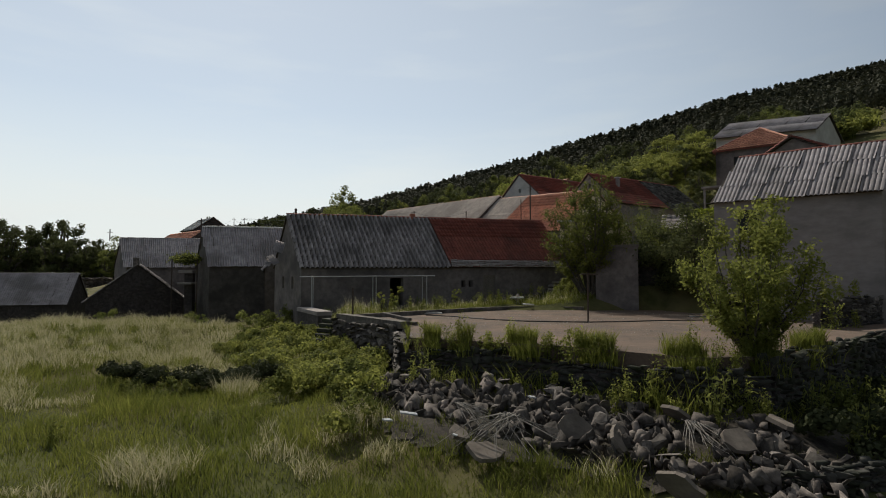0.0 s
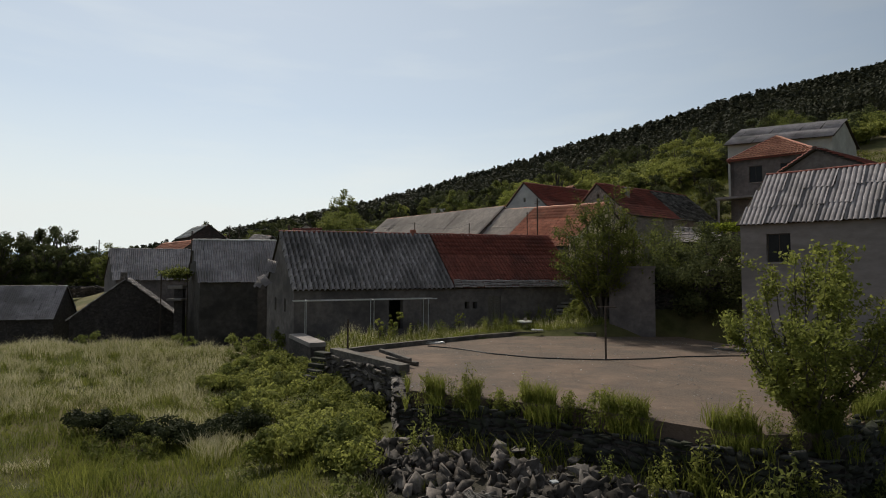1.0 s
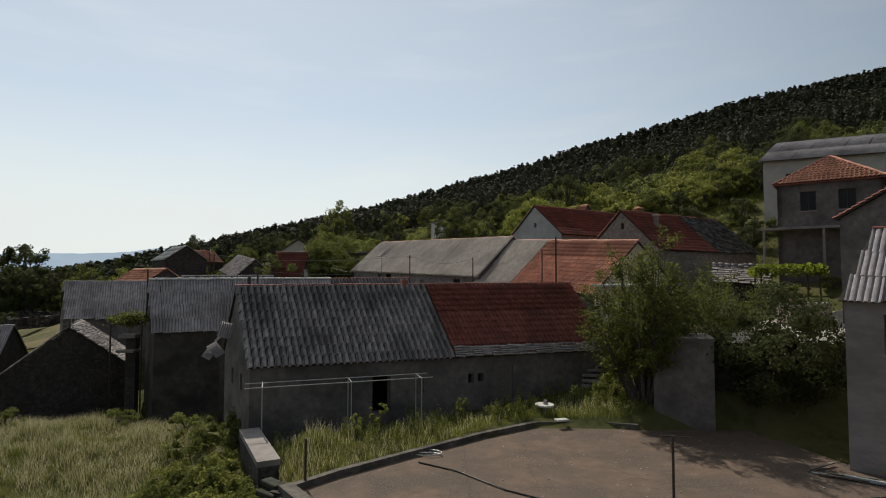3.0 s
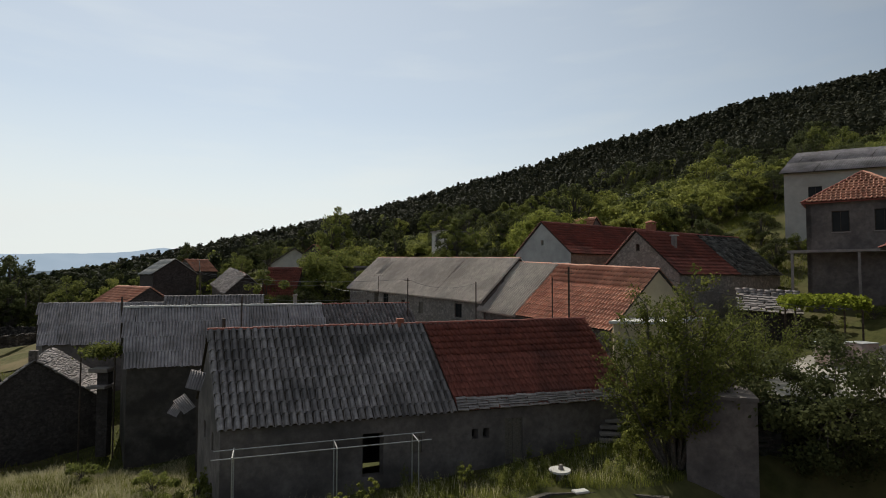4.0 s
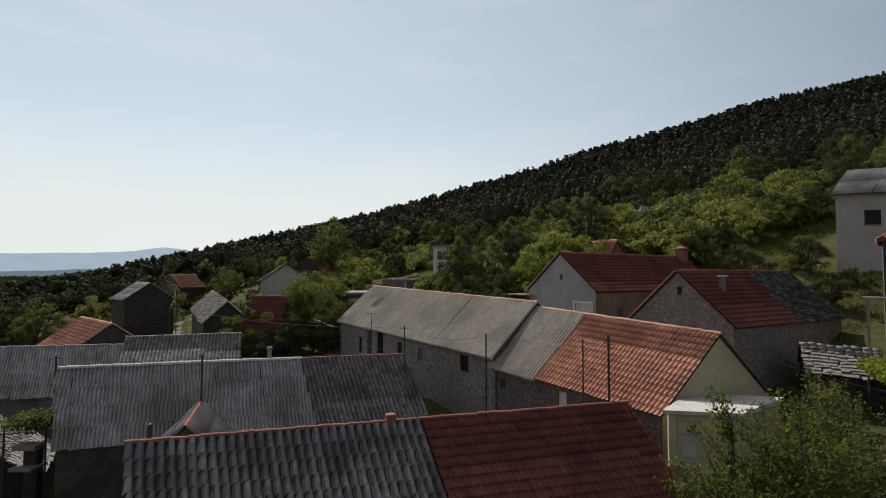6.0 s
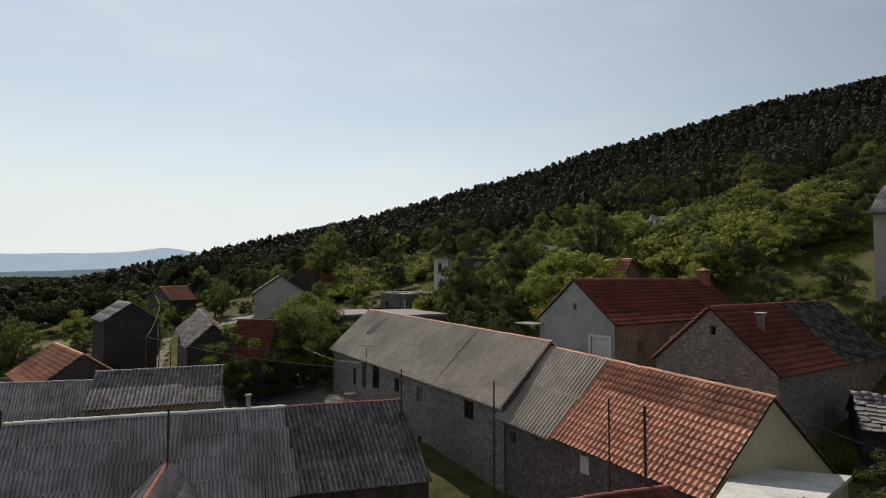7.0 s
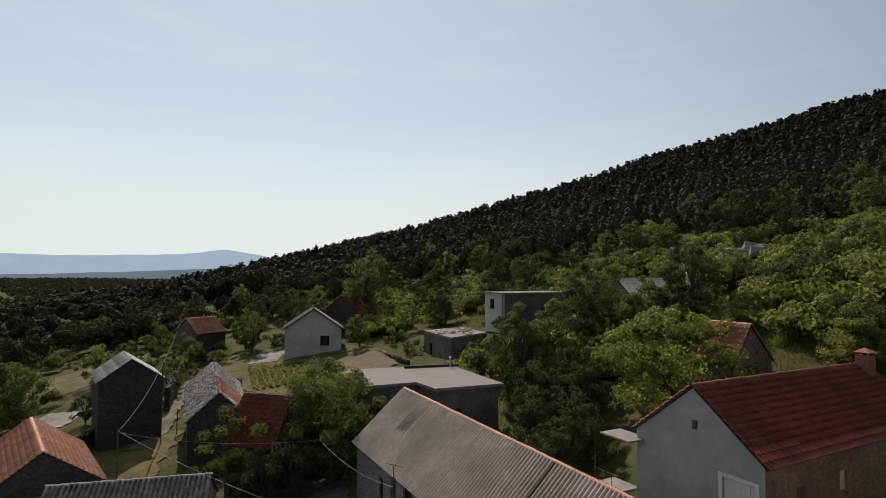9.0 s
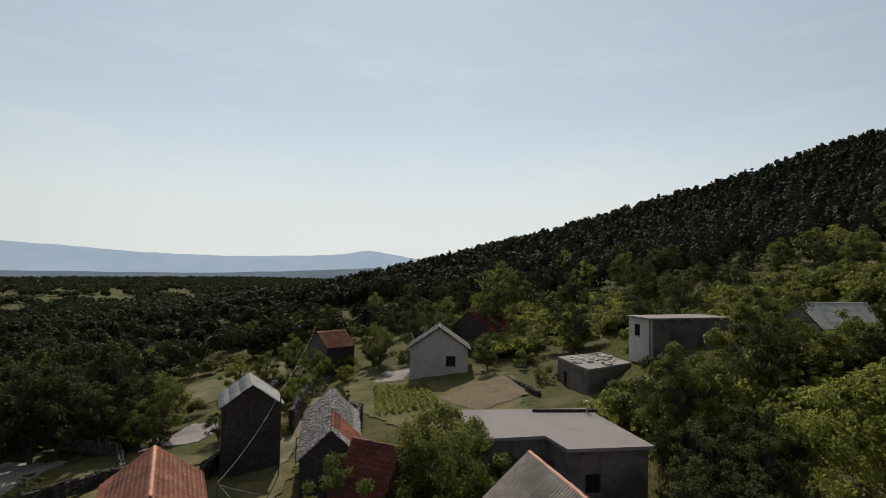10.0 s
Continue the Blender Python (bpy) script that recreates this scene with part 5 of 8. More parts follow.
for x, y, s, tz, ax in ((3.4, 14.6, 0.95, 0.3, 1.2), (4.4, 14.0, 0.95, 1.2, 1.3), (5.0, 12.0, 1.0, 2.2, 1.4), (1.0, 13.6, 1.0, 0.2, 0.5), (0.4, 14.6, 0.7, 1.0, 0.7), (7.0, 13.4, 0.9, 0.5, 0.8), (8.5, 14.2, 0.8, 1.5, 0.4), (6.2, 15.0, 0.8, 2.5, 0.9)):
    bm = bmesh.new()
    k = 11
    ring = [(math.cos(6.283 * (i + rng.uniform(-0.3, 0.3)) / k) * s * 0.55 * rng.uniform(0.7, 1.15), math.sin(6.283 * (i + rng.uniform(-0.3, 0.3)) / k) * s * 0.42 * rng.uniform(0.7, 1.15)) for i in range(k)]
    lo = [bm.verts.new((p[0], p[1], -0.05)) for p in ring]
    hi = [bm.verts.new((p[0] * 0.97, p[1] * 0.97, 0.05)) for p in ring]
    bm.faces.new(hi)
    bm.faces.new(lo[::-1])
    for i in range(k):
        bm.faces.new((lo[i], lo[(i + 1) % k], hi[(i + 1) % k], hi[i]))
    bmesh.ops.transform(bm, matrix=Matrix.LocRotScale(Vector((x, y, gz(x, y) + 0.42)), Euler((ax * 0.75, rng.uniform(-0.3, 0.3), tz)), None), verts=bm.verts)
    part("concrete_slab", bm, CONC_SLAB, heap)
# dead branches over the rubble
brush = thing("dead_branch", Matrix.Translation((1.6, 14.2, gz(1.6, 14.2) + 0.7)), "bleached dead branch lying on rubble", "branch")
PALE_BARK = material("bleached_wood", (0.15, 0.135, 0.118), (0.24, 0.22, 0.2), None, 8, 1, 0.9, 0.3)
for i in range(26):
    a = rng.uniform(-1.2, 1.4)
    ln = rng.uniform(0.6, 1.9)
    p0 = Vector((rng.normal(0, 0.12), rng.normal(0, 0.12), 0.35))
    p1 = p0 + Vector((math.sin(a) * ln * 0.5, -abs(math.cos(a)) * ln * 0.4, -0.12 * ln + rng.normal(0, 0.1)))
    p2 = p1 + Vector((math.sin(a + rng.normal(0, 0.4)) * ln * 0.5, -abs(math.cos(a)) * ln * 0.4, -0.2 * ln + rng.normal(0, 0.1)))
    part("twig", tubebm([p0, p1, p2], [0.02, 0.013, 0.006], 5), PALE_BARK, brush)
for bx, by, br in ((0.4, 15.6, 1.6), (6.0, 13.8, 0.8)):
    copy_thing(brush, Matrix.LocRotScale(Vector((bx, by, gz(bx, by) + 0.5)), Euler((0.1, 0.1, br)), Vector((1, 1, 1)) * 0.8))
WHITE_BITS = material("white_plastic_scrap", (0.4, 0.41, 0.42), (0.5, 0.51, 0.52), None, 4, 1, 0.5, 0.1)
for x, y, s, a in ((-0.95, 15.6, 0.5, 0.3), (-1.5, 15.2, 0.35, 1.0), (2.6, 16.4, 0.28, 0.8), (0.3, 14.2, 0.22, 1.4)):
    ob = part("scrap_board", boxbm(-s / 2, s / 2, -0.06, 0.06, -0.02, 0.02, Matrix.LocRotScale(Vector((x, y, gz(x, y) + 0.55)), Euler((0.3, 0.2, a)), None), bevel=0.008), WHITE_BITS)
    tagged(ob, "pale scrap board lying on the rubble", "scrap", "scrap on the rubble")


def stone_wall(name, label, path, z_top, z_bot, size=0.32, depth=0.35, singles=200, seed=3, mat=ROCK, core=DARK_WALL, group=""):
    """A dry-stone wall along a path of plan points: a core with stones set proud on both faces; heights may vary along it."""
    r = np.random.default_rng(seed)
    h = thing(name, Matrix.Identity(4), label, "stone wall", group)
    pts = [Vector((*p, 0)) for p in path]
    rows, n = [], 0
    tops = z_top if hasattr(z_top, "__len__") else [z_top] * len(pts)
    bots = z_bot if hasattr(z_bot, "__len__") else [z_bot] * len(pts)
    for i in range(len(pts) - 1):
        a, b = pts[i], pts[i + 1]
        d = (b - a)
        L = d.length
        d = d / L
        nn = Vector((d.y, -d.x, 0))
        bm = bmesh.new()
        q = depth * 0.42
        vs = [bm.verts.new(c) for c in (a + nn * q + Vector((0, 0, bots[i])), b + nn * q + Vector((0, 0, bots[i + 1])), b - nn * q + Vector((0, 0, bots[i + 1])), a - nn * q + Vector((0, 0, bots[i])),
                                        a + nn * q + Vector((0, 0, tops[i] - 0.06)), b + nn * q + Vector((0, 0, tops[i + 1] - 0.06)), b - nn * q + Vector((0, 0, tops[i + 1] - 0.06)), a - nn * q + Vector((0, 0, tops[i] - 0.06)))]
        for f in ((3, 2, 1, 0), (4, 5, 6, 7), (0, 1, 5, 4), (1, 2, 6, 5), (2, 3, 7, 6), (3, 0, 4, 7)):
            bm.faces.new([vs[k] for k in f])
        part("core", bm, core, h)
        s = 0.0
        while s < L:
            w = size * r.uniform(0.7, 1.5)
            f = min(1, (s + w / 2) / L)
            zt = tops[i] + (tops[i + 1] - tops[i]) * f
            z = bots[i] + (bots[i + 1] - bots[i]) * f
            while z < zt - 0.02:
                hh = size * r.uniform(0.35, 0.75)
                for side in (1, -1):
                    p = a + d * (s + w / 2 + r.normal(0, 0.03)) + nn * side * q * r.uniform(0.85, 1.05)
                    row = ((p.x, p.y, z + hh / 2), (w * 1.2, depth * 0.5, hh * 1.4), (r.normal(0, 0.08), r.normal(0, 0.08), math.atan2(d.y, d.x) + r.normal(0, 0.12)), int(r.integers(0, 12)))
                    if side == 1 and n < singles:
                        stone_at(h, *row, dark=mat is DARK_ROCK)
                        n += 1
                    else:
                        rows.append(row)
                z += hh
            s += w
    if rows:
        stone_field("stone_courses", rows, mat, h)
    return h


stone_wall("terrace_wall", "dry-stone retaining wall at the terrace's corner", [(-5.75, 30.2), (-1.95, 25.0), (-1.5, 21.5)], [0.05, 0.0, -0.2], -2.6, 0.46, 0.5, 280, 31)
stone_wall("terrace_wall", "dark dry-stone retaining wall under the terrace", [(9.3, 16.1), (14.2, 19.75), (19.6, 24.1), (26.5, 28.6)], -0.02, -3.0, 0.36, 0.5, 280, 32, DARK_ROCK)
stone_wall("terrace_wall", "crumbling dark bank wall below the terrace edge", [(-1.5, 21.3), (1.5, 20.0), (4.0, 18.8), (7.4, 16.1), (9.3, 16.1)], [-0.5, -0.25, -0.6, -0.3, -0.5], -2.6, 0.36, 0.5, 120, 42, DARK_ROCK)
stone_wall("terrace_wall", "low shaded mossy stone courses below the rubble", [(5.8, 12.9), (8.5, 12.2), (12.0, 13.2), (17.0, 17.0)], [-2.1, -1.8, -1.7, -1.7], -3.0, 0.26, 0.4, 120, 43, DARK_ROCK)
stone_wall("garden_wall", "low pale dry-stone garden wall", [(17.0, 25.4), (20.5, 27.2), (24.5, 29.5)], 1.25, 0.0, 0.3, 0.4, 120, 33)
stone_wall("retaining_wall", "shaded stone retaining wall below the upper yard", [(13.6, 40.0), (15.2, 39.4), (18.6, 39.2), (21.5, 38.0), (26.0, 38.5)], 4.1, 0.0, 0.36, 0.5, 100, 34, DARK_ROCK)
stone_wall("lane_wall", "crumbling dry-stone wall along the lane", [(-41.8, 89.5), (-44.5, 99.5), (-47.0, 104.0)], 4.6, 2.5, 0.34, 0.5, 60, 35)
stone_wall("lane_wall", "roofless ruin wall beside the lane", [(-41.0, 103.0), (-49.5, 120.5), (-53.5, 118.0), (-46.0, 101.5)], [7.0, 7.6, 7.6, 7.2], 3.4, 0.38, 0.55, 80, 36)
stone_wall("lane_wall", "grey ruin wall behind the collapsed house", [(-31.6, 100.5), (-33.5, 106.5), (-37.5, 106.0)], 7.6, 4.5, 0.36, 0.5, 40, 37)
stone_wall("road_wall", "low dry-stone wall along the road", [(-57.0, 82.5), (-55.0, 92.0), (-62.0, 97.5), (-78.0, 97.0)], 1.9, 0.4, 0.36, 0.5, 60, 38)
stone_wall("yard_wall", "grey stone garden wall beside bare soil", [(-21.0, 128.0), (-13.5, 117.0)], 8.8, 6.5, 0.36, 0.4, 40, 39)
stone_wall("slope_wall", "ruined stone house shell on the slope", [(53.0, 122.0), (60.0, 119.5), (63.5, 128.0)], [31.0, 31.5, 30.0], 25.0, 0.45, 0.6, 40, 40)
stone_wall("slope_wall", "dry-stone terrace wall on the slope", [(26.0, 91.0), (38.0, 96.0), (52.0, 97.0)], [16.2, 18.8, 21.3], [14.5, 17.0, 19.5], 0.4, 0.5, 40, 41)

# parapet: concrete coping and low curved kerb
parapet = thing("parapet", Matrix.Identity(4), "low concrete parapet capping the terrace corner wall", "parapet")
def strip(path, w, z0, z1, bevel=0.02):
    bm = bmesh.new()
    pts = [Vector((*p, 0)) for p in path]
    rings = []
    for i, p in enumerate(pts):
        d = (pts[min(i + 1, len(pts) - 1)] - pts[max(i - 1, 0)]).normalized()
        n = Vector((d.y, -d.x, 0)) * w / 2
        rings.append([bm.verts.new(c) for c in (p + n + Vector((0, 0, z0)), p + n + Vector((0, 0, z1)), p - n + Vector((0, 0, z1)), p - n + Vector((0, 0, z0)))])
    for a, b in zip(rings, rings[1:]):
        for k in range(4):
            bm.faces.new((a[k], a[(k + 1) % 4], b[(k + 1) % 4], b[k]))
    bm.faces.new(rings[0][::-1])
    bm.faces.new(rings[-1])
    bmesh.ops.recalc_face_normals(bm, faces=bm.faces)
    return bm
KERB = material("dirty_kerb_concrete", (0.085, 0.075, 0.065), (0.17, 0.15, 0.13), (0.055, 0.05, 0.046), 4.0, 0.9, 0.95, 0.5)
part("coping", strip([(-5.5, 30.0), (-3.6, 27.5), (-1.7, 24.9)], 0.5, 0.02, 0.34), KERB, parapet)
kerb_path = [(-5.4, 30.1), (-4.0, 31.7), (-1.3, 34.1), (1.8, 36.8), (4.6, 38.75), (7.4, 39.0), (10.2, 38.1)]
fine_path = []
for (x0, y0), (x1, y1) in zip(kerb_path, kerb_path[1:]):
    for k in range(5):
        fine_path.append((x0 + (x1 - x0) * k / 5, y0 + (y1 - y0) * k / 5))
kerb = part("kerb", strip(fine_path, 0.26, -0.2, 0.24), KERB)
tagged(kerb, "low curved dirty concrete kerb round the terrace", "kerb", kind="structure")
stair_block = thing("stair_block", Matrix.Identity(4), "concrete topped wall beside stone steps", "wall")
part("coping", strip([(-9.3, 37.2), (-6.9, 32.6)], 0.9, 0.05, 0.28), CONCRETE, stair_block)
part("core", strip([(-9.3, 37.2), (-6.9, 32.6)], 0.8, -3.2, 0.05), DARK_WALL, stair_block)
steps = thing("stone_steps", Matrix.Identity(4), "rough stone steps down from the terrace", "steps")
for i in range(9):
    k = Matrix.LocRotScale(Vector((-6.3 - 0.05 * i, 31.2 - 0.33 * i, -0.1 - 0.24 * i)), Euler((0, 0, radians(-35 + 6 * (i % 3 - 1)))), None)
    part("step", boxbm(-0.5, 0.5, -0.22, 0.22, -0.12, 0.08, k, bevel=0.03), DARK_ROCK, steps)

# grit and pebbles strewn over the terrace
dr = np.random.default_rng(57)
grit = []
while len(grit) < 900:
    x, y = dr.uniform(-4, 18), dr.uniform(17, 38)
    if inside(TERRACE_EDGE, x, y) and noise.noise(Vector((x * 0.35, y * 0.35, 8))) > -0.15:
        q = 0.015 + 0.055 * dr.random() ** 3
        grit.append(((x, y, q * 0.2), (q * 1.3, q, q * 0.7), (0, 0, dr.uniform(0, 6.28)), int(dr.integers(0, 12))))
tagged(stone_field("terrace_grit", grit, PALE_ROCK, None), "grit and pebbles strewn over the terrace", "gravel", kind="stuff")

# ---------------------------------------------------------------- vegetation
def cards(rng, centres, size, up=0.35, aspect=0.6, out=None, loose=0.55):
    """Small leaf blades, one four-cornered face at each centre, turned at random or facing roughly outwards."""
    n = len(centres)
    size = np.broadcast_to(np.asarray(size, float), (n,))
    a = rng.normal(0, 1, (n, 3))
    if out is not None:
        nrm = out / (np.linalg.norm(out, axis=1)[:, None] + 1e-9) + rng.normal(0, loose, (n, 3))
        nrm /= np.linalg.norm(nrm, axis=1)[:, None] + 1e-9
        a -= nrm * np.sum(a * nrm, axis=1)[:, None]
    a /= np.linalg.norm(a, axis=1)[:, None]
    b = rng.normal(0, 1, (n, 3))
    b[:, 2] *= up
    b -= a * np.sum(a * b, axis=1)[:, None]
    if out is not None:
        b = np.cross(nrm, a)
    b /= np.linalg.norm(b, axis=1)[:, None] + 1e-9
    s = (size * rng.uniform(0.7, 1.3, n))[:, None]
    v = np.empty((n, 4, 3))
    v[:, 0] = centres - a * s * 0.5
    v[:, 1] = centres + b * s * 0.5 * aspect + a * s * 0.05
    v[:, 2] = centres + a * s * 0.5
    v[:, 3] = centres - b * s * 0.5 * aspect + a * s * 0.05
    f = np.arange(n * 4).reshape(n, 4)
    return v.reshape(-1, 3), f


def crown_points(rng, n, height, radius, base, clumps, shape, clump=1.0):
    """Leaf places in clumps that fill an uneven crown."""
    cs = []
    while len(cs) < clumps:
        p = rng.uniform(-1, 1, 3)
        r = np.linalg.norm(p)
        if r > 1 or r < 0.35:
            continue
        if shape == "pine":
            k = 1 - 0.75 * (p[2] * 0.5 + 0.5)
            p[:2] *= k
        elif shape == "wide":
            p[:2] *= 1.0 if p[2] < 0.3 else 0.85
        cs.append(p)
    cs = np.array(cs)
    mid, hz = (base + height) / 2, (height - base) / 2
    cen = np.stack((cs[:, 0] * radius, cs[:, 1] * radius, mid + cs[:, 2] * hz), -1)
    cen *= rng.uniform(0.85, 1.12, (clumps, 1)) * np.array([1, 1, 0]) + np.array([0, 0, 1])
    k = rng.integers(0, clumps, n)
    cr = rng.uniform(0.14, 0.3, clumps) * radius * clump
    off = rng.normal(0, 1, (n, 3))
    off *= (rng.random(n) ** 0.5 / np.linalg.norm(off, axis=1))[:, None]
    axis = np.array([0, 0, mid])
    return cen, cen[k] + off * cr[k][:, None] * np.array([1, 1, 0.8]), off + (cen[k] - axis) / radius * 0.8


def tree(name, label, x, y, z, height, radius, leaf_mat, seed, leaves=3500, leaf=0.22, base=None, shape="round", clumps=30, trunk_r=None, group="trees", lean=0.0, clump=1.0):
    rng = np.random.default_rng(seed)
    base = height * 0.25 if base is None else base
    trunk_r = trunk_r or height * 0.018 + 0.03
    t = thing(name, Matrix.Translation((x, y, z)), label, "tree" if "tree" in name else "shrub", group)
    cen, pts, outw = crown_points(rng, leaves, height, radius, base, clumps, shape, clump)
    wob = [Vector((rng.normal(0, 0.05) * height * 0.3 + lean * s, rng.normal(0, 0.05) * height * 0.3, s * height * 0.8 - (0.3 if s == 0 else 0))) for s in (0, 0.15, 0.35, 0.6, 0.9)]
    wob[0].x = wob[0].y = 0
    part("trunk", tubebm(wob, [trunk_r * 1.25, trunk_r, trunk_r * 0.8, trunk_r * 0.5, trunk_r * 0.2], 7), BARK, t)
    limbs = bmesh.new()
    for c in cen[:: max(1, clumps // 26)]:
        s = rng.uniform(0.2, 0.7)
        i = min(3, int(s * 4))
        p0 = wob[i].lerp(wob[i + 1], s * 4 - i)
        p2 = Vector(c)
        p1 = p0.lerp(p2, 0.5) + Vector((0, 0, 0.12 * (p2 - p0).length))
        tube(limbs, [p0, p1, p2], [trunk_r * 0.45, trunk_r * 0.28, trunk_r * 0.1], 5)
    part("branching", limbs, BARK, t)
    v, f = cards(rng, pts, leaf, out=outw)
    fast("crown", v, f, leaf_mat, t)
    return t


def put(proto, x, y, scale, turn, dz=0.0, z=None, squash=1.0):
    zz = gz(x, y) if z is None else z
    return copy_thing(proto, Matrix.LocRotScale(Vector((x, y, zz + dz)), Euler((0, 0, turn)), Vector((scale, scale, scale * squash))))


def shoot_tree(name, label, x, y, z, height, radius, leaf_mat, seed, limbs=16, shoots=9, per=56, leaf=0.15, low=0.1, trunk_r=0.07, knot=0.13, flat=0.5):
    """A many-stemmed tree: limbs fan up from the base, bear upright shoots, and each shoot carries tufts of leaves."""
    r = np.random.default_rng(seed)
    t = thing(name, Matrix.Translation((x, y, z)), label, "tree")
    wood, twigs = bmesh.new(), bmesh.new()
    pts, outs = [], []
    for i in range(limbs):
        a = 6.283 * (i + r.uniform(-0.4, 0.4)) / limbs * 2.4
        reach = radius * math.sqrt(r.uniform(0.02, 1.0))
        tip_z = height * (1 - flat * (reach / radius) ** 1.5) * r.uniform(0.72, 1.0)
        d = Vector((math.cos(a), math.sin(a), 0))
        p0 = d * trunk_r * 0.8 + Vector((0, 0, -0.2))
        p3 = d * reach + Vector((0, 0, tip_z))
        c1 = d * reach * 0.35 + Vector((0, 0, tip_z * 0.3))
        c2 = d * reach * 0.95 + Vector((r.normal(0, 0.1), r.normal(0, 0.1), tip_z * 0.62))
        path = [p0 * (1 - f) ** 3 + c1 * 3 * f * (1 - f) ** 2 + c2 * 3 * f * f * (1 - f) + p3 * f ** 3 for f in (0, 0.2, 0.4, 0.6, 0.8, 1.0)]
        tube(wood, path, [trunk_r, trunk_r * 0.8, trunk_r * 0.6, trunk_r * 0.4, trunk_r * 0.25, trunk_r * 0.1], 6)
        for k in range(shoots):
            f = max(low, 1 - 0.85 * r.random() ** 1.1) if k else 1.0
            j = min(4, int(f * 5))
            b = path[j].lerp(path[j + 1], f * 5 - j)
            sd = Vector((d.x * 0.7 + r.normal(0, 0.75), d.y * 0.7 + r.normal(0, 0.75), r.uniform(0.1, 1.3))).normalized()
            ln = height * r.uniform(0.05, 0.17)
            e = b + sd * ln + Vector((0, 0, ln * 0.3))
            m = b.lerp(e, 0.5) + sd.orthogonal() * r.normal(0, 0.05) * ln
            tube(twigs, [b, m, e], [trunk_r * 0.2, trunk_r * 0.14, trunk_r * 0.06], 4)
            n = int(per * r.uniform(0.6, 1.4))
            g = 1 - 0.8 * r.random(n) ** 1.5
            q = np.outer(1 - g, b) + np.outer(g, e) + r.normal(0, knot, (n, 3))
            pts.append(q)
            outs.append(q - np.array(b) * 0.5 - np.array(e) * 0.5 + np.array([d.x, d.y, 0.6]) * 0.12)
    part("trunk", wood, BARK, t)
    part("branching", twigs, BARK, t)
    v, f = cards(r, np.concatenate(pts), leaf, aspect=0.5, out=np.concatenate(outs), loose=0.8)
    fast("crown", v, f, leaf_mat, t)
    return t


# trees that stand apart near the camera
shoot_tree("young_tree", "leafy young fruit tree at the terrace edge", 9.4, 17.1, 0.0, 5.2, 1.8, LEAF_YOUNG, 101, 22, 11, 72, 0.125, 0.1, 0.06, 0.1)
shoot_tree("village_tree", "tall dark-limbed tree beside the cistern block", 10.6, 39.9, 0.4, 9.6, 2.7, LEAF_YOUNG, 102, 26, 18, 60, 0.17, 0.42, 0.14, 0.14, 0.5)
tree("shrub", "large dark glossy shrub hanging over the yard wall", 16.9, 38.9, 0.5, 6.6, 3.4, LEAF_DARK, 103, 15000, 0.18, 0.5, "wide", 80, 0.1, "")
shoot_tree("village_tree", "pale leafy small tree behind the cistern block", 17.6, 45.8, 3.4, 5.6, 2.7, LEAF_MID, 104, 16, 12, 44, 0.15, 0.15, 0.07, 0.2)
tree("courtyard_tree", "dense dark broadleaf tree beside the courtyard", -15.6, 85.6, 4.2, 9.0, 5.6, LEAF_MID, 105, 40000, 0.24, 0.4, "wide", 140, 0.16, "", clump=0.8)
tree("courtyard_tree", "small dark tree against a ruined house", -21.9, 81.2, 3.4, 6.8, 2.3, LEAF_MID, 106, 6000, 0.2, 0.6, "round", 50, 0.1, "")
tree("garden_tree", "broad bright walnut tree behind the white house", 13.6, 86.8, 8.8, 9.2, 6.6, LEAF_WALNUT, 107, 30000, 0.26, 1.0, "wide", 120, 0.2, "", clump=0.6)
tree("garden_tree", "tall slender grey-green tree by the flat roof", 4.8, 101.0, 8.0, 6.5, 3.0, LEAF_MID, 108, 11000, 0.2, 1.2, "round", 44, 0.14, "")
tree("garden_tree", "dusty grey-green tree behind the flat-roofed house", 1.6, 96.0, 7.0, 11.0, 2.8, LEAF_MID, 109, 12000, 0.2, 0.8, "round", 44, 0.14, "")
tree("garden_tree", "rounded garden tree before the whitewashed house", 12.0, 114.0, 13.6, 9.5, 3.8, LEAF_MID, 110, 14000, 0.22, 2.2, "round", 44, 0.16, "")
tree("garden_tree", "dark tree on the garden slope", 7.5, 106.0, 10.5, 6.5, 2.8, LEAF_MID, 111, 8000, 0.22, 1.5, "round", 40, 0.15, "")

P_ROUND = tree("tree", "round-crowned broadleaf tree on the slope", -70, 112, gz(-70, 112), 7.5, 3.2, LEAF_MID, 120, 4600, 0.28, 1.2, "round", 36, group="slope trees")
P_DARK = tree("tree", "dark broadleaf tree on the slope", -76, 104, gz(-76, 104), 8.5, 3.4, LEAF_DARK, 121, 4600, 0.29, 1.0, "round", 36, group="slope trees")
P_TALL = tree("tree", "tall dark slender tree on the slope", -84, 118, gz(-84, 118), 10.5, 2.8, LEAF_DARK, 122, 4600, 0.29, 1.5, "round", 36, group="slope trees")
P_LIGHT = tree("tree", "bright green tree on the slope", -66, 124, gz(-66, 124), 6.5, 3.2, LEAF_LIGHT, 123, 4400, 0.28, 0.6, "wide", 36, group="slope trees")
P_BUSH = tree("shrub", "bright green rounded shrub on the slope", 24, 98, gz(24, 98), 3.0, 2.4, LEAF_LIGHT, 124, 2600, 0.24, 0.0, "wide", 24, group="slope shrubs")
P_BUSH2 = tree("shrub", "mid-green rounded shrub on the slope", 30, 104, gz(30, 104), 3.4, 2.6, LEAF_MID, 125, 2600, 0.24, 0.0, "wide", 24, group="slope shrubs")

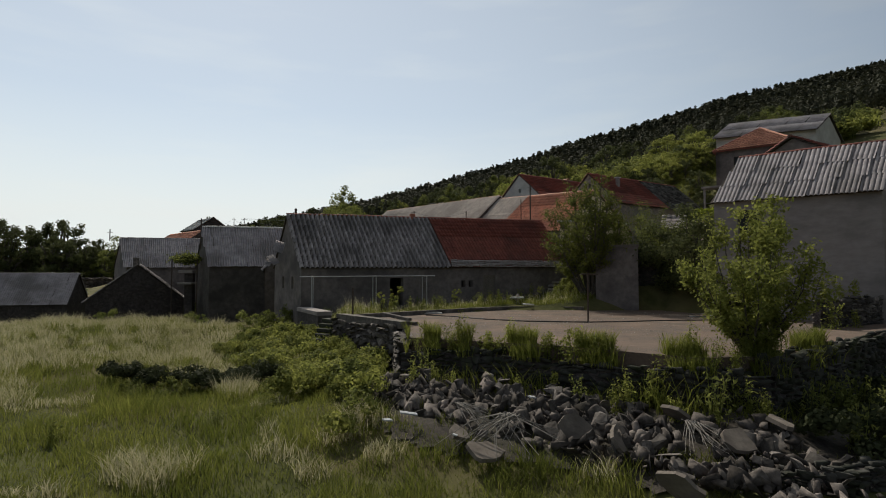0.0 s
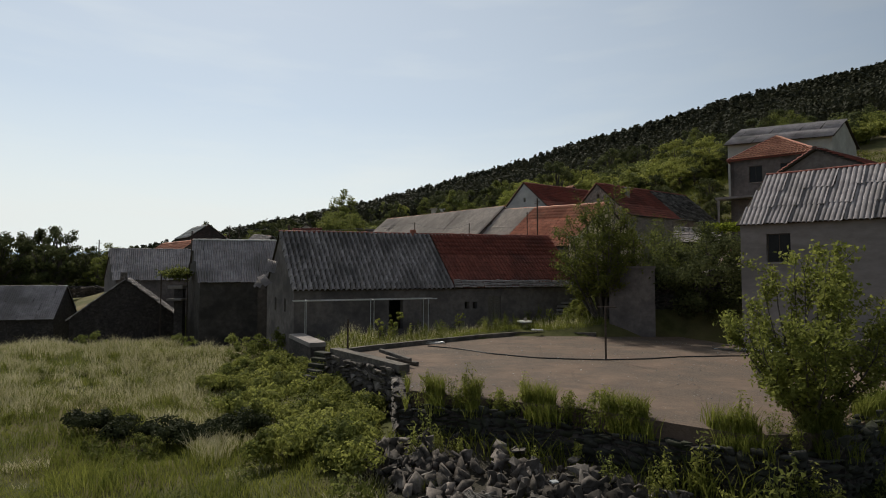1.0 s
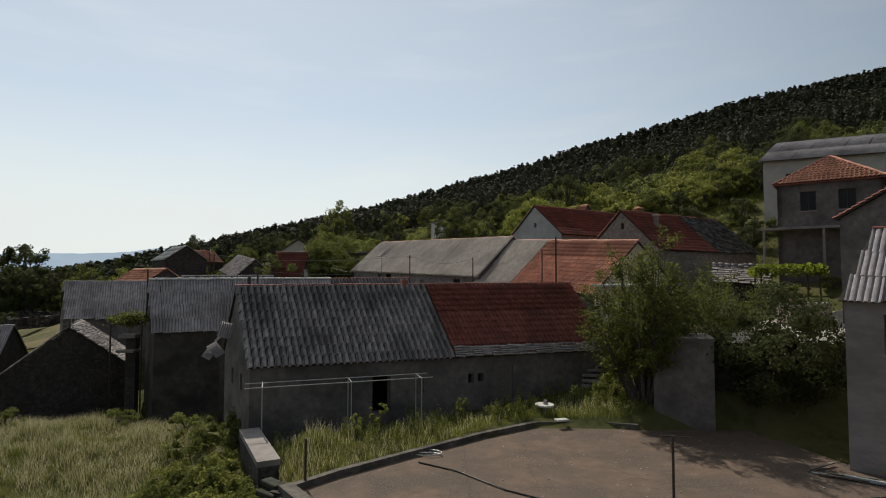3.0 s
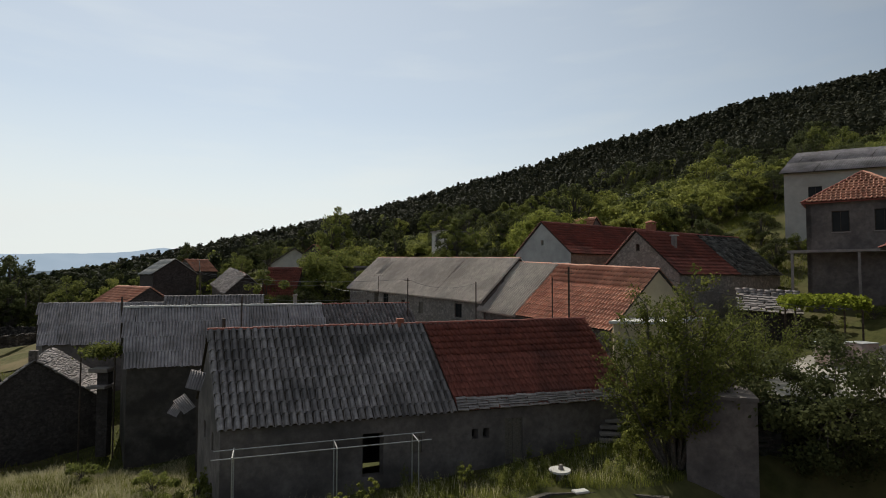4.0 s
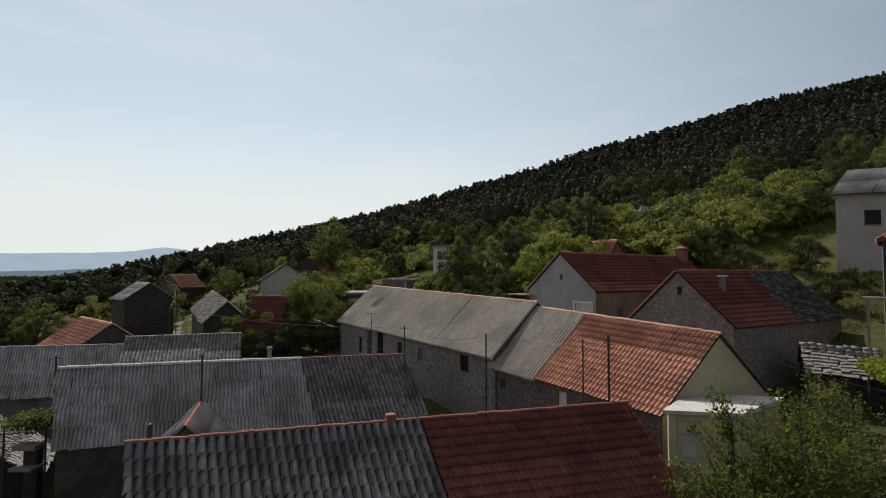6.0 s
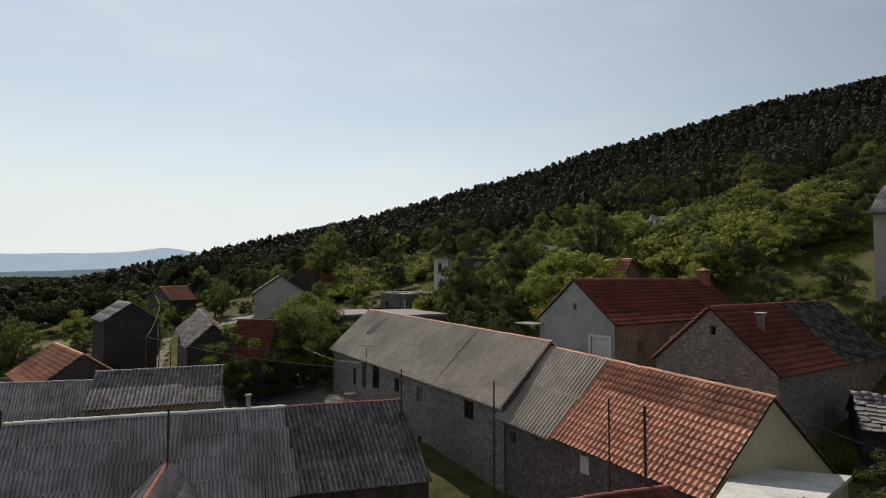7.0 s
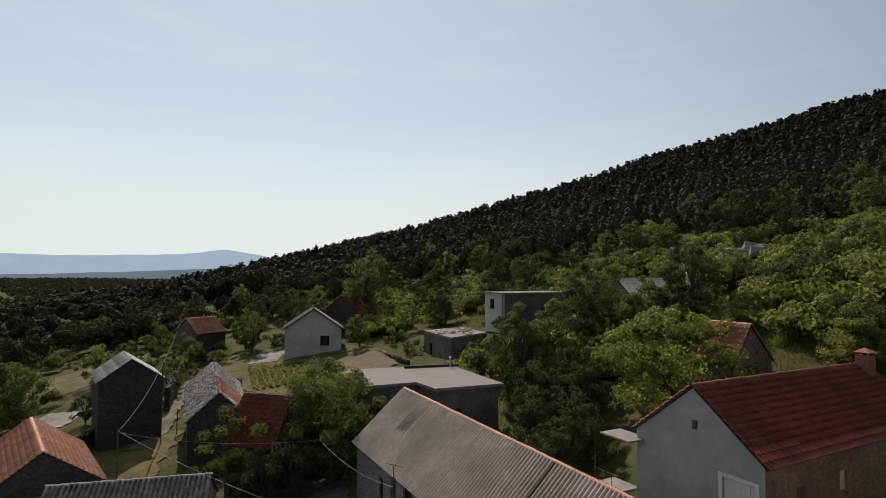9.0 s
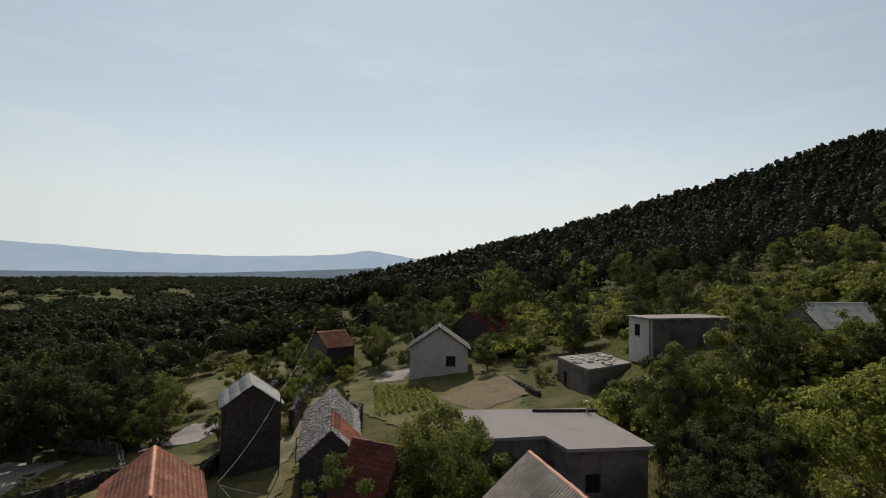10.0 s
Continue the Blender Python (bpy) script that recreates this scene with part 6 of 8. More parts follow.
rng = np.random.default_rng(7)
HOUSE_SPOTS = [(27, 109, 3), (24, 101.5, 3), (3, 106, 4), (8, 113, 3.5), (17, 112, 2.5), (19.5, 121, 3.5), (31, 118, 3.5), (33, 122, 3), (35, 127, 5), (52, 117, 4), (46, 106, 3), (-2, 45, 13), (-14, 59, 13), (-1, 72, 14), (10, 56, 9), (16, 74, 10), (22, 65, 10), (21, 31, 6), (-33, 63, 9), (-34, 69, 9), (-50, 65, 8), (-24, 72, 6), (-36, 78, 7), (-41, 97, 6), (-33, 131, 9), (-30, 147, 6), (-54, 133, 6), (-32, 92, 6), (-20, 84, 5), (18, 87, 4.5), (22, 130, 6.5), (33, 49, 6), (44, 77, 9), (-9, 94, 9), (3, 126, 8), (-8, 123, 9), (19, 118, 6), (16, 121, 5), (0, 115, 5), (-9, 112, 6), (28, 124, 4), (44, 86, 4), (35, 84, 4), (35, 60, 8), (-30, 118, 10), (-20, 120, 8), (-47, 112, 8), (-40, 90, 8), (-65, 88, 10), (-57, 104, 6), (-16, 77, 7), (24, 50, 6), (-55, 130, 5), (-14, 108, 6)]


def clear(x, y, r=0.0):
    return all((x - a) ** 2 + (y - b) ** 2 > (c + r) ** 2 for a, b, c in HOUSE_SPOTS)


count = 0
while count < 150:           # lower slope, gardens and hedges
    x, y = rng.uniform(-5, 85), rng.uniform(72, 185)
    if x < 20 and y < 92 or not clear(x, y) or (y < 96 and x < 30) or x > y * 0.72:
        continue
    h = 1 - max(0, (y - 120) / 90)
    p = (P_BUSH, P_BUSH2, P_LIGHT, P_ROUND, P_BUSH, P_DARK)[int(rng.integers(0, 6))]
    put(p, x, y, rng.uniform(0.7, 1.25), rng.uniform(0, 6.28), -0.2, squash=rng.uniform(0.8, 1.15))
    count += 1
count = 0
while count < 95:            # around the lane, cottage and the wood's edge
    x, y = rng.uniform(-130, 0), rng.uniform(82, 215)
    if not clear(x, y) or (y < 108 and x > -56) or (-96 < x < -64 and 116 < y < 168) or (-100 < x < -66 and 200 < y < 240) or (x > -64 and x < -36 and 100 < y < 140 and x > -58 - (y - 120) * 0.6):
        continue
    if y < 130 and -22 < x < 0:
        continue
    p = (P_DARK, P_ROUND, P_TALL, P_DARK, P_LIGHT, P_BUSH2)[int(rng.integers(0, 6))]
    put(p, x, y, rng.uniform(0.75, 1.2), rng.uniform(0, 6.28), -0.2, squash=rng.uniform(0.85, 1.15))
    count += 1
for x, y, s in ((-58, 84, 0.5), (-62, 99, 0.6), (-60, 98.5, 0.7), (-55, 97, 0.45), (-68, 99.5, 0.7), (-82, 88, 0.4), (-50, 101, 0.5), (-74, 103, 1.1), (-88, 94, 0.9), (-70, 82, 0.9), (-78, 84, 1.1), (-64, 76, 0.9), (-72, 74, 1.0), (-84, 78, 1.2), (-92, 84, 1.2), (-60, 70, 0.8), (-90, 68, 1.2), (-76, 64, 1.0), (-71, 105, 1.35), (-78, 108, 1.4), (-85, 106, 1.5), (-84, 101, 1.3), (-66, 104, 1.2), (-60.5, 102.5, 1.1), (-92, 110, 1.6), (-96, 104, 1.5), (-75, 108, 1.4), (-102, 100, 1.6), (-88, 90, 1.4)):
    put((P_DARK, P_ROUND, P_TALL)[int(rng.integers(0, 3))], x, y, s, rng.uniform(0, 6.28), -0.2)
for x, y, s in ((3.0, 78.5, 0.6), (5.2, 81.5, 0.65), (1.5, 84.0, 0.7), (4.5, 86.5, 0.65), (6.0, 92.0, 0.65), (7.5, 97.0, 0.6), (0.5, 80.0, 0.5)):
    put((P_DARK, P_BUSH2, P_DARK)[int(rng.integers(0, 3))], x, y, s, rng.uniform(0, 6.28), -0.2)
for x, y, sc in ((-18.6, 79.6, 0.6), (-16.6, 80.2, 0.65), (-20.2, 79.0, 0.45), (-13.6, 82.0, 0.6), (-23.5, 79.5, 0.45)):
    put(P_DARK, x, y, sc, rng.uniform(0, 6.28), -0.3)
for x, y, top in ((-75.5, 96, 13.0), (-72, 97, 11.5), (-69, 98, 10.8), (-66, 98, 9.5), (-62.5, 99, 8.0), (-80, 98, 13.5), (-78, 92, 10.5)):
    put((P_TALL, P_DARK)[int(x) % 2], x, y, (top - gz(x, y)) / (10.6 if int(x) % 2 == 0 else 8.6), x, -0.2)
# the tall tree on the skyline
put(P_ROUND, -27.9, 148.0, 1.75, 1.0, 0.0, squash=1.1)


def far_wood(name, label, xy, kinds, mat, seed, h_range, r_range, kind_shape, card_k, least=0.45, most=170):
    """A far wood in one mesh: each tree a crown of many small leaf faces and a short stem, coarser with distance."""
    rng = np.random.default_rng(seed)
    zs = ground_z(xy[:, 0], xy[:, 1])
    cs, ss, os_ = [], [], []
    for (x, y), z in zip(xy, zs):
        h, r = rng.uniform(*h_range), rng.uniform(*r_range)
        d = math.hypot(x, y - 25)
        s = max(least, d * card_k)
        n = int(np.clip(6.5 * h * r / (s * s), 16, most))
        p = rng.normal(0, 1, (n, 3))
        p *= (rng.random(n) ** 0.22 / np.linalg.norm(p, axis=1))[:, None]
        os_.append(p * np.array([1, 1, 1.0]))
        if kind_shape == "pine":
            k = 1.05 - 0.42 * (p[:, 2] * 0.5 + 0.5)
            p[:, :2] *= k[:, None]
        else:
            k = rng.integers(0, 7, n)
            lc = rng.normal(0, 1, (7, 3))
            lc *= 0.6 / np.linalg.norm(lc, axis=1)[:, None]
            lc[:, 2] = np.abs(lc[:, 2]) - 0.15
            os_[-1] = p + lc[k] * 0.6
            p = lc[k] + p * 0.46
        q = np.stack((x + p[:, 0] * r, y + p[:, 1] * r, z + h * 0.56 + p[:, 2] * h * 0.46), -1)
        cs.append(q)
        ss.append(np.full(n, s * 1.5))
    v, f = cards(rng, np.concatenate(cs), np.concatenate(ss), 1.0, 0.75, np.concatenate(os_), 0.3)
    ob = fast(name, v, f, mat)
    return tagged(ob, label, "wood", kind="stuff")


def scatter(rng, n, x0, x1, y0, y1, keep):
    out = []
    while len(out) < n:
        x, y = rng.uniform(x0, x1), rng.uniform(y0, y1)
        if keep(x, y):
            out.append((x, y))
    return np.array(out)


def on_hill(x, y):
    if x > 360 or y > 425 or x > 0.9 * y:
        return False
    # above a line that climbs to the right
    return y > 178 - 0.55 * max(x, 0) + (40 * noise.noise(Vector((x * 0.02, y * 0.02, 0)))) + (0 if x > -40 else (-40 - x) * 0.9) and (y > 60)


rng = np.random.default_rng(11)
hill_xy = scatter(rng, 8600, -280, 360, 60, 425, on_hill)
far_wood("pine_wood", "dense dark pine wood covering the hill", hill_xy, None, LEAF_PINE, 12, (4.0, 10.5), (1.3, 2.6), "pine", 0.0036, 0.45, 90)


ridge_xy = scatter(rng, 700, -420, -180, 300, 560, lambda x, y: y > 250 - (x + 60) * 0.7)
far_wood("ridge_wood", "dark wooded tail of the hill", ridge_xy, None, LEAF_PINE, 16, (5.0, 8.0), (3.0, 5.5), "pine", 0.004, 0.5, 90)


def on_plain(x, y):
    return (x < -58 - max(0, (150 - y)) * 0.1) and not (-98 < x < -64 and 114 < y < 168) and not (-104 < x < -66 and 198 < y < 242) and not (y < 112 and x > -84) and math.hypot(x, y) > 90 and (y > -0.6 * x - 40)


plain_xy = scatter(rng, 1600, -330, -58, 40, 420, on_plain)
far_wood("plain_wood", "dark green broadleaf wood on the plain", plain_xy, None, LEAF_PLAIN, 13, (5.0, 10.0), (2.4, 5.0), "round", 0.0036, 0.4, 260)
mid_xy = scatter(rng, 1100, -800, -240, 60, 420, lambda x, y: y > -0.6 * x - 60)
far_wood("plain_wood", "dark green wood farther out on the plain", mid_xy, None, LEAF_PLAIN, 15, (5.0, 9.0), (4.0, 8.0), "round", 0.0052)
far_xy = scatter(rng, 3000, -1500, 100, 380, 1900, lambda x, y: x < 60 - 0.12 * y and (x < -240 or y > 420))
far_wood("distant_wood", "distant wooded plain", far_xy, None, LEAF_PLAIN, 14, (6, 10), (7.0, 14.0), "round", 0.006)

# bushes round the cistern block, the yard and above the stone house
for x, y, z, sc in ((9.6, 41.6, 0.7, 0.5), (10.4, 43.4, 1.0, 0.5), (14.8, 46.2, 3.0, 0.35), (22.8, 39.4, 2.6, 0.5)):
    put((P_BUSH2, P_BUSH)[int(rng.integers(0, 2))], x, y, sc, rng.uniform(0, 6.28), z=z)
for k in range(30):
    x = 25 + k * 1.0 + rng.normal(0, 0.6)
    y = 85.5 + (x - 26) * 0.25 + rng.normal(0, 1.0)
    put((P_DARK, P_ROUND, P_BUSH2, P_LIGHT)[int(rng.integers(0, 4))], x, y, rng.uniform(0.4, 0.75), rng.uniform(0, 6.28), -0.2)
for x, y in ((29.5, 73.5), (31.0, 76.0), (33.5, 73.0), (28.0, 77.5), (35.5, 76.5), (37.0, 72.0), (33.0, 69.8), (39.0, 70.0), (30.5, 79.0), (26.0, 79.5), (38.5, 82.0), (35.0, 78.5)):
    put((P_BUSH, P_BUSH2, P_DARK)[int(rng.integers(0, 3))], x, y, rng.uniform(0.4, 0.65), rng.uniform(0, 6.28), -0.2)
for x, y, sc in ((20, 52, 0.5), (22, 54, 0.4), (28.5, 55.5, 0.5), (19, 50, 0.5), (18, 53.5, 0.5), (21, 57, 0.5), (31, 54.5, 0.5), (27, 53.5, 0.45)):
    put((P_BUSH2, P_DARK)[int(rng.integers(0, 2))], x, y, sc, rng.uniform(0, 6.28), -0.2, squash=0.8)
for x, y in ((-47.5, 115.5), (-50, 121.5), (-45, 109), (-51.5, 117), (-52, 127)):
    put(P_BUSH2, x, y, 0.9, rng.uniform(0, 6.28), 0.6, squash=1.3)
for x, y, sc in ((2.0, 86.0, 0.7), (3.5, 89.0, 0.75), (5.5, 84.0, 0.65), (1.2, 83.0, 0.6), (6.5, 88.0, 0.7), (4.0, 80.6, 0.6), (7.2, 82.0, 0.6), (2.5, 92.0, 0.7), (0.6, 87.6, 0.5), (7.0, 91.5, 0.7)):
    put((P_DARK, P_BUSH2)[int(rng.integers(0, 2))], x, y, sc, rng.uniform(0, 6.28), -0.2)
for x, y, sc in ((-42, 103, 0.6), (-44.5, 109, 0.7), (-47, 127, 1.0), (-44, 133, 1.0), (-41, 137, 0.9), (-37, 141, 0.9), (-50, 133, 1.1), (-54, 137, 1.0), (-26, 136, 0.9), (-23.5, 141, 1.0), (-40.5, 114, 0.5), (-52, 126, 0.9), (-24, 130, 0.8), (-18, 131, 0.9), (-14, 124, 0.8), (-47, 137, 1.1), (-62, 134, 1.1), (-64, 140, 1.2)):
    put((P_BUSH, P_BUSH2, P_ROUND)[int(rng.integers(0, 3))], x, y, sc * 0.9, rng.uniform(0, 6.28), -0.2)

# ---------------------------------------------------------------- scrub, grass and weeds
def on_scrub(x, y):
    return not on_hill(x, y + 14) and x < y * 0.78 and clear(x, y, 0.5) and not (y < 94 and x < 24) and not (x < -6 and y < 135) and not (28 < x < 52 and 79 < y < 93) and gz(x, y) > 6 and noise.noise(Vector((x * 0.11, y * 0.11, 5))) < 0.22


rng = np.random.default_rng(31)
far_wood("scrub", "bright green scrub covering the lower slope", scatter(rng, 980, -40, 110, 88, 240, on_scrub), None, LEAF_LIGHT, 32, (2.0, 4.2), (1.4, 2.6), "round", 0.0026, 0.3, 260)
far_wood("scrub", "mixed green scrub covering the lower slope", scatter(rng, 360, -40, 110, 88, 240, on_scrub), None, LEAF_MID, 33, (2.0, 4.6), (1.4, 2.6), "round", 0.0026, 0.3, 260)
far_wood("scrub", "dark bushes among the slope's scrub", scatter(rng, 110, -40, 110, 88, 240, on_scrub), None, LEAF_DARK, 34, (2.5, 6.0), (1.4, 2.6), "round", 0.0026, 0.3, 260)
far_wood("scrub", "green bushes at the lane's edge", scatter(rng, 130, -100, -40, 100, 200, lambda x, y: clear(x, y, 1) and not (-96 < x < -62 and 114 < y < 168) and not (-62 < x < -34)), None, LEAF_MID, 35, (2.0, 4.0), (1.4, 2.6), "round", 0.0026, 0.3, 260)


def blades(rng, xy, zs, height, width, bend):
    """Grass: each blade a bent strip of three faces."""
    n = len(xy)
    h = height * rng.uniform(0.55, 1.3, n)
    a = rng.uniform(0, 6.283, n)
    lean = bend * rng.uniform(0.2, 1.2, n) * h
    la = rng.uniform(0, 6.283, n)
    sx, sy = np.cos(a) * width / 2, np.sin(a) * width / 2
    lx, ly = np.cos(la) * lean, np.sin(la) * lean
    v = np.empty((n, 6, 3))
    for k, (t, wk) in enumerate(((0.0, 1.0), (0.55, 0.8), (1.0, 0.12))):
        px, py = xy[:, 0] + lx * t * t, xy[:, 1] + ly * t * t
        pz = zs + h * t * (1 - 0.15 * t * bend)
        v[:, k * 2] = np.stack((px - sx * wk, py - sy * wk, pz), -1)
        v[:, k * 2 + 1] = np.stack((px + sx * wk, py + sy * wk, pz), -1)
    b = np.arange(n)[:, None] * 6
    f = np.concatenate((b + np.array([[0, 1, 3, 2]]), b + np.array([[2, 3, 5, 4]])), axis=0)
    return v.reshape(-1, 3), f


def meadow(name, label, n, region, height, width, bend, mat, seed, mask=None):
    rng = np.random.default_rng(seed)
    x0, x1, y0, y1 = region
    x, y = rng.uniform(x0, x1, n * 2), y0 + (y1 - y0) * rng.random(n * 2) ** 1.25
    ok = ~inside(TERRACE_EDGE, x, y) & mask(x, y)
    x, y = x[ok][:n], y[ok][:n]
    z = surf(x, y)
    hv = np.array([0.75 + 0.75 * noise.noise(Vector((a * 0.4, b * 0.4, 2))) + 0.6 * noise.noise(Vector((a * 1.1, b * 1.1, 5))) for a, b in zip(x, y)])
    v, f = blades(rng, np.stack((x, y), -1), z - 0.05, height * np.clip(hv, 0.35, 1.6), width, bend)
    ob = fast(name, v, f, mat)
    return tagged(ob, label, "grass", kind="stuff")


def field_mask(x, y):
    rub = np.interp(x, [-3.2, -1.5, 0, 3, 12], [22, 16.6, 15.0, 13.6, 12.6])
    m = (x < 4.5 - np.maximum(0, y - 26) * 0.55) & ~((x > -2.6) & (y > rub)) & (y < 56)
    m &= ~((x > -10.5 - (y - 38) * 0.5) & (y > 33))
    return m


def dry_patches(x, y):
    k = np.array([noise.noise(Vector((a * 0.16, b * 0.2, 7))) + 0.7 * noise.noise(Vector((a * 0.7, b * 0.8, 3))) for a, b in zip(x, y)])
    return field_mask(x, y) & (k + (y - 28) * 0.024 > 0.03) & (y > 12)


meadow("meadow_grass", "tall green meadow grass below the terrace", 260000, (-44, 14, 5, 50), 0.5, 0.022, 0.6, GRASS, 41, field_mask)
meadow("dry_grass", "pale dry seeding grass patches in the meadow", 110000, (-44, 4, 12, 52), 0.72, 0.02, 0.6, DRY_GRASS, 42, dry_patches)
meadow("verge_grass", "rough grass along the barn and terrace kerb", 42000, (-9, 13, 29, 46), 0.42, 0.02, 0.5, GRASS, 43,
       lambda x, y: (y > np.interp(x, [-9, -5.4, -1.3, 1.8, 4.6, 10.2, 13], [35, 30.6, 34.5, 37.2, 39.1, 38.6, 39.5])) & (y < np.interp(x, [-10, 10], [37.9, 44.3])) & (x < 10.5))
meadow("verge_grass", "tall pale weeds along the barn strip", 7000, (-9, 13, 29, 46), 0.7, 0.014, 0.4, DRY_GRASS, 44,
       lambda x, y: (y > np.interp(x, [-9, -5.4, -1.3, 1.8, 4.6, 10.2, 13], [35.5, 31.0, 34.9, 37.6, 39.5, 39.0, 39.5])) & (y < np.interp(x, [-10, 10], [37.4, 44.0])) & (x < 10.5))
meadow("edge_weeds", "weeds growing along the broken terrace edge", 12000, (-2, 26, 9, 26), 0.75, 0.04, 0.6, GRASS, 45,
       lambda x, y: (np.abs(y - np.interp(x, [-2, 1.5, 4, 7.4, 10, 14, 19, 26], [21.4, 20.0, 18.8, 16.1, 16.4, 19.6, 23.8, 28.6]) + 0.7) < 0.75))
meadow("yard_grass", "patchy grass behind the sheds", 22000, (-60, -10, 46, 76), 0.4, 0.06, 0.5, GRASS, 46, lambda x, y: np.array([clear(a, b, -4.5) for a, b in zip(x, y)]))


meadow("slope_grass", "sunny dry grass strip on the slope", 14000, (26, 56, 78, 92), 0.6, 0.04, 0.5, GRASS, 47, lambda x, y: np.abs(y - 82 - (x - 26) * 0.25) < 1.6)
meadow("slope_grass", "rough green grass between the slope's bushes", 45000, (-6, 90, 90, 150), 0.8, 0.07, 0.6, GRASS, 49, lambda x, y: np.array([clear(a, b, -1.5) for a, b in zip(x, y)]) & (x < y * 0.75))
meadow("slope_grass", "sunny grass beside the stone house", 30000, (20, 62, 62, 92), 0.5, 0.05, 0.6, GRASS, 56, lambda x, y: np.array([clear(a, b, -2.0) for a, b in zip(x, y)]))
meadow("lawn_grass", "short dry grass tufts beside the lane", 22000, (-48, -24, 80, 132), 0.22, 0.05, 0.6, GRASS, 50, lambda x, y: np.array([not (abs(a + 38 + (b - 92) * 0.4) < 2.0) for a, b in zip(x, y)]))

meadow("rubble_grass", "sparse grass tufts among the rubble", 16000, (-2.5, 14, 10, 21), 0.38, 0.02, 0.6, GRASS, 48, lambda x, y: np.array([noise.noise(Vector((a * 0.8, b * 0.8, 11))) > 0.08 for a, b in zip(x, y)]))


def weed(x, y, z, h, mat, seed, name="weed", label="tall leafy weed on the terrace edge", spread=0.16, leaves=170, leaf=0.16):
    r = np.random.default_rng(seed)
    t = thing(name, Matrix.Translation((x, y, z)), label, "weed", "tall weeds")
    stems = bmesh.new()
    pts = []
    for k in range(5):
        a = r.uniform(0, 6.28)
        o = Vector((math.cos(a) * spread * r.random(), math.sin(a) * spread * r.random(), -0.1))
        hh = h * r.uniform(0.6, 1.05)
        tip = o + Vector((r.normal(0, 0.09) * h, r.normal(0, 0.09) * h, hh))
        tube(stems, [o, o.lerp(tip, 0.5), tip], [0.018, 0.012, 0.004], 4)
        for j in range(leaves // 5):
            f = r.random() ** 0.8
            p = o.lerp(tip, f)
            w = (1 - f * 0.7) * 0.2
            pts.append((p.x + r.normal(0, w), p.y + r.normal(0, w), p.z + r.normal(0, 0.03)))
    part("stem", stems, mat, t)
    v, f = cards(r, np.array(pts), leaf, 0.5, 0.4)
    fast("foliage", v, f, mat, t)
    return t


def wall_foot(x, y):
    return bool(field_mask(np.array([x]), np.array([y]))[0]) and abs(x + 6.0 + (y - 27) * 0.55 + 1.2 * math.sin(y)) < 2.8


growth_rng = np.random.default_rng(52)
far_wood("leafy_growth", "bright leafy growth at the foot of the terrace wall", scatter(growth_rng, 330, -16, -2, 15, 37, wall_foot), None, LEAF_LIGHT, 58, (0.5, 1.3), (0.35, 0.7), "round", 0.0, 0.075, 260)
far_wood("leafy_growth", "dull green weeds among the leafy growth", scatter(growth_rng, 150, -16, -2, 15, 37, wall_foot), None, LEAF_MID, 59, (0.5, 1.4), (0.3, 0.6), "round", 0.0, 0.075, 240)
far_wood("brambles", "dark bramble patches in the meadow", scatter(growth_rng, 56, -16, -6, 21, 27, lambda x, y: min(math.hypot((x + 10.2) / 2.2, (y - 23.3) / 0.9), math.hypot((x + 13.6) / 1.3, (y - 24.2) / 0.8), math.hypot((x + 7.8) / 1.0, (y - 24.3) / 0.8)) < 1), None, LEAF_PLAIN, 60, (0.6, 1.1), (0.35, 0.6), "round", 0.0, 0.07, 260)
bramble_xy = scatter(np.random.default_rng(53), 130, 9.5, 27, 9, 26, lambda x, y: 12.0 + (x - 9.5) * 0.35 < y < float(np.interp(x, [9, 14, 19, 26], [15.6, 19.0, 23.2, 27.8])))
far_wood("brambles", "dark brambles in the shade of the terrace wall", bramble_xy, None, LEAF_PLAIN, 54, (0.6, 1.3), (0.5, 0.9), "round", 0.0, 0.085, 420)
wr = np.random.default_rng(51)
protos = [weed(6.1, 16.4, gz(6.1, 16.4), 1.9, LEAF_LIGHT, 61), weed(4.2, 18.4, -0.4, 1.2, LEAF_LIGHT, 62), weed(7.2, 14.9, gz(7.2, 14.9), 1.6, LEAF_MID, 63, label="tall dark weed on the rubble")]
EDGE_X, EDGE_Y = [-2, 1.5, 4, 7.4, 10, 14], [21.6, 20.2, 19.0, 16.3, 16.6, 20.0]
for k in range(62):
    x = wr.uniform(-1.2, 10.5)
    edge = float(np.interp(x, EDGE_X, EDGE_Y))
    on_top = wr.random() < 0.6
    y = edge + wr.uniform(-0.35, 0.45) if on_top else edge - 0.6 - abs(wr.normal(0.3, 1.0))
    z = (-0.12 if y > edge else -0.45) if on_top else gz(x, y)
    copy_thing(protos[int(wr.integers(0, 3))], Matrix.LocRotScale(Vector((x, y, z)), Euler((0, 0, wr.uniform(0, 6.28))), Vector((1, 1, 1)) * wr.uniform(0.35, 0.8)))
er = np.random.default_rng(55)
ex = er.uniform(-1.4, 13.5, 12000)
keep = np.array([noise.noise(Vector((a * 0.9, 0, 6))) > 0.08 for a in ex])
ex = ex[keep]
eo = er.normal(0.05, 0.3, len(ex))
ey = np.interp(ex, EDGE_X, EDGE_Y) + eo
v, f = blades(er, np.column_stack((ex, ey)), np.where(eo > 0, -0.03, -0.5 + 0.0 * eo), 0.62, 0.022, 0.5)
tagged(fast("edge_grass", v, f, GRASS), "tufts of grass along the broken terrace edge", "grass", kind="stuff")
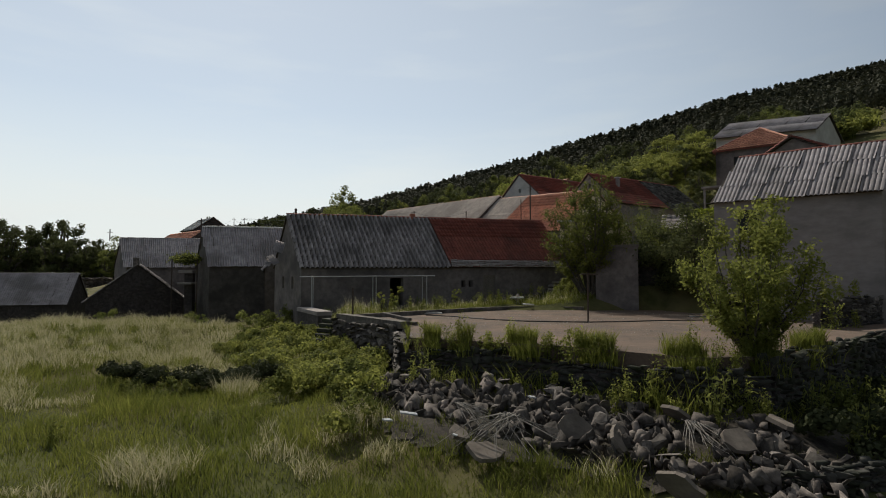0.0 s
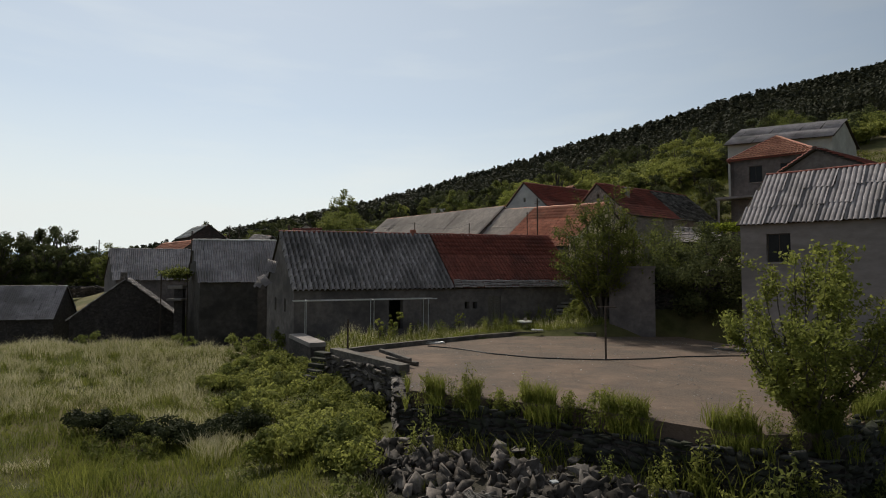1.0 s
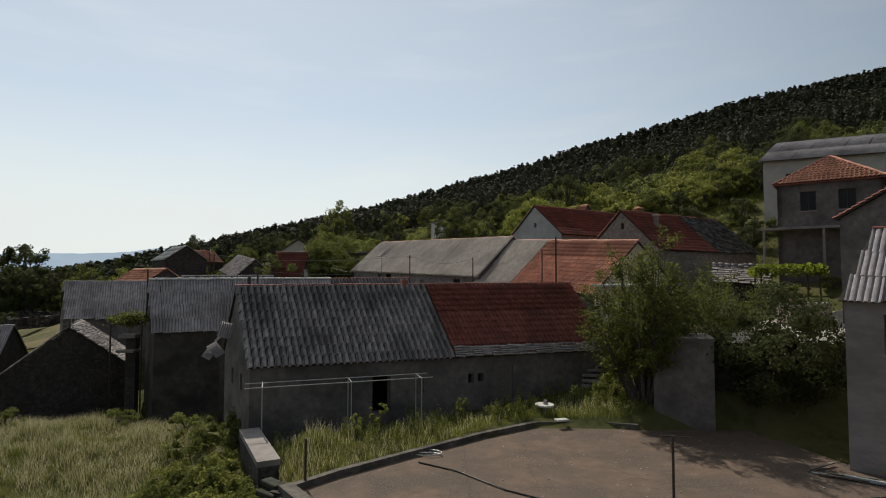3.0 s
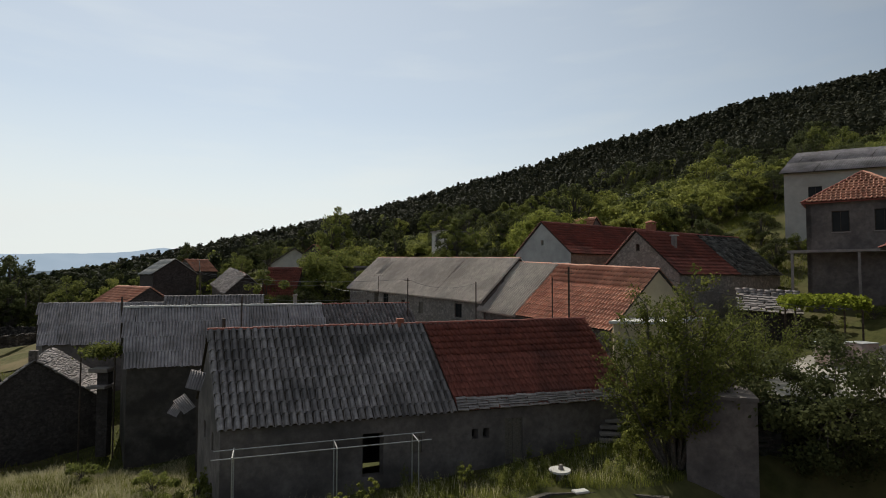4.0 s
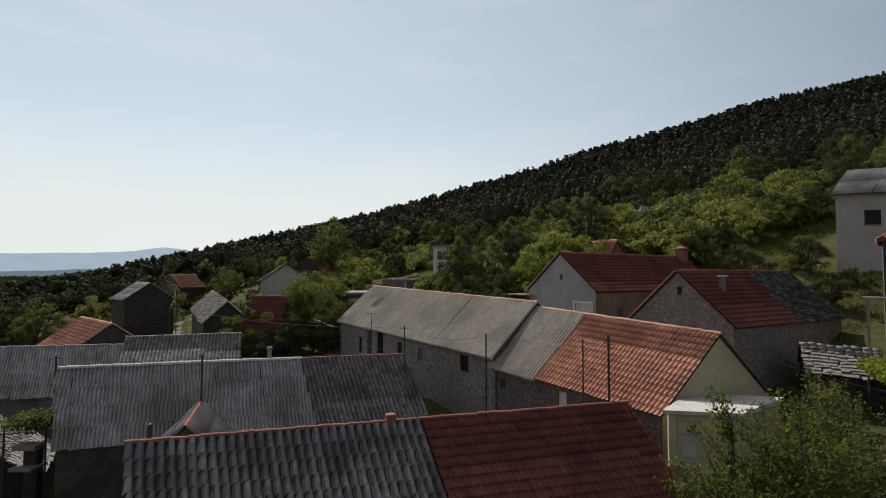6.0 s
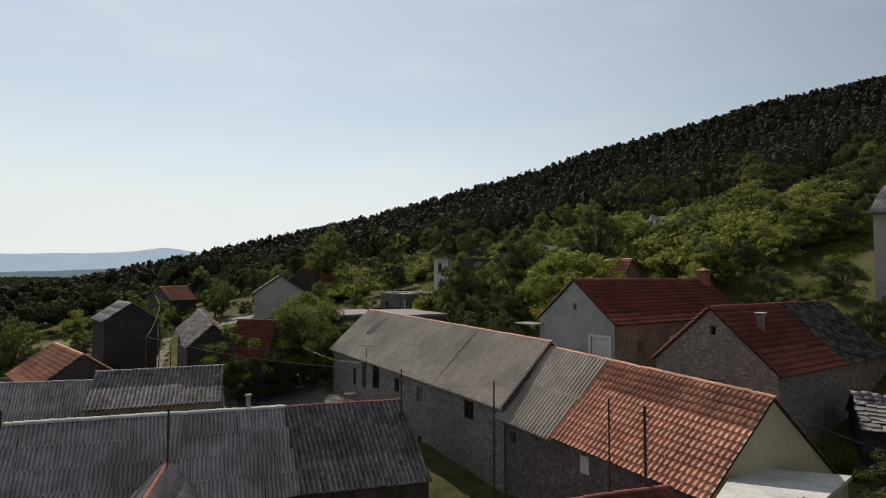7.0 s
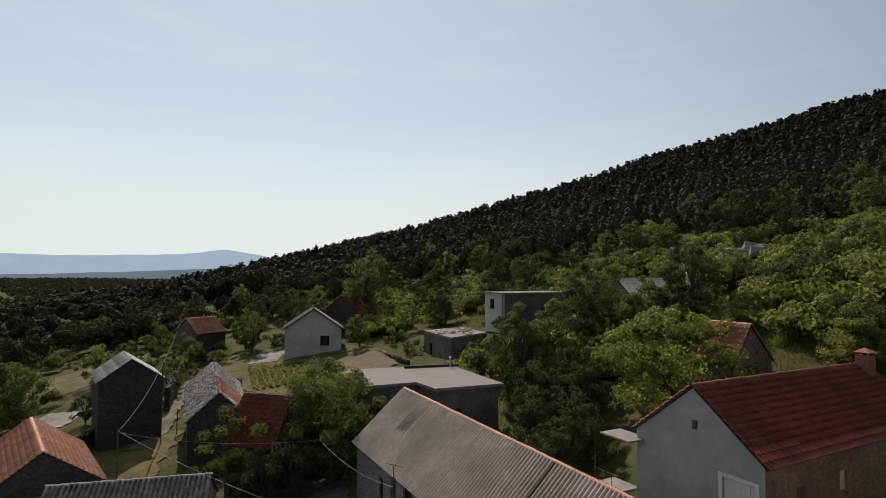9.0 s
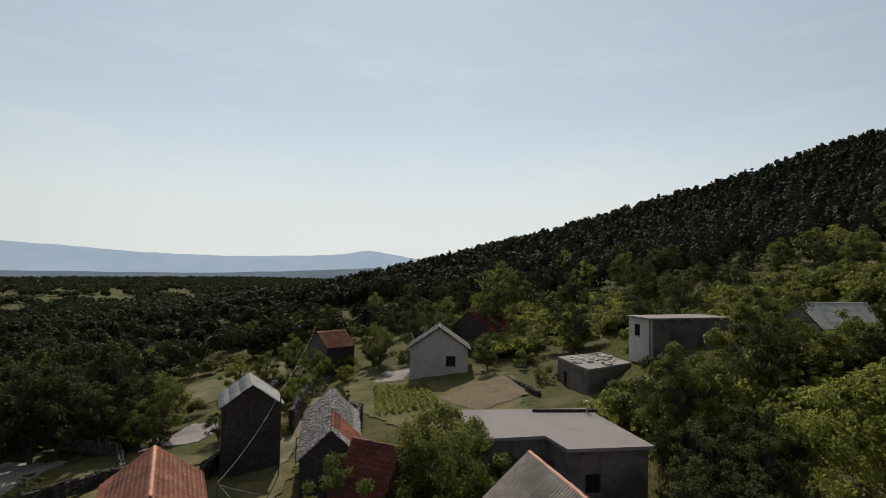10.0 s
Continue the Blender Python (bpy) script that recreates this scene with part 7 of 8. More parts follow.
for k in range(22):
    x = wr.uniform(10, 26)
    y = np.interp(x, [10, 14, 19, 26], [16.0, 19.4, 23.6, 28.4]) - wr.uniform(0.2, 3.5)
    copy_thing(protos[2], Matrix.LocRotScale(Vector((x, y, gz(x, y))), Euler((0, 0, wr.uniform(0, 6.28))), Vector((1, 1, 1)) * wr.uniform(0.5, 1.0)))
for k in range(70):          # weeds among the barn strip, meadow and wall tops
    x = wr.uniform(-8.5, 10)
    y0 = np.interp(x, [-9, -5.4, -1.3, 1.8, 4.6, 10.2], [36, 31.2, 35, 37.8, 39.6, 39.4])
    y1 = np.interp(x, [-10, 10], [37.6, 44.2])
    y = wr.uniform(min(y0, y1), y1)
    copy_thing(protos[int(wr.integers(0, 3))], Matrix.LocRotScale(Vector((x, y, gz(x, y))), Euler((0, 0, wr.uniform(0, 6.28))), Vector((1, 1, 1)) * wr.uniform(0.35, 0.75)))
for x, y in ((18.0, 26.3), (19.2, 27.0), (20.4, 27.6), (21.6, 28.3), (22.6, 28.8), (17.4, 24.9), (18.9, 25.6)):
    copy_thing(protos[1], Matrix.LocRotScale(Vector((x, y, 1.0 if y > 26 else 0.0)), Euler((0, 0, wr.uniform(0, 6.28))), Vector((1, 1, 1)) * wr.uniform(0.7, 1.1)))
for x, y, s in ((-10.5, 21.8, 0.25), (-12.6, 22.6, 0.2), (-16, 18, 0.25), (-19, 17, 0.25), (-25, 30, 0.35), (-13, 39, 0.5), (-15, 43, 0.45), (-12, 41, 0.6), (-26, 43.5, 0.4), (-20, 45, 0.4), (-11.8, 34.6, 0.4)):
    put(P_BUSH2, x, y, s, wr.uniform(0, 6.28), -0.1)
for k in range(120):         # tall forbs standing in the meadow
    x, y = wr.uniform(-24, -2.8), 11 + 26 * wr.random() ** 0.8
    if not field_mask(np.array([x]), np.array([y]))[0] or noise.noise(Vector((x * 0.22, y * 0.22, 13))) < -0.05:
        continue
    copy_thing(protos[int(wr.integers(0, 3))], Matrix.LocRotScale(Vector((x, y, gz(x, y))), Euler((0, 0, wr.uniform(0, 6.28))), Vector((1.5, 1.5, 1)) * wr.uniform(0.3, 0.62)))
SAP = tree("sapling", "thin young sapling in the grass strip", -3.0, 36.2, gz(-3, 36.2), 1.9, 0.5, LEAF_LIGHT, 131, 320, 0.13, 0.7, "round", 9, 0.025, "saplings")
for x, y, s in ((-3.9, 35.6, 0.8), (0.9, 38.5, 0.75), (7.2, 41.3, 0.6)):
    put(SAP, x, y, s, x)

# ---------------------------------------------------------------- things on the terrace and round the houses
pole = thing("steel_post", Matrix.Translation((7.38, 28.4, 0)), "rusty steel post with short crossbar on the terrace", "post")
part("shaft", tubebm([(0, 0, -0.1), (0, 0, 2.48)], 0.045, 8), METAL, pole)
part("crossbar", tubebm([(-0.35, 0.05, 2.46), (0.5, -0.08, 2.44)], 0.03, 6), METAL, pole)
part("foot", tubebm([(0, 0, 0.0), (0, 0, 0.05)], 0.12, 8), CONCRETE, pole)


def cable(name, label, pts, r, mat, category="cable", sag=0.0, n=10):
    """A thin cable through points, hanging by sag between each two."""
    out = []
    for a, b in zip(pts, pts[1:]):
        a, b = Vector(a), Vector(b)
        for k in range(n):
            f = k / n
            p = a.lerp(b, f)
            p.z -= sag * 4 * f * (1 - f)
            out.append(p)
    out.append(Vector(pts[-1]))
    ob = part(name, tubebm(out, r, 5), mat)
    return tagged(ob, label, category)


hose_pts = [(-1.0, 33.2), (0.5, 32.2), (2.2, 30.3), (4.2, 28.9), (5.8, 28.5), (7.35, 28.3), (9.3, 28.6), (11.4, 29.3), (13.2, 29.5), (15.2, 29.7), (17.2, 29.5)]
cable("hose", "long black rubber hose across the terrace", [(x, y, 0.035) for x, y in hose_pts], 0.03, RUBBER, "hose", n=4)
cable("hose", "pale coiled hose end by the kerb", [(-0.6 + 0.55 * math.cos(a * 0.6), 34.0 + 0.3 * math.sin(a * 0.6) + 0.02 * a, 0.05 + 0.005 * a) for a in range(20)], 0.025, GALV, "hose", n=2)
for k, (x, y, a, ln) in enumerate(((15.6, 31.2, -0.62, 3.4), (15.9, 30.9, -0.55, 3.8), (16.2, 30.6, -0.7, 3.0), (15.2, 31.9, -0.4, 2.2), (16.6, 30.4, -0.6, 3.2), (14.9, 32.6, 0.5, 1.6))):
    ob = part("plank", boxbm(-ln / 2, ln / 2, -0.07, 0.07, 0, 0.045, Matrix.LocRotScale(Vector((x, y, 0.012 + 0.05 * (k % 3))), Euler((0, 0, a)), None), bevel=0.006), WOOD if k % 2 else WHITE_BITS)
    tagged(ob, "weathered plank lying on the terrace by the wall", "plank", "planks by the wall")
tbl = thing("stone_table", Matrix.Translation((5.3, 39.9, gz(5.3, 39.9))), "small round stone seat on a stub among weeds", "table")
part("stub", tubebm([(0, 0, -0.1), (0, 0, 0.45)], [0.2, 0.17], 8), CONCRETE, tbl)
part("top", tubebm([(0, 0, 0.45), (0, 0, 0.54)], 0.5, 12), RIDGE_WHITE, tbl)
part("knob", tubebm([(0.05, 0, 0.54), (0.05, 0, 0.75)], [0.14, 0.08], 8), CONCRETE, tbl)
tagged(part("flat_stone", boxbm(-0.35, 0.35, -0.2, 0.2, 0.0, 0.1, Matrix.LocRotScale(Vector((5.9, 38.5, 0.34)), Euler((0, 0.05, 0.4)), None), bevel=0.03), RIDGE_WHITE), "pale flat stone lying on the kerb", "stone")
tagged(part("concrete_post", boxbm(-1.3, 1.3, -0.09, 0.09, 0, 0.16, Matrix.LocRotScale(Vector((-2.3, 27.3, 0.3)), Euler((0, 0.05, -0.95)), None), bevel=0.02), KERB), "concrete post lying along the parapet", "post")
tagged(part("concrete_post", boxbm(-1.2, 1.2, -0.09, 0.09, 0, 0.16, Matrix.LocRotScale(Vector((-2.0, 27.6, 0.01)), Euler((0, 0.0, -0.9)), None), bevel=0.02), KERB), "concrete post lying along the parapet", "post")

# clothes-line frame before the barn
bu, bv = Vector((0.953, 0.304, 0)), Vector((0.304, -0.953, 0))
b0 = Vector((-10.6, 38.5, 0))
frame_ob = thing("pipe_frame", Matrix.Identity(4), "thin galvanised pipe frame for vines before the barn", "frame")
for s in (1.4, 5.6, 9.2):
    for d in (1.1, 2.3):
        p = b0 + bu * s + bv * d
        z = gz(p.x, p.y)
        part("upright", tubebm([(p.x, p.y, z - 0.1), (p.x, p.y, 2.3)], 0.028, 6), GALV, frame_ob)
    p, q = b0 + bu * s + bv * 1.0, b0 + bu * s + bv * 2.4
    part("crossbar", tubebm([(p.x, p.y, 2.34), (q.x, q.y, 2.34)], 0.028, 6), GALV, frame_ob)
for d in (1.1, 2.3):
    p, q = b0 + bu * 0.6 + bv * d, b0 + bu * 9.8 + bv * d
    part("rail", tubebm([(p.x, p.y, 2.3), (q.x, q.y, 2.36)], 0.028, 6), GALV, frame_ob)
tagged(part("fence_post", tubebm([(-4.95, 30.6, 0.0), (-4.95, 30.6, 1.7)], 0.05, 6), METAL), "rusty fence post at the parapet end", "post")

# steps up to the yard
ysteps = thing("concrete_steps", Matrix.Identity(4), "worn concrete steps climbing beside the cistern block", "steps")
for i in range(7):
    k = Matrix.LocRotScale(Vector((9.2 + 0.12 * i, 42.8 + 0.36 * i, 0.55 + 0.26 * i)), Euler((0, 0, radians(-12))), None)
    part("step", boxbm(-1.3, 1.3, -0.2, 0.2, -0.1, 0.05, k, bevel=0.015), CONCRETE, ysteps)
    part("riser", boxbm(-1.2, 1.2, -0.05, 0.3, -1.0, -0.1, k), DARK_WALL, ysteps)
rail = thing("handrail", Matrix.Identity(4), "thin rusty handrail beside the steps", "handrail")
for x, y, z in ((10.9, 42.5, 0.6), (11.2, 43.8, 1.4), (11.5, 45.0, 2.2)):
    part("baluster", tubebm([(x, y, z - 0.2), (x, y, z + 0.9)], 0.02, 6), METAL, rail)
part("top_rail", tubebm([(10.9, 42.5, 1.5), (11.2, 43.8, 2.3), (11.5, 45.0, 3.1)], 0.025, 6), METAL, rail)

# upper yard: brick pallets, posts and vine roof
PINKWRAP = material("wrapped_bricks", (0.30, 0.20, 0.18), (0.42, 0.32, 0.29), (0.36, 0.3, 0.29), 3.0, 1.2, 0.5, 0.2)
for x, y in ((22.9, 47.3), (24.2, 46.6)):
    z = gz(x, y) + 0.2
    pl = thing("brick_pallet", Matrix.Translation((x, y, z)) @ Matrix.Rotation(0.25, 4, 'Z'), "plastic-wrapped pallet of pinkish bricks in the yard", "pallet", "brick pallets")
    part("brick_stack", boxbm(-0.6, 0.6, -0.55, 0.55, 0.14, 1.35, bevel=0.03), PINKWRAP, pl)
    part("sheet", boxbm(-0.63, 0.63, -0.58, 0.58, 1.354, 1.39, bevel=0.01), WHITE_BITS, pl)
    for d in (-0.45, 0, 0.45):
        part("bearer", boxbm(-0.6, 0.6, d - 0.06, d + 0.06, 0, 0.138), WOOD, pl)
tagged(part("bucket", tubebm([(22.9, 47.3, gz(22.9, 47.3) + 1.594), (22.9, 47.3, gz(22.9, 47.3) + 1.85)], [0.16, 0.2], 10), BRICK_RED), "small red tub standing on wrapped bricks", "tub")
vine = thing("vine_pergola", Matrix.Identity(4), "grape vine roof on thin posts, bright green leaves", "pergola")
for x, y in ((22.6, 50.1), (25.8, 48.6), (24.6, 54.5), (27.8, 53.0)):
    part("post", tubebm([(x, y, gz(x, y) - 0.2), (x, y, 8.1)], 0.06, 6), METAL, vine)
for a, b in (((22.6, 50.1), (25.8, 48.6)), ((24.6, 54.5), (27.8, 53.0)), ((22.6, 50.1), (24.6, 54.5)), ((25.8, 48.6), (27.8, 53.0))):
    part("beam", tubebm([(*a, 8.05), (*b, 8.05)], 0.04, 6), METAL, vine)
vr = np.random.default_rng(71)
n = 5200
uu, vv = vr.uniform(-0.12, 1.12, n), vr.uniform(-0.12, 1.12, n)
vx = 22.6 + 3.2 * uu + 2.0 * vv
vy = 50.1 - 1.5 * uu + 4.4 * vv
vz = 8.2 + vr.normal(0, 0.1, n) - np.where((uu < 0.0) | (vv < 0.0), vr.uniform(0, 0.5, n), 0)
v, f = cards(vr, np.stack((vx, vy, vz), -1), 0.24, 0.6, 0.8)
fast("foliage", v, f, LEAF_VINE, vine)
ivy = thing("vine_bower", Matrix.Identity(4), "small vine bower beside the dark shed", "pergola")
for x, y in ((-26.8, 55.0), (-24.4, 55.2)):
    part("post", tubebm([(x, y, gz(x, y) - 0.2), (x, y, 4.0)], 0.06, 6), METAL, ivy)
n = 1500
q = vr.normal(0, 1, (n, 3)) * np.array([0.6, 0.6, 0.24]) + np.array([-25.7, 55.8, 4.05])
v, f = cards(vr, q, 0.22, 0.6, 0.8)
fast("foliage", v, f, LEAF_MID, ivy)
part("pier", boxbm(-25.5, -24.7, 54.9, 55.5, -3.5, 2.59), DARK_WALL, ivy)
part("trough", boxbm(-26.0, -24.6, 54.6, 55.6, 2.6, 2.9, bevel=0.03), CONCRETE, ivy)
part("landing", boxbm(-25.9, -24.5, 54.2, 55.6, 1.5, 1.7, bevel=0.03), CONCRETE, ivy)
# metal roof scraps beside the barn's gable
scrap = thing("roof_scrap", Matrix.Identity(4), "bent corrugated metal scraps hanging beside the barn", "scrap")
for x, y, z, s, e in ((-12.3, 41.6, 4.5, 0.9, (1.1, 0.3, 0.4)), (-12.5, 40.9, 3.5, 0.8, (0.9, -0.4, 1.0)), (-12.8, 40.6, 3.3, 0.6, (0.8, 0.5, 0.2))):
    tv, tf = tile_sheet(s * 0.8, s, 6, 0.05)
    R = np.array(Euler(e).to_matrix())
    fast("sheet", (tv - np.array((s * 0.4, s / 2, 0))) @ R.T + np.array((x, y, z)), tf, CORR, scrap)

# porch and table of the long house
PORCH = material("pale_porch_screed", (0.36, 0.325, 0.28), (0.46, 0.42, 0.37), (0.28, 0.25, 0.215), 2.0, 0.6, 0.9, 0.2)
porch = thing("porch", Matrix.Identity(4), "raised concrete porch with rounded corner before the house", "porch")
pp = [(-11.6, 78.6), (-11.4, 76.0), (-10.3, 73.4), (-8.9, 71.9), (-5.9, 73.2), (-10.0, 79.4)]
bm = bmesh.new()
lo = [bm.verts.new((x, y, 2.0)) for x, y in pp]
hi = [bm.verts.new((x, y, 4.15)) for x, y in pp]
bm.faces.new(hi)
for i in range(len(pp)):
    bm.faces.new((lo[i], lo[(i + 1) % len(pp)], hi[(i + 1) % len(pp)], hi[i]))
bmesh.ops.recalc_face_normals(bm, faces=bm.faces)
part("slab", bm, PORCH, porch)
table = thing("table", Matrix.Translation((-8.9, 75.7, 4.15)) @ Matrix.Rotation(0.6, 4, 'Z'), "small white topped table on the porch", "table")
part("tabletop", boxbm(-0.6, 0.6, -0.4, 0.4, 0.72, 0.76, bevel=0.008), WHITE_PAINT, table)
for sx in (-0.52, 0.52):
    for sy in (-0.33, 0.33):
        part("leg", tubebm([(sx, sy, 0), (sx, sy, 0.719)], 0.02, 6), METAL, table)
balc = thing("balcony", Matrix.Identity(4), "small balcony with rail and awning on the white house", "balcony")
wd = Vector((0.568, -0.823, 0))
mB = Matrix.Translation((7.0, 72.4, 0)) @ Matrix.Rotation(math.atan2(wd.y, wd.x), 4, 'Z')
part("awning", boxbm(-1.7, 0.6, -0.8, 0.9, 11.3, 11.42, mB, bevel=0.02), CONCRETE, balc)
part("deck", boxbm(-2.2, -0.2, -0.9, 0.9, 8.1, 8.3, mB, bevel=0.02), CONCRETE, balc)
for s in (-2.1, -1.4, -0.7):
    part("baluster", tubebm([mB @ Vector((s, -0.85, 8.3)), mB @ Vector((s, -0.85, 9.2))], 0.02, 5), METAL, balc)
part("top_rail", tubebm([mB @ Vector((-2.15, -0.85, 9.2)), mB @ Vector((-0.2, -0.85, 9.2))], 0.025, 5), METAL, balc)
part("prop", tubebm([mB @ Vector((-2.1, -0.8, 8.3)), mB @ Vector((-2.1, -0.8, 11.34))], 0.03, 6), METAL, balc)

# poles, aerials and wires
def mast(x, y, z0, z1, label, r=0.05, arms=()):
    m = thing("mast", Matrix.Translation((x, y, z0)), label, "pole", "roof masts")
    part("shaft", tubebm([(0, 0, 0), (0, 0, z1 - z0)], r, 7), METAL, m)
    for z, ln, a in arms:
        part("arm", tubebm([(-math.cos(a) * ln / 2, -math.sin(a) * ln / 2, z - z0), (math.cos(a) * ln / 2, math.sin(a) * ln / 2, z - z0)], 0.02, 5), METAL, m)
    return m


mast(7.6, 48.2, 6.2, 10.25, "rusty aerial mast on the barn", 0.06, ((10.0, 0.5, 0.5), (9.85, 0.7, 2.0)))
mast(7.4, 52.5, 2.5, 9.6, "thin steel pole beside the tiled house", 0.045)
mast(-3.2, 61.2, 2.0, 9.5, "steel service pole against the outbuilding", 0.05, ((9.3, 0.6, 0.3),))
mast(2.46, 58.9, 2.0, 9.2, "steel service pole with brackets by the wall", 0.05, ((5.6, 0.5, 0.6), (4.9, 0.5, 0.6)))
mast(-24.3, 55.7, 5.0, 8.1, "short mast with crossarm on the outbuilding", 0.06, ((7.9, 0.7, 0.3),))
mast(-15.45, 56.2, 5.0, 8.1, "thin steel mast at the wing's ridge end", 0.06, ((8.0, 0.35, 0.3),))
mast(-26.7, 74.4, 6.0, 10.1, "thin service pole among sheds", 0.05, ((9.9, 0.8, 0.2),))
mast(-6.9, 71.0, 7.6, 9.7, "street lamp bracket on the long house", 0.03, ((9.68, 1.3, 2.7),))
mast(-40.6, 67.6, 6.6, 8.0, "short wooden post with insulators on the barn", 0.06, ((7.6, 0.6, 0.4),))
mast(-34.7, 92.0, 3.6, 11.9, "slim service pole beside the tall house", 0.06, ((11.7, 0.5, 0.2),))
mast(-34.8, 95.0, 3.6, 6.5, "short post in the lane", 0.05)
cable("wire", "twisted overhead service wire", [(-60.7, 139.0, 13.2), (-34.7, 92.0, 11.8), (-26.7, 74.4, 10.0), (-3.2, 61.2, 9.4), (2.46, 58.9, 9.1)], 0.014, WIRE, "wire", 0.55, 12)
cable("wire", "overhead service wire between roofs", [(-26.7, 74.4, 9.9), (-14.0, 79.0, 8.6), (-6.9, 71.0, 8.4)], 0.012, WIRE, "wire", 0.5, 12)
cable("wire", "thin dark overhead wire", [(14.2, 50.1, 9.6), (21.0, 43.0, 8.0)], 0.015, RUBBER, "wire", 0.4, 12)

cable("wire", "thin service wire along the outbuilding", [(-15.45, 56.2, 8.0), (-3.2, 61.2, 8.1)], 0.012, WIRE, "wire", 0.35, 12)

# garden rows and small things by the cottage
gr = np.random.default_rng(81)
bed = []
for r_ in range(9):
    f = r_ / 8
    a = np.array([-39.5, 122.5]) * (1 - f) + np.array([-31.5, 122.5]) * f
    b = np.array([-32.8, 110.0]) * (1 - f) + np.array([-26.2, 114.0]) * f
    k = gr.uniform(0, 1, 420)
    pts = a[None] * (1 - k[:, None]) + b[None] * k[:, None] + gr.normal(0, 0.16, (420, 2))
    bed.append(np.column_stack((pts, ground_z(pts[:, 0], pts[:, 1]) + 0.1 + gr.uniform(0, 0.4, 420))))
v, f2 = cards(gr, np.concatenate(bed), 0.34, 0.6, 0.8)
tagged(fast("vegetable_bed", v, f2, LEAF_LIGHT), "rows of low green vegetables in a garden plot", "garden bed", kind="stuff")
patch("patio", "pale concrete path beside the cottage", "path", [(-40.5, 124.5), (-36.0, 125.5), (-37.5, 133), (-42, 131)], CONCRETE, 0.12)
crates = thing("stacked_rubble", Matrix.Identity(4), "pale building rubble heaped on the flat ruin", "rubble")
for k in range(34):
    stone_at(crates, (wr.uniform(-10.5, -4.5), wr.uniform(119, 128), 12.45 + wr.uniform(0, 0.1)), (wr.uniform(0.4, 1.3), wr.uniform(0.3, 0.9), 0.25), (0, 0, wr.uniform(0, 6)), k, pale=True)
rocks = thing("rock_outcrop", Matrix.Identity(4), "pale limestone outcrop on the slope", "rock")
for k in range(16):
    x, y = 35 + wr.normal(0, 2.6), 127.5 + wr.normal(0, 1.2)
    stone_at(rocks, (x, y, gz(x, y) + 1.3), (wr.uniform(2.0, 4.4), wr.uniform(1.4, 2.6), wr.uniform(2.2, 4.4)), (0, 0, wr.uniform(0, 6)), k, pale=True)
TEAL = material("teal_tarpaulin", (0.03, 0.16, 0.14), (0.05, 0.24, 0.21), None, 3, 1, 0.5, 0.4)
bm = bmesh.new()
bmesh.ops.create_icosphere(bm, subdivisions=3, radius=1)
for v_ in bm.verts:
    v_.co = Vector((v_.co.x * 2.2, v_.co.y * 1.2, max(-0.3, v_.co.z * 0.8))) * (1 + 0.25 * noise.noise(v_.co * 2.5))
bmesh.ops.transform(bm, matrix=Matrix.Translation((16.0, 122.0, gz(16, 122) + 0.4)), verts=bm.verts)
tagged(part("tarpaulin_heap", bm, TEAL), "crumpled teal tarpaulin heap near the shed", "tarpaulin")

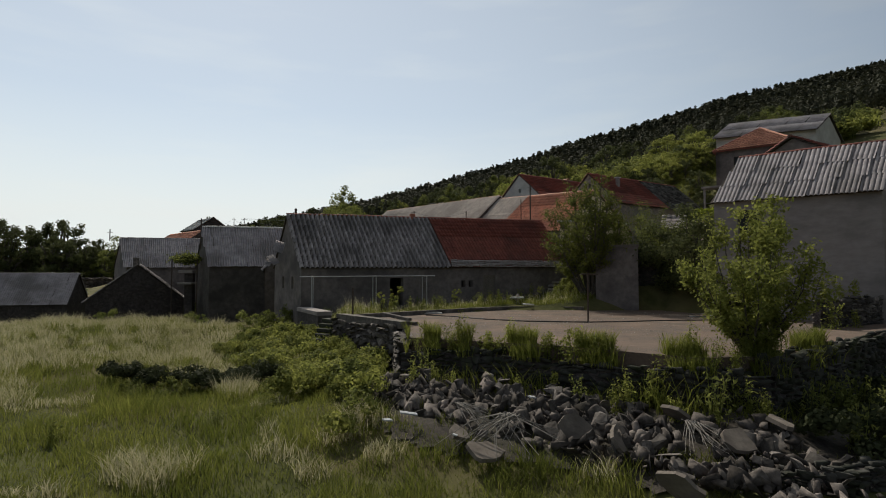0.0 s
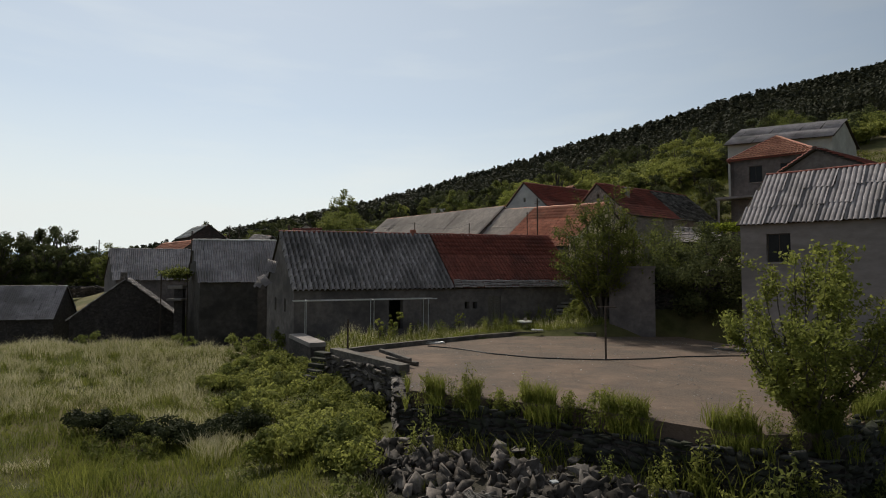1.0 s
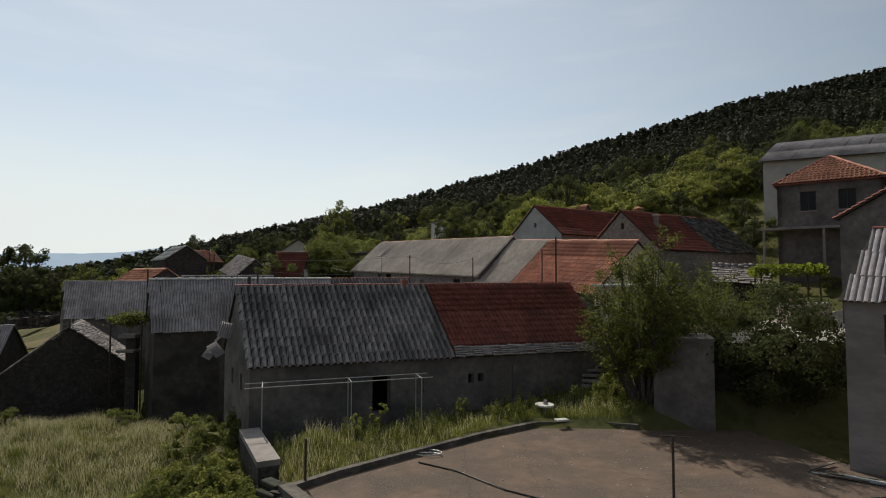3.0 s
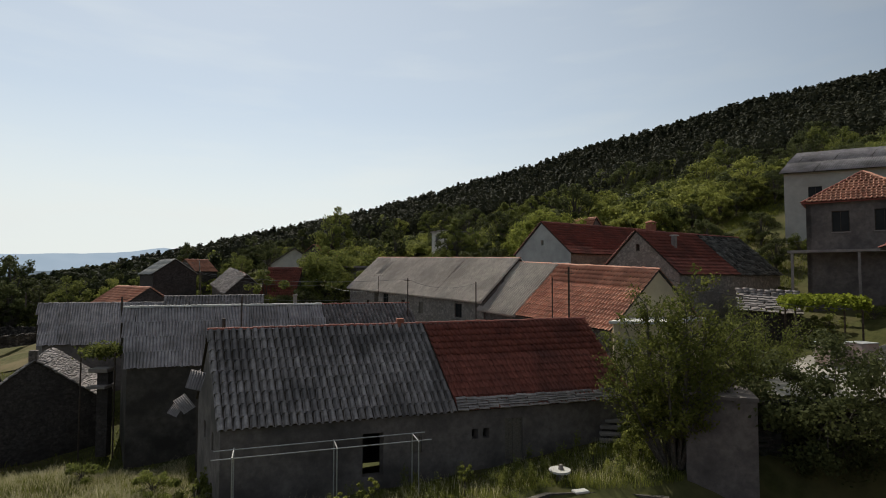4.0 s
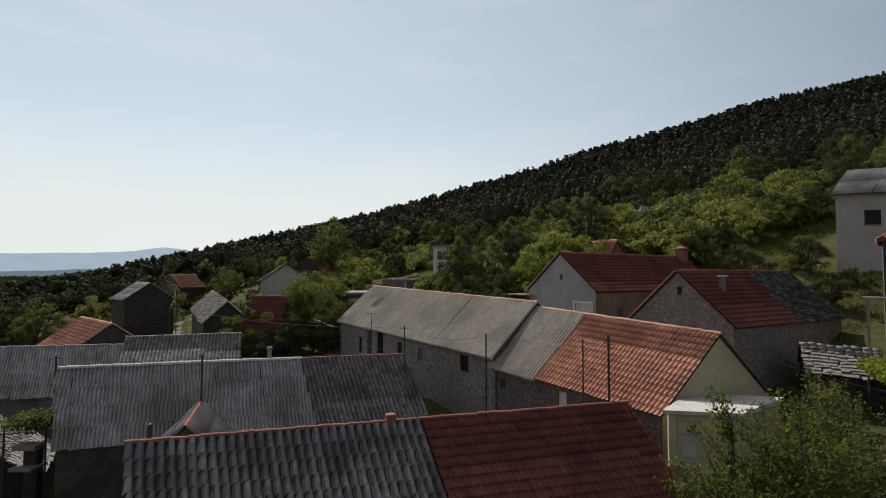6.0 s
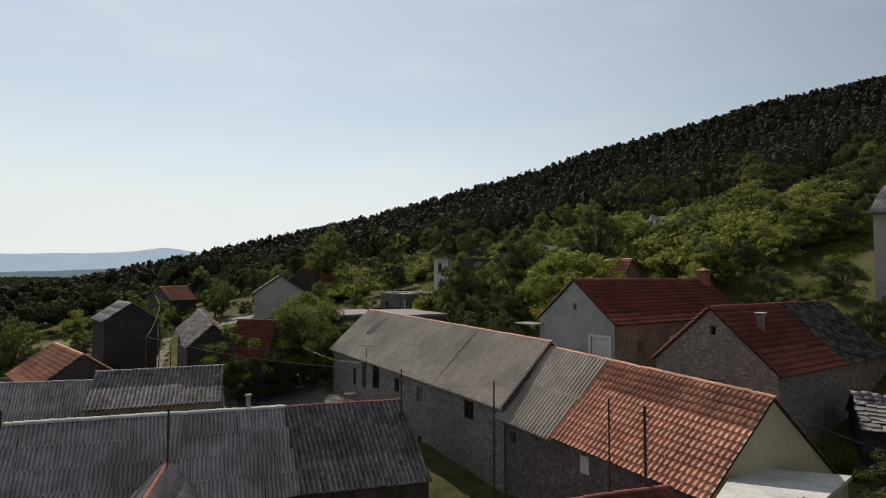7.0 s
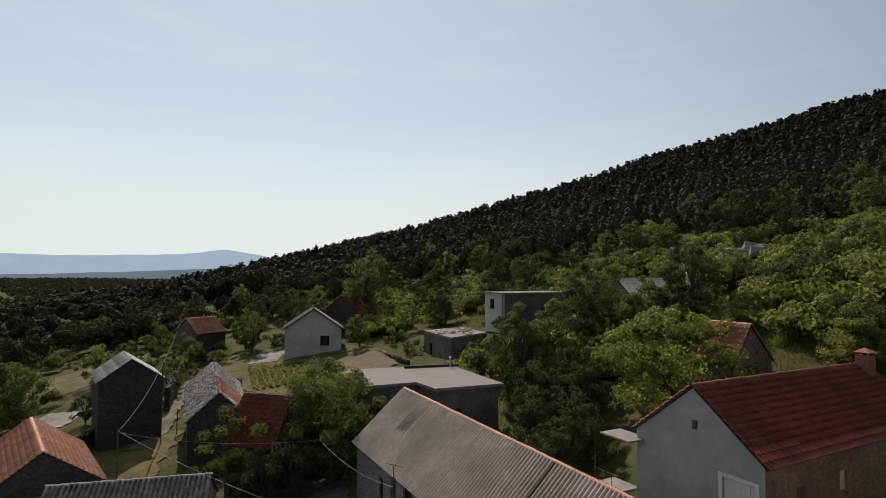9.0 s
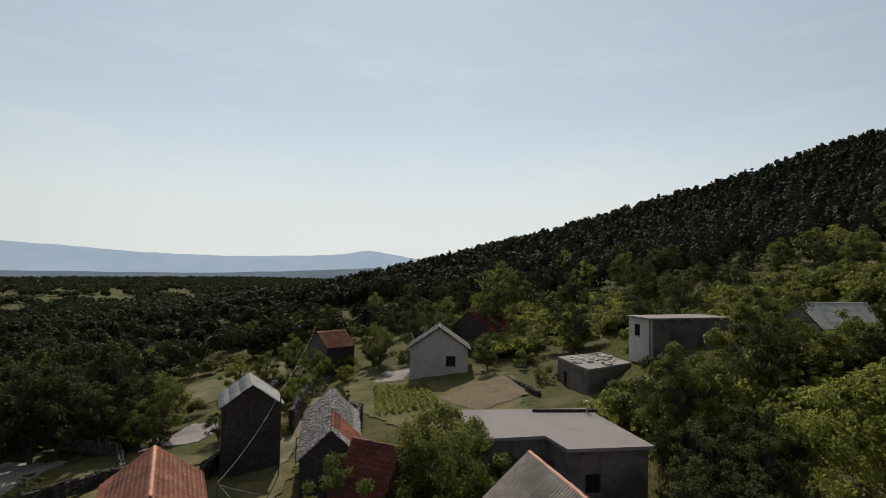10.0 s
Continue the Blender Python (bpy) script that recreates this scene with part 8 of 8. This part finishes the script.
# ---------------------------------------------------------------- distance
def range_of_hills(name, label, dist, table, mat, seed, jag):
    """A far ridge as a curved band of land; table: degrees left of +y and rise per distance."""
    rng = np.random.default_rng(seed)
    az = np.linspace(table[0][0], table[-1][0], 220)
    rise = np.interp(az, [t[0] for t in table], [t[1] for t in table])
    rise = rise + jag * np.array([noise.noise(Vector((a * 0.35, seed, 0))) + 0.5 * noise.noise(Vector((a * 1.1, seed, 4))) for a in az])
    vs, fs = [], []
    for a, r in zip(az, rise):
        x, y = -math.sin(radians(a)), math.cos(radians(a))
        for dd, k in ((dist, -0.02), (dist * 1.04, r * 0.6), (dist * 1.08, r)):
            vs.append((x * dd, 25 + y * dd, 20 + k * dd))
    n = len(az)
    for i in range(n - 1):
        for k in range(2):
            a = i * 3 + k
            fs.append((a, a + 3, a + 4, a + 1))
    return tagged(fast(name, vs, fs, mat), label, "mountains", kind="structure")


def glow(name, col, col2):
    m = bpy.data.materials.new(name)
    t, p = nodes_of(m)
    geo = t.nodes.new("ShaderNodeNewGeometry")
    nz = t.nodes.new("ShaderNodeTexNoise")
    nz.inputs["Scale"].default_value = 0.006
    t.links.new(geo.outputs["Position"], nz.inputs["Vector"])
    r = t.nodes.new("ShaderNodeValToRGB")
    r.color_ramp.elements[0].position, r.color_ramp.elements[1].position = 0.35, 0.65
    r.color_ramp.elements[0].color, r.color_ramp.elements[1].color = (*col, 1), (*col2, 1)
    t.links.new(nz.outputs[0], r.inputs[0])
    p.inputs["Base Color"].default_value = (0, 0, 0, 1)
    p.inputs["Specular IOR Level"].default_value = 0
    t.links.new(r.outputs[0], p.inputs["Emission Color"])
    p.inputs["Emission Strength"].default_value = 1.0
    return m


# Haze is put into the ridges' colour; they glow and take no light.
HAZE_FAR = glow("far_mountain_haze", (0.34, 0.43, 0.54), (0.37, 0.46, 0.57))
HAZE_MID = glow("nearer_hill_haze", (0.13, 0.17, 0.21), (0.16, 0.2, 0.24))
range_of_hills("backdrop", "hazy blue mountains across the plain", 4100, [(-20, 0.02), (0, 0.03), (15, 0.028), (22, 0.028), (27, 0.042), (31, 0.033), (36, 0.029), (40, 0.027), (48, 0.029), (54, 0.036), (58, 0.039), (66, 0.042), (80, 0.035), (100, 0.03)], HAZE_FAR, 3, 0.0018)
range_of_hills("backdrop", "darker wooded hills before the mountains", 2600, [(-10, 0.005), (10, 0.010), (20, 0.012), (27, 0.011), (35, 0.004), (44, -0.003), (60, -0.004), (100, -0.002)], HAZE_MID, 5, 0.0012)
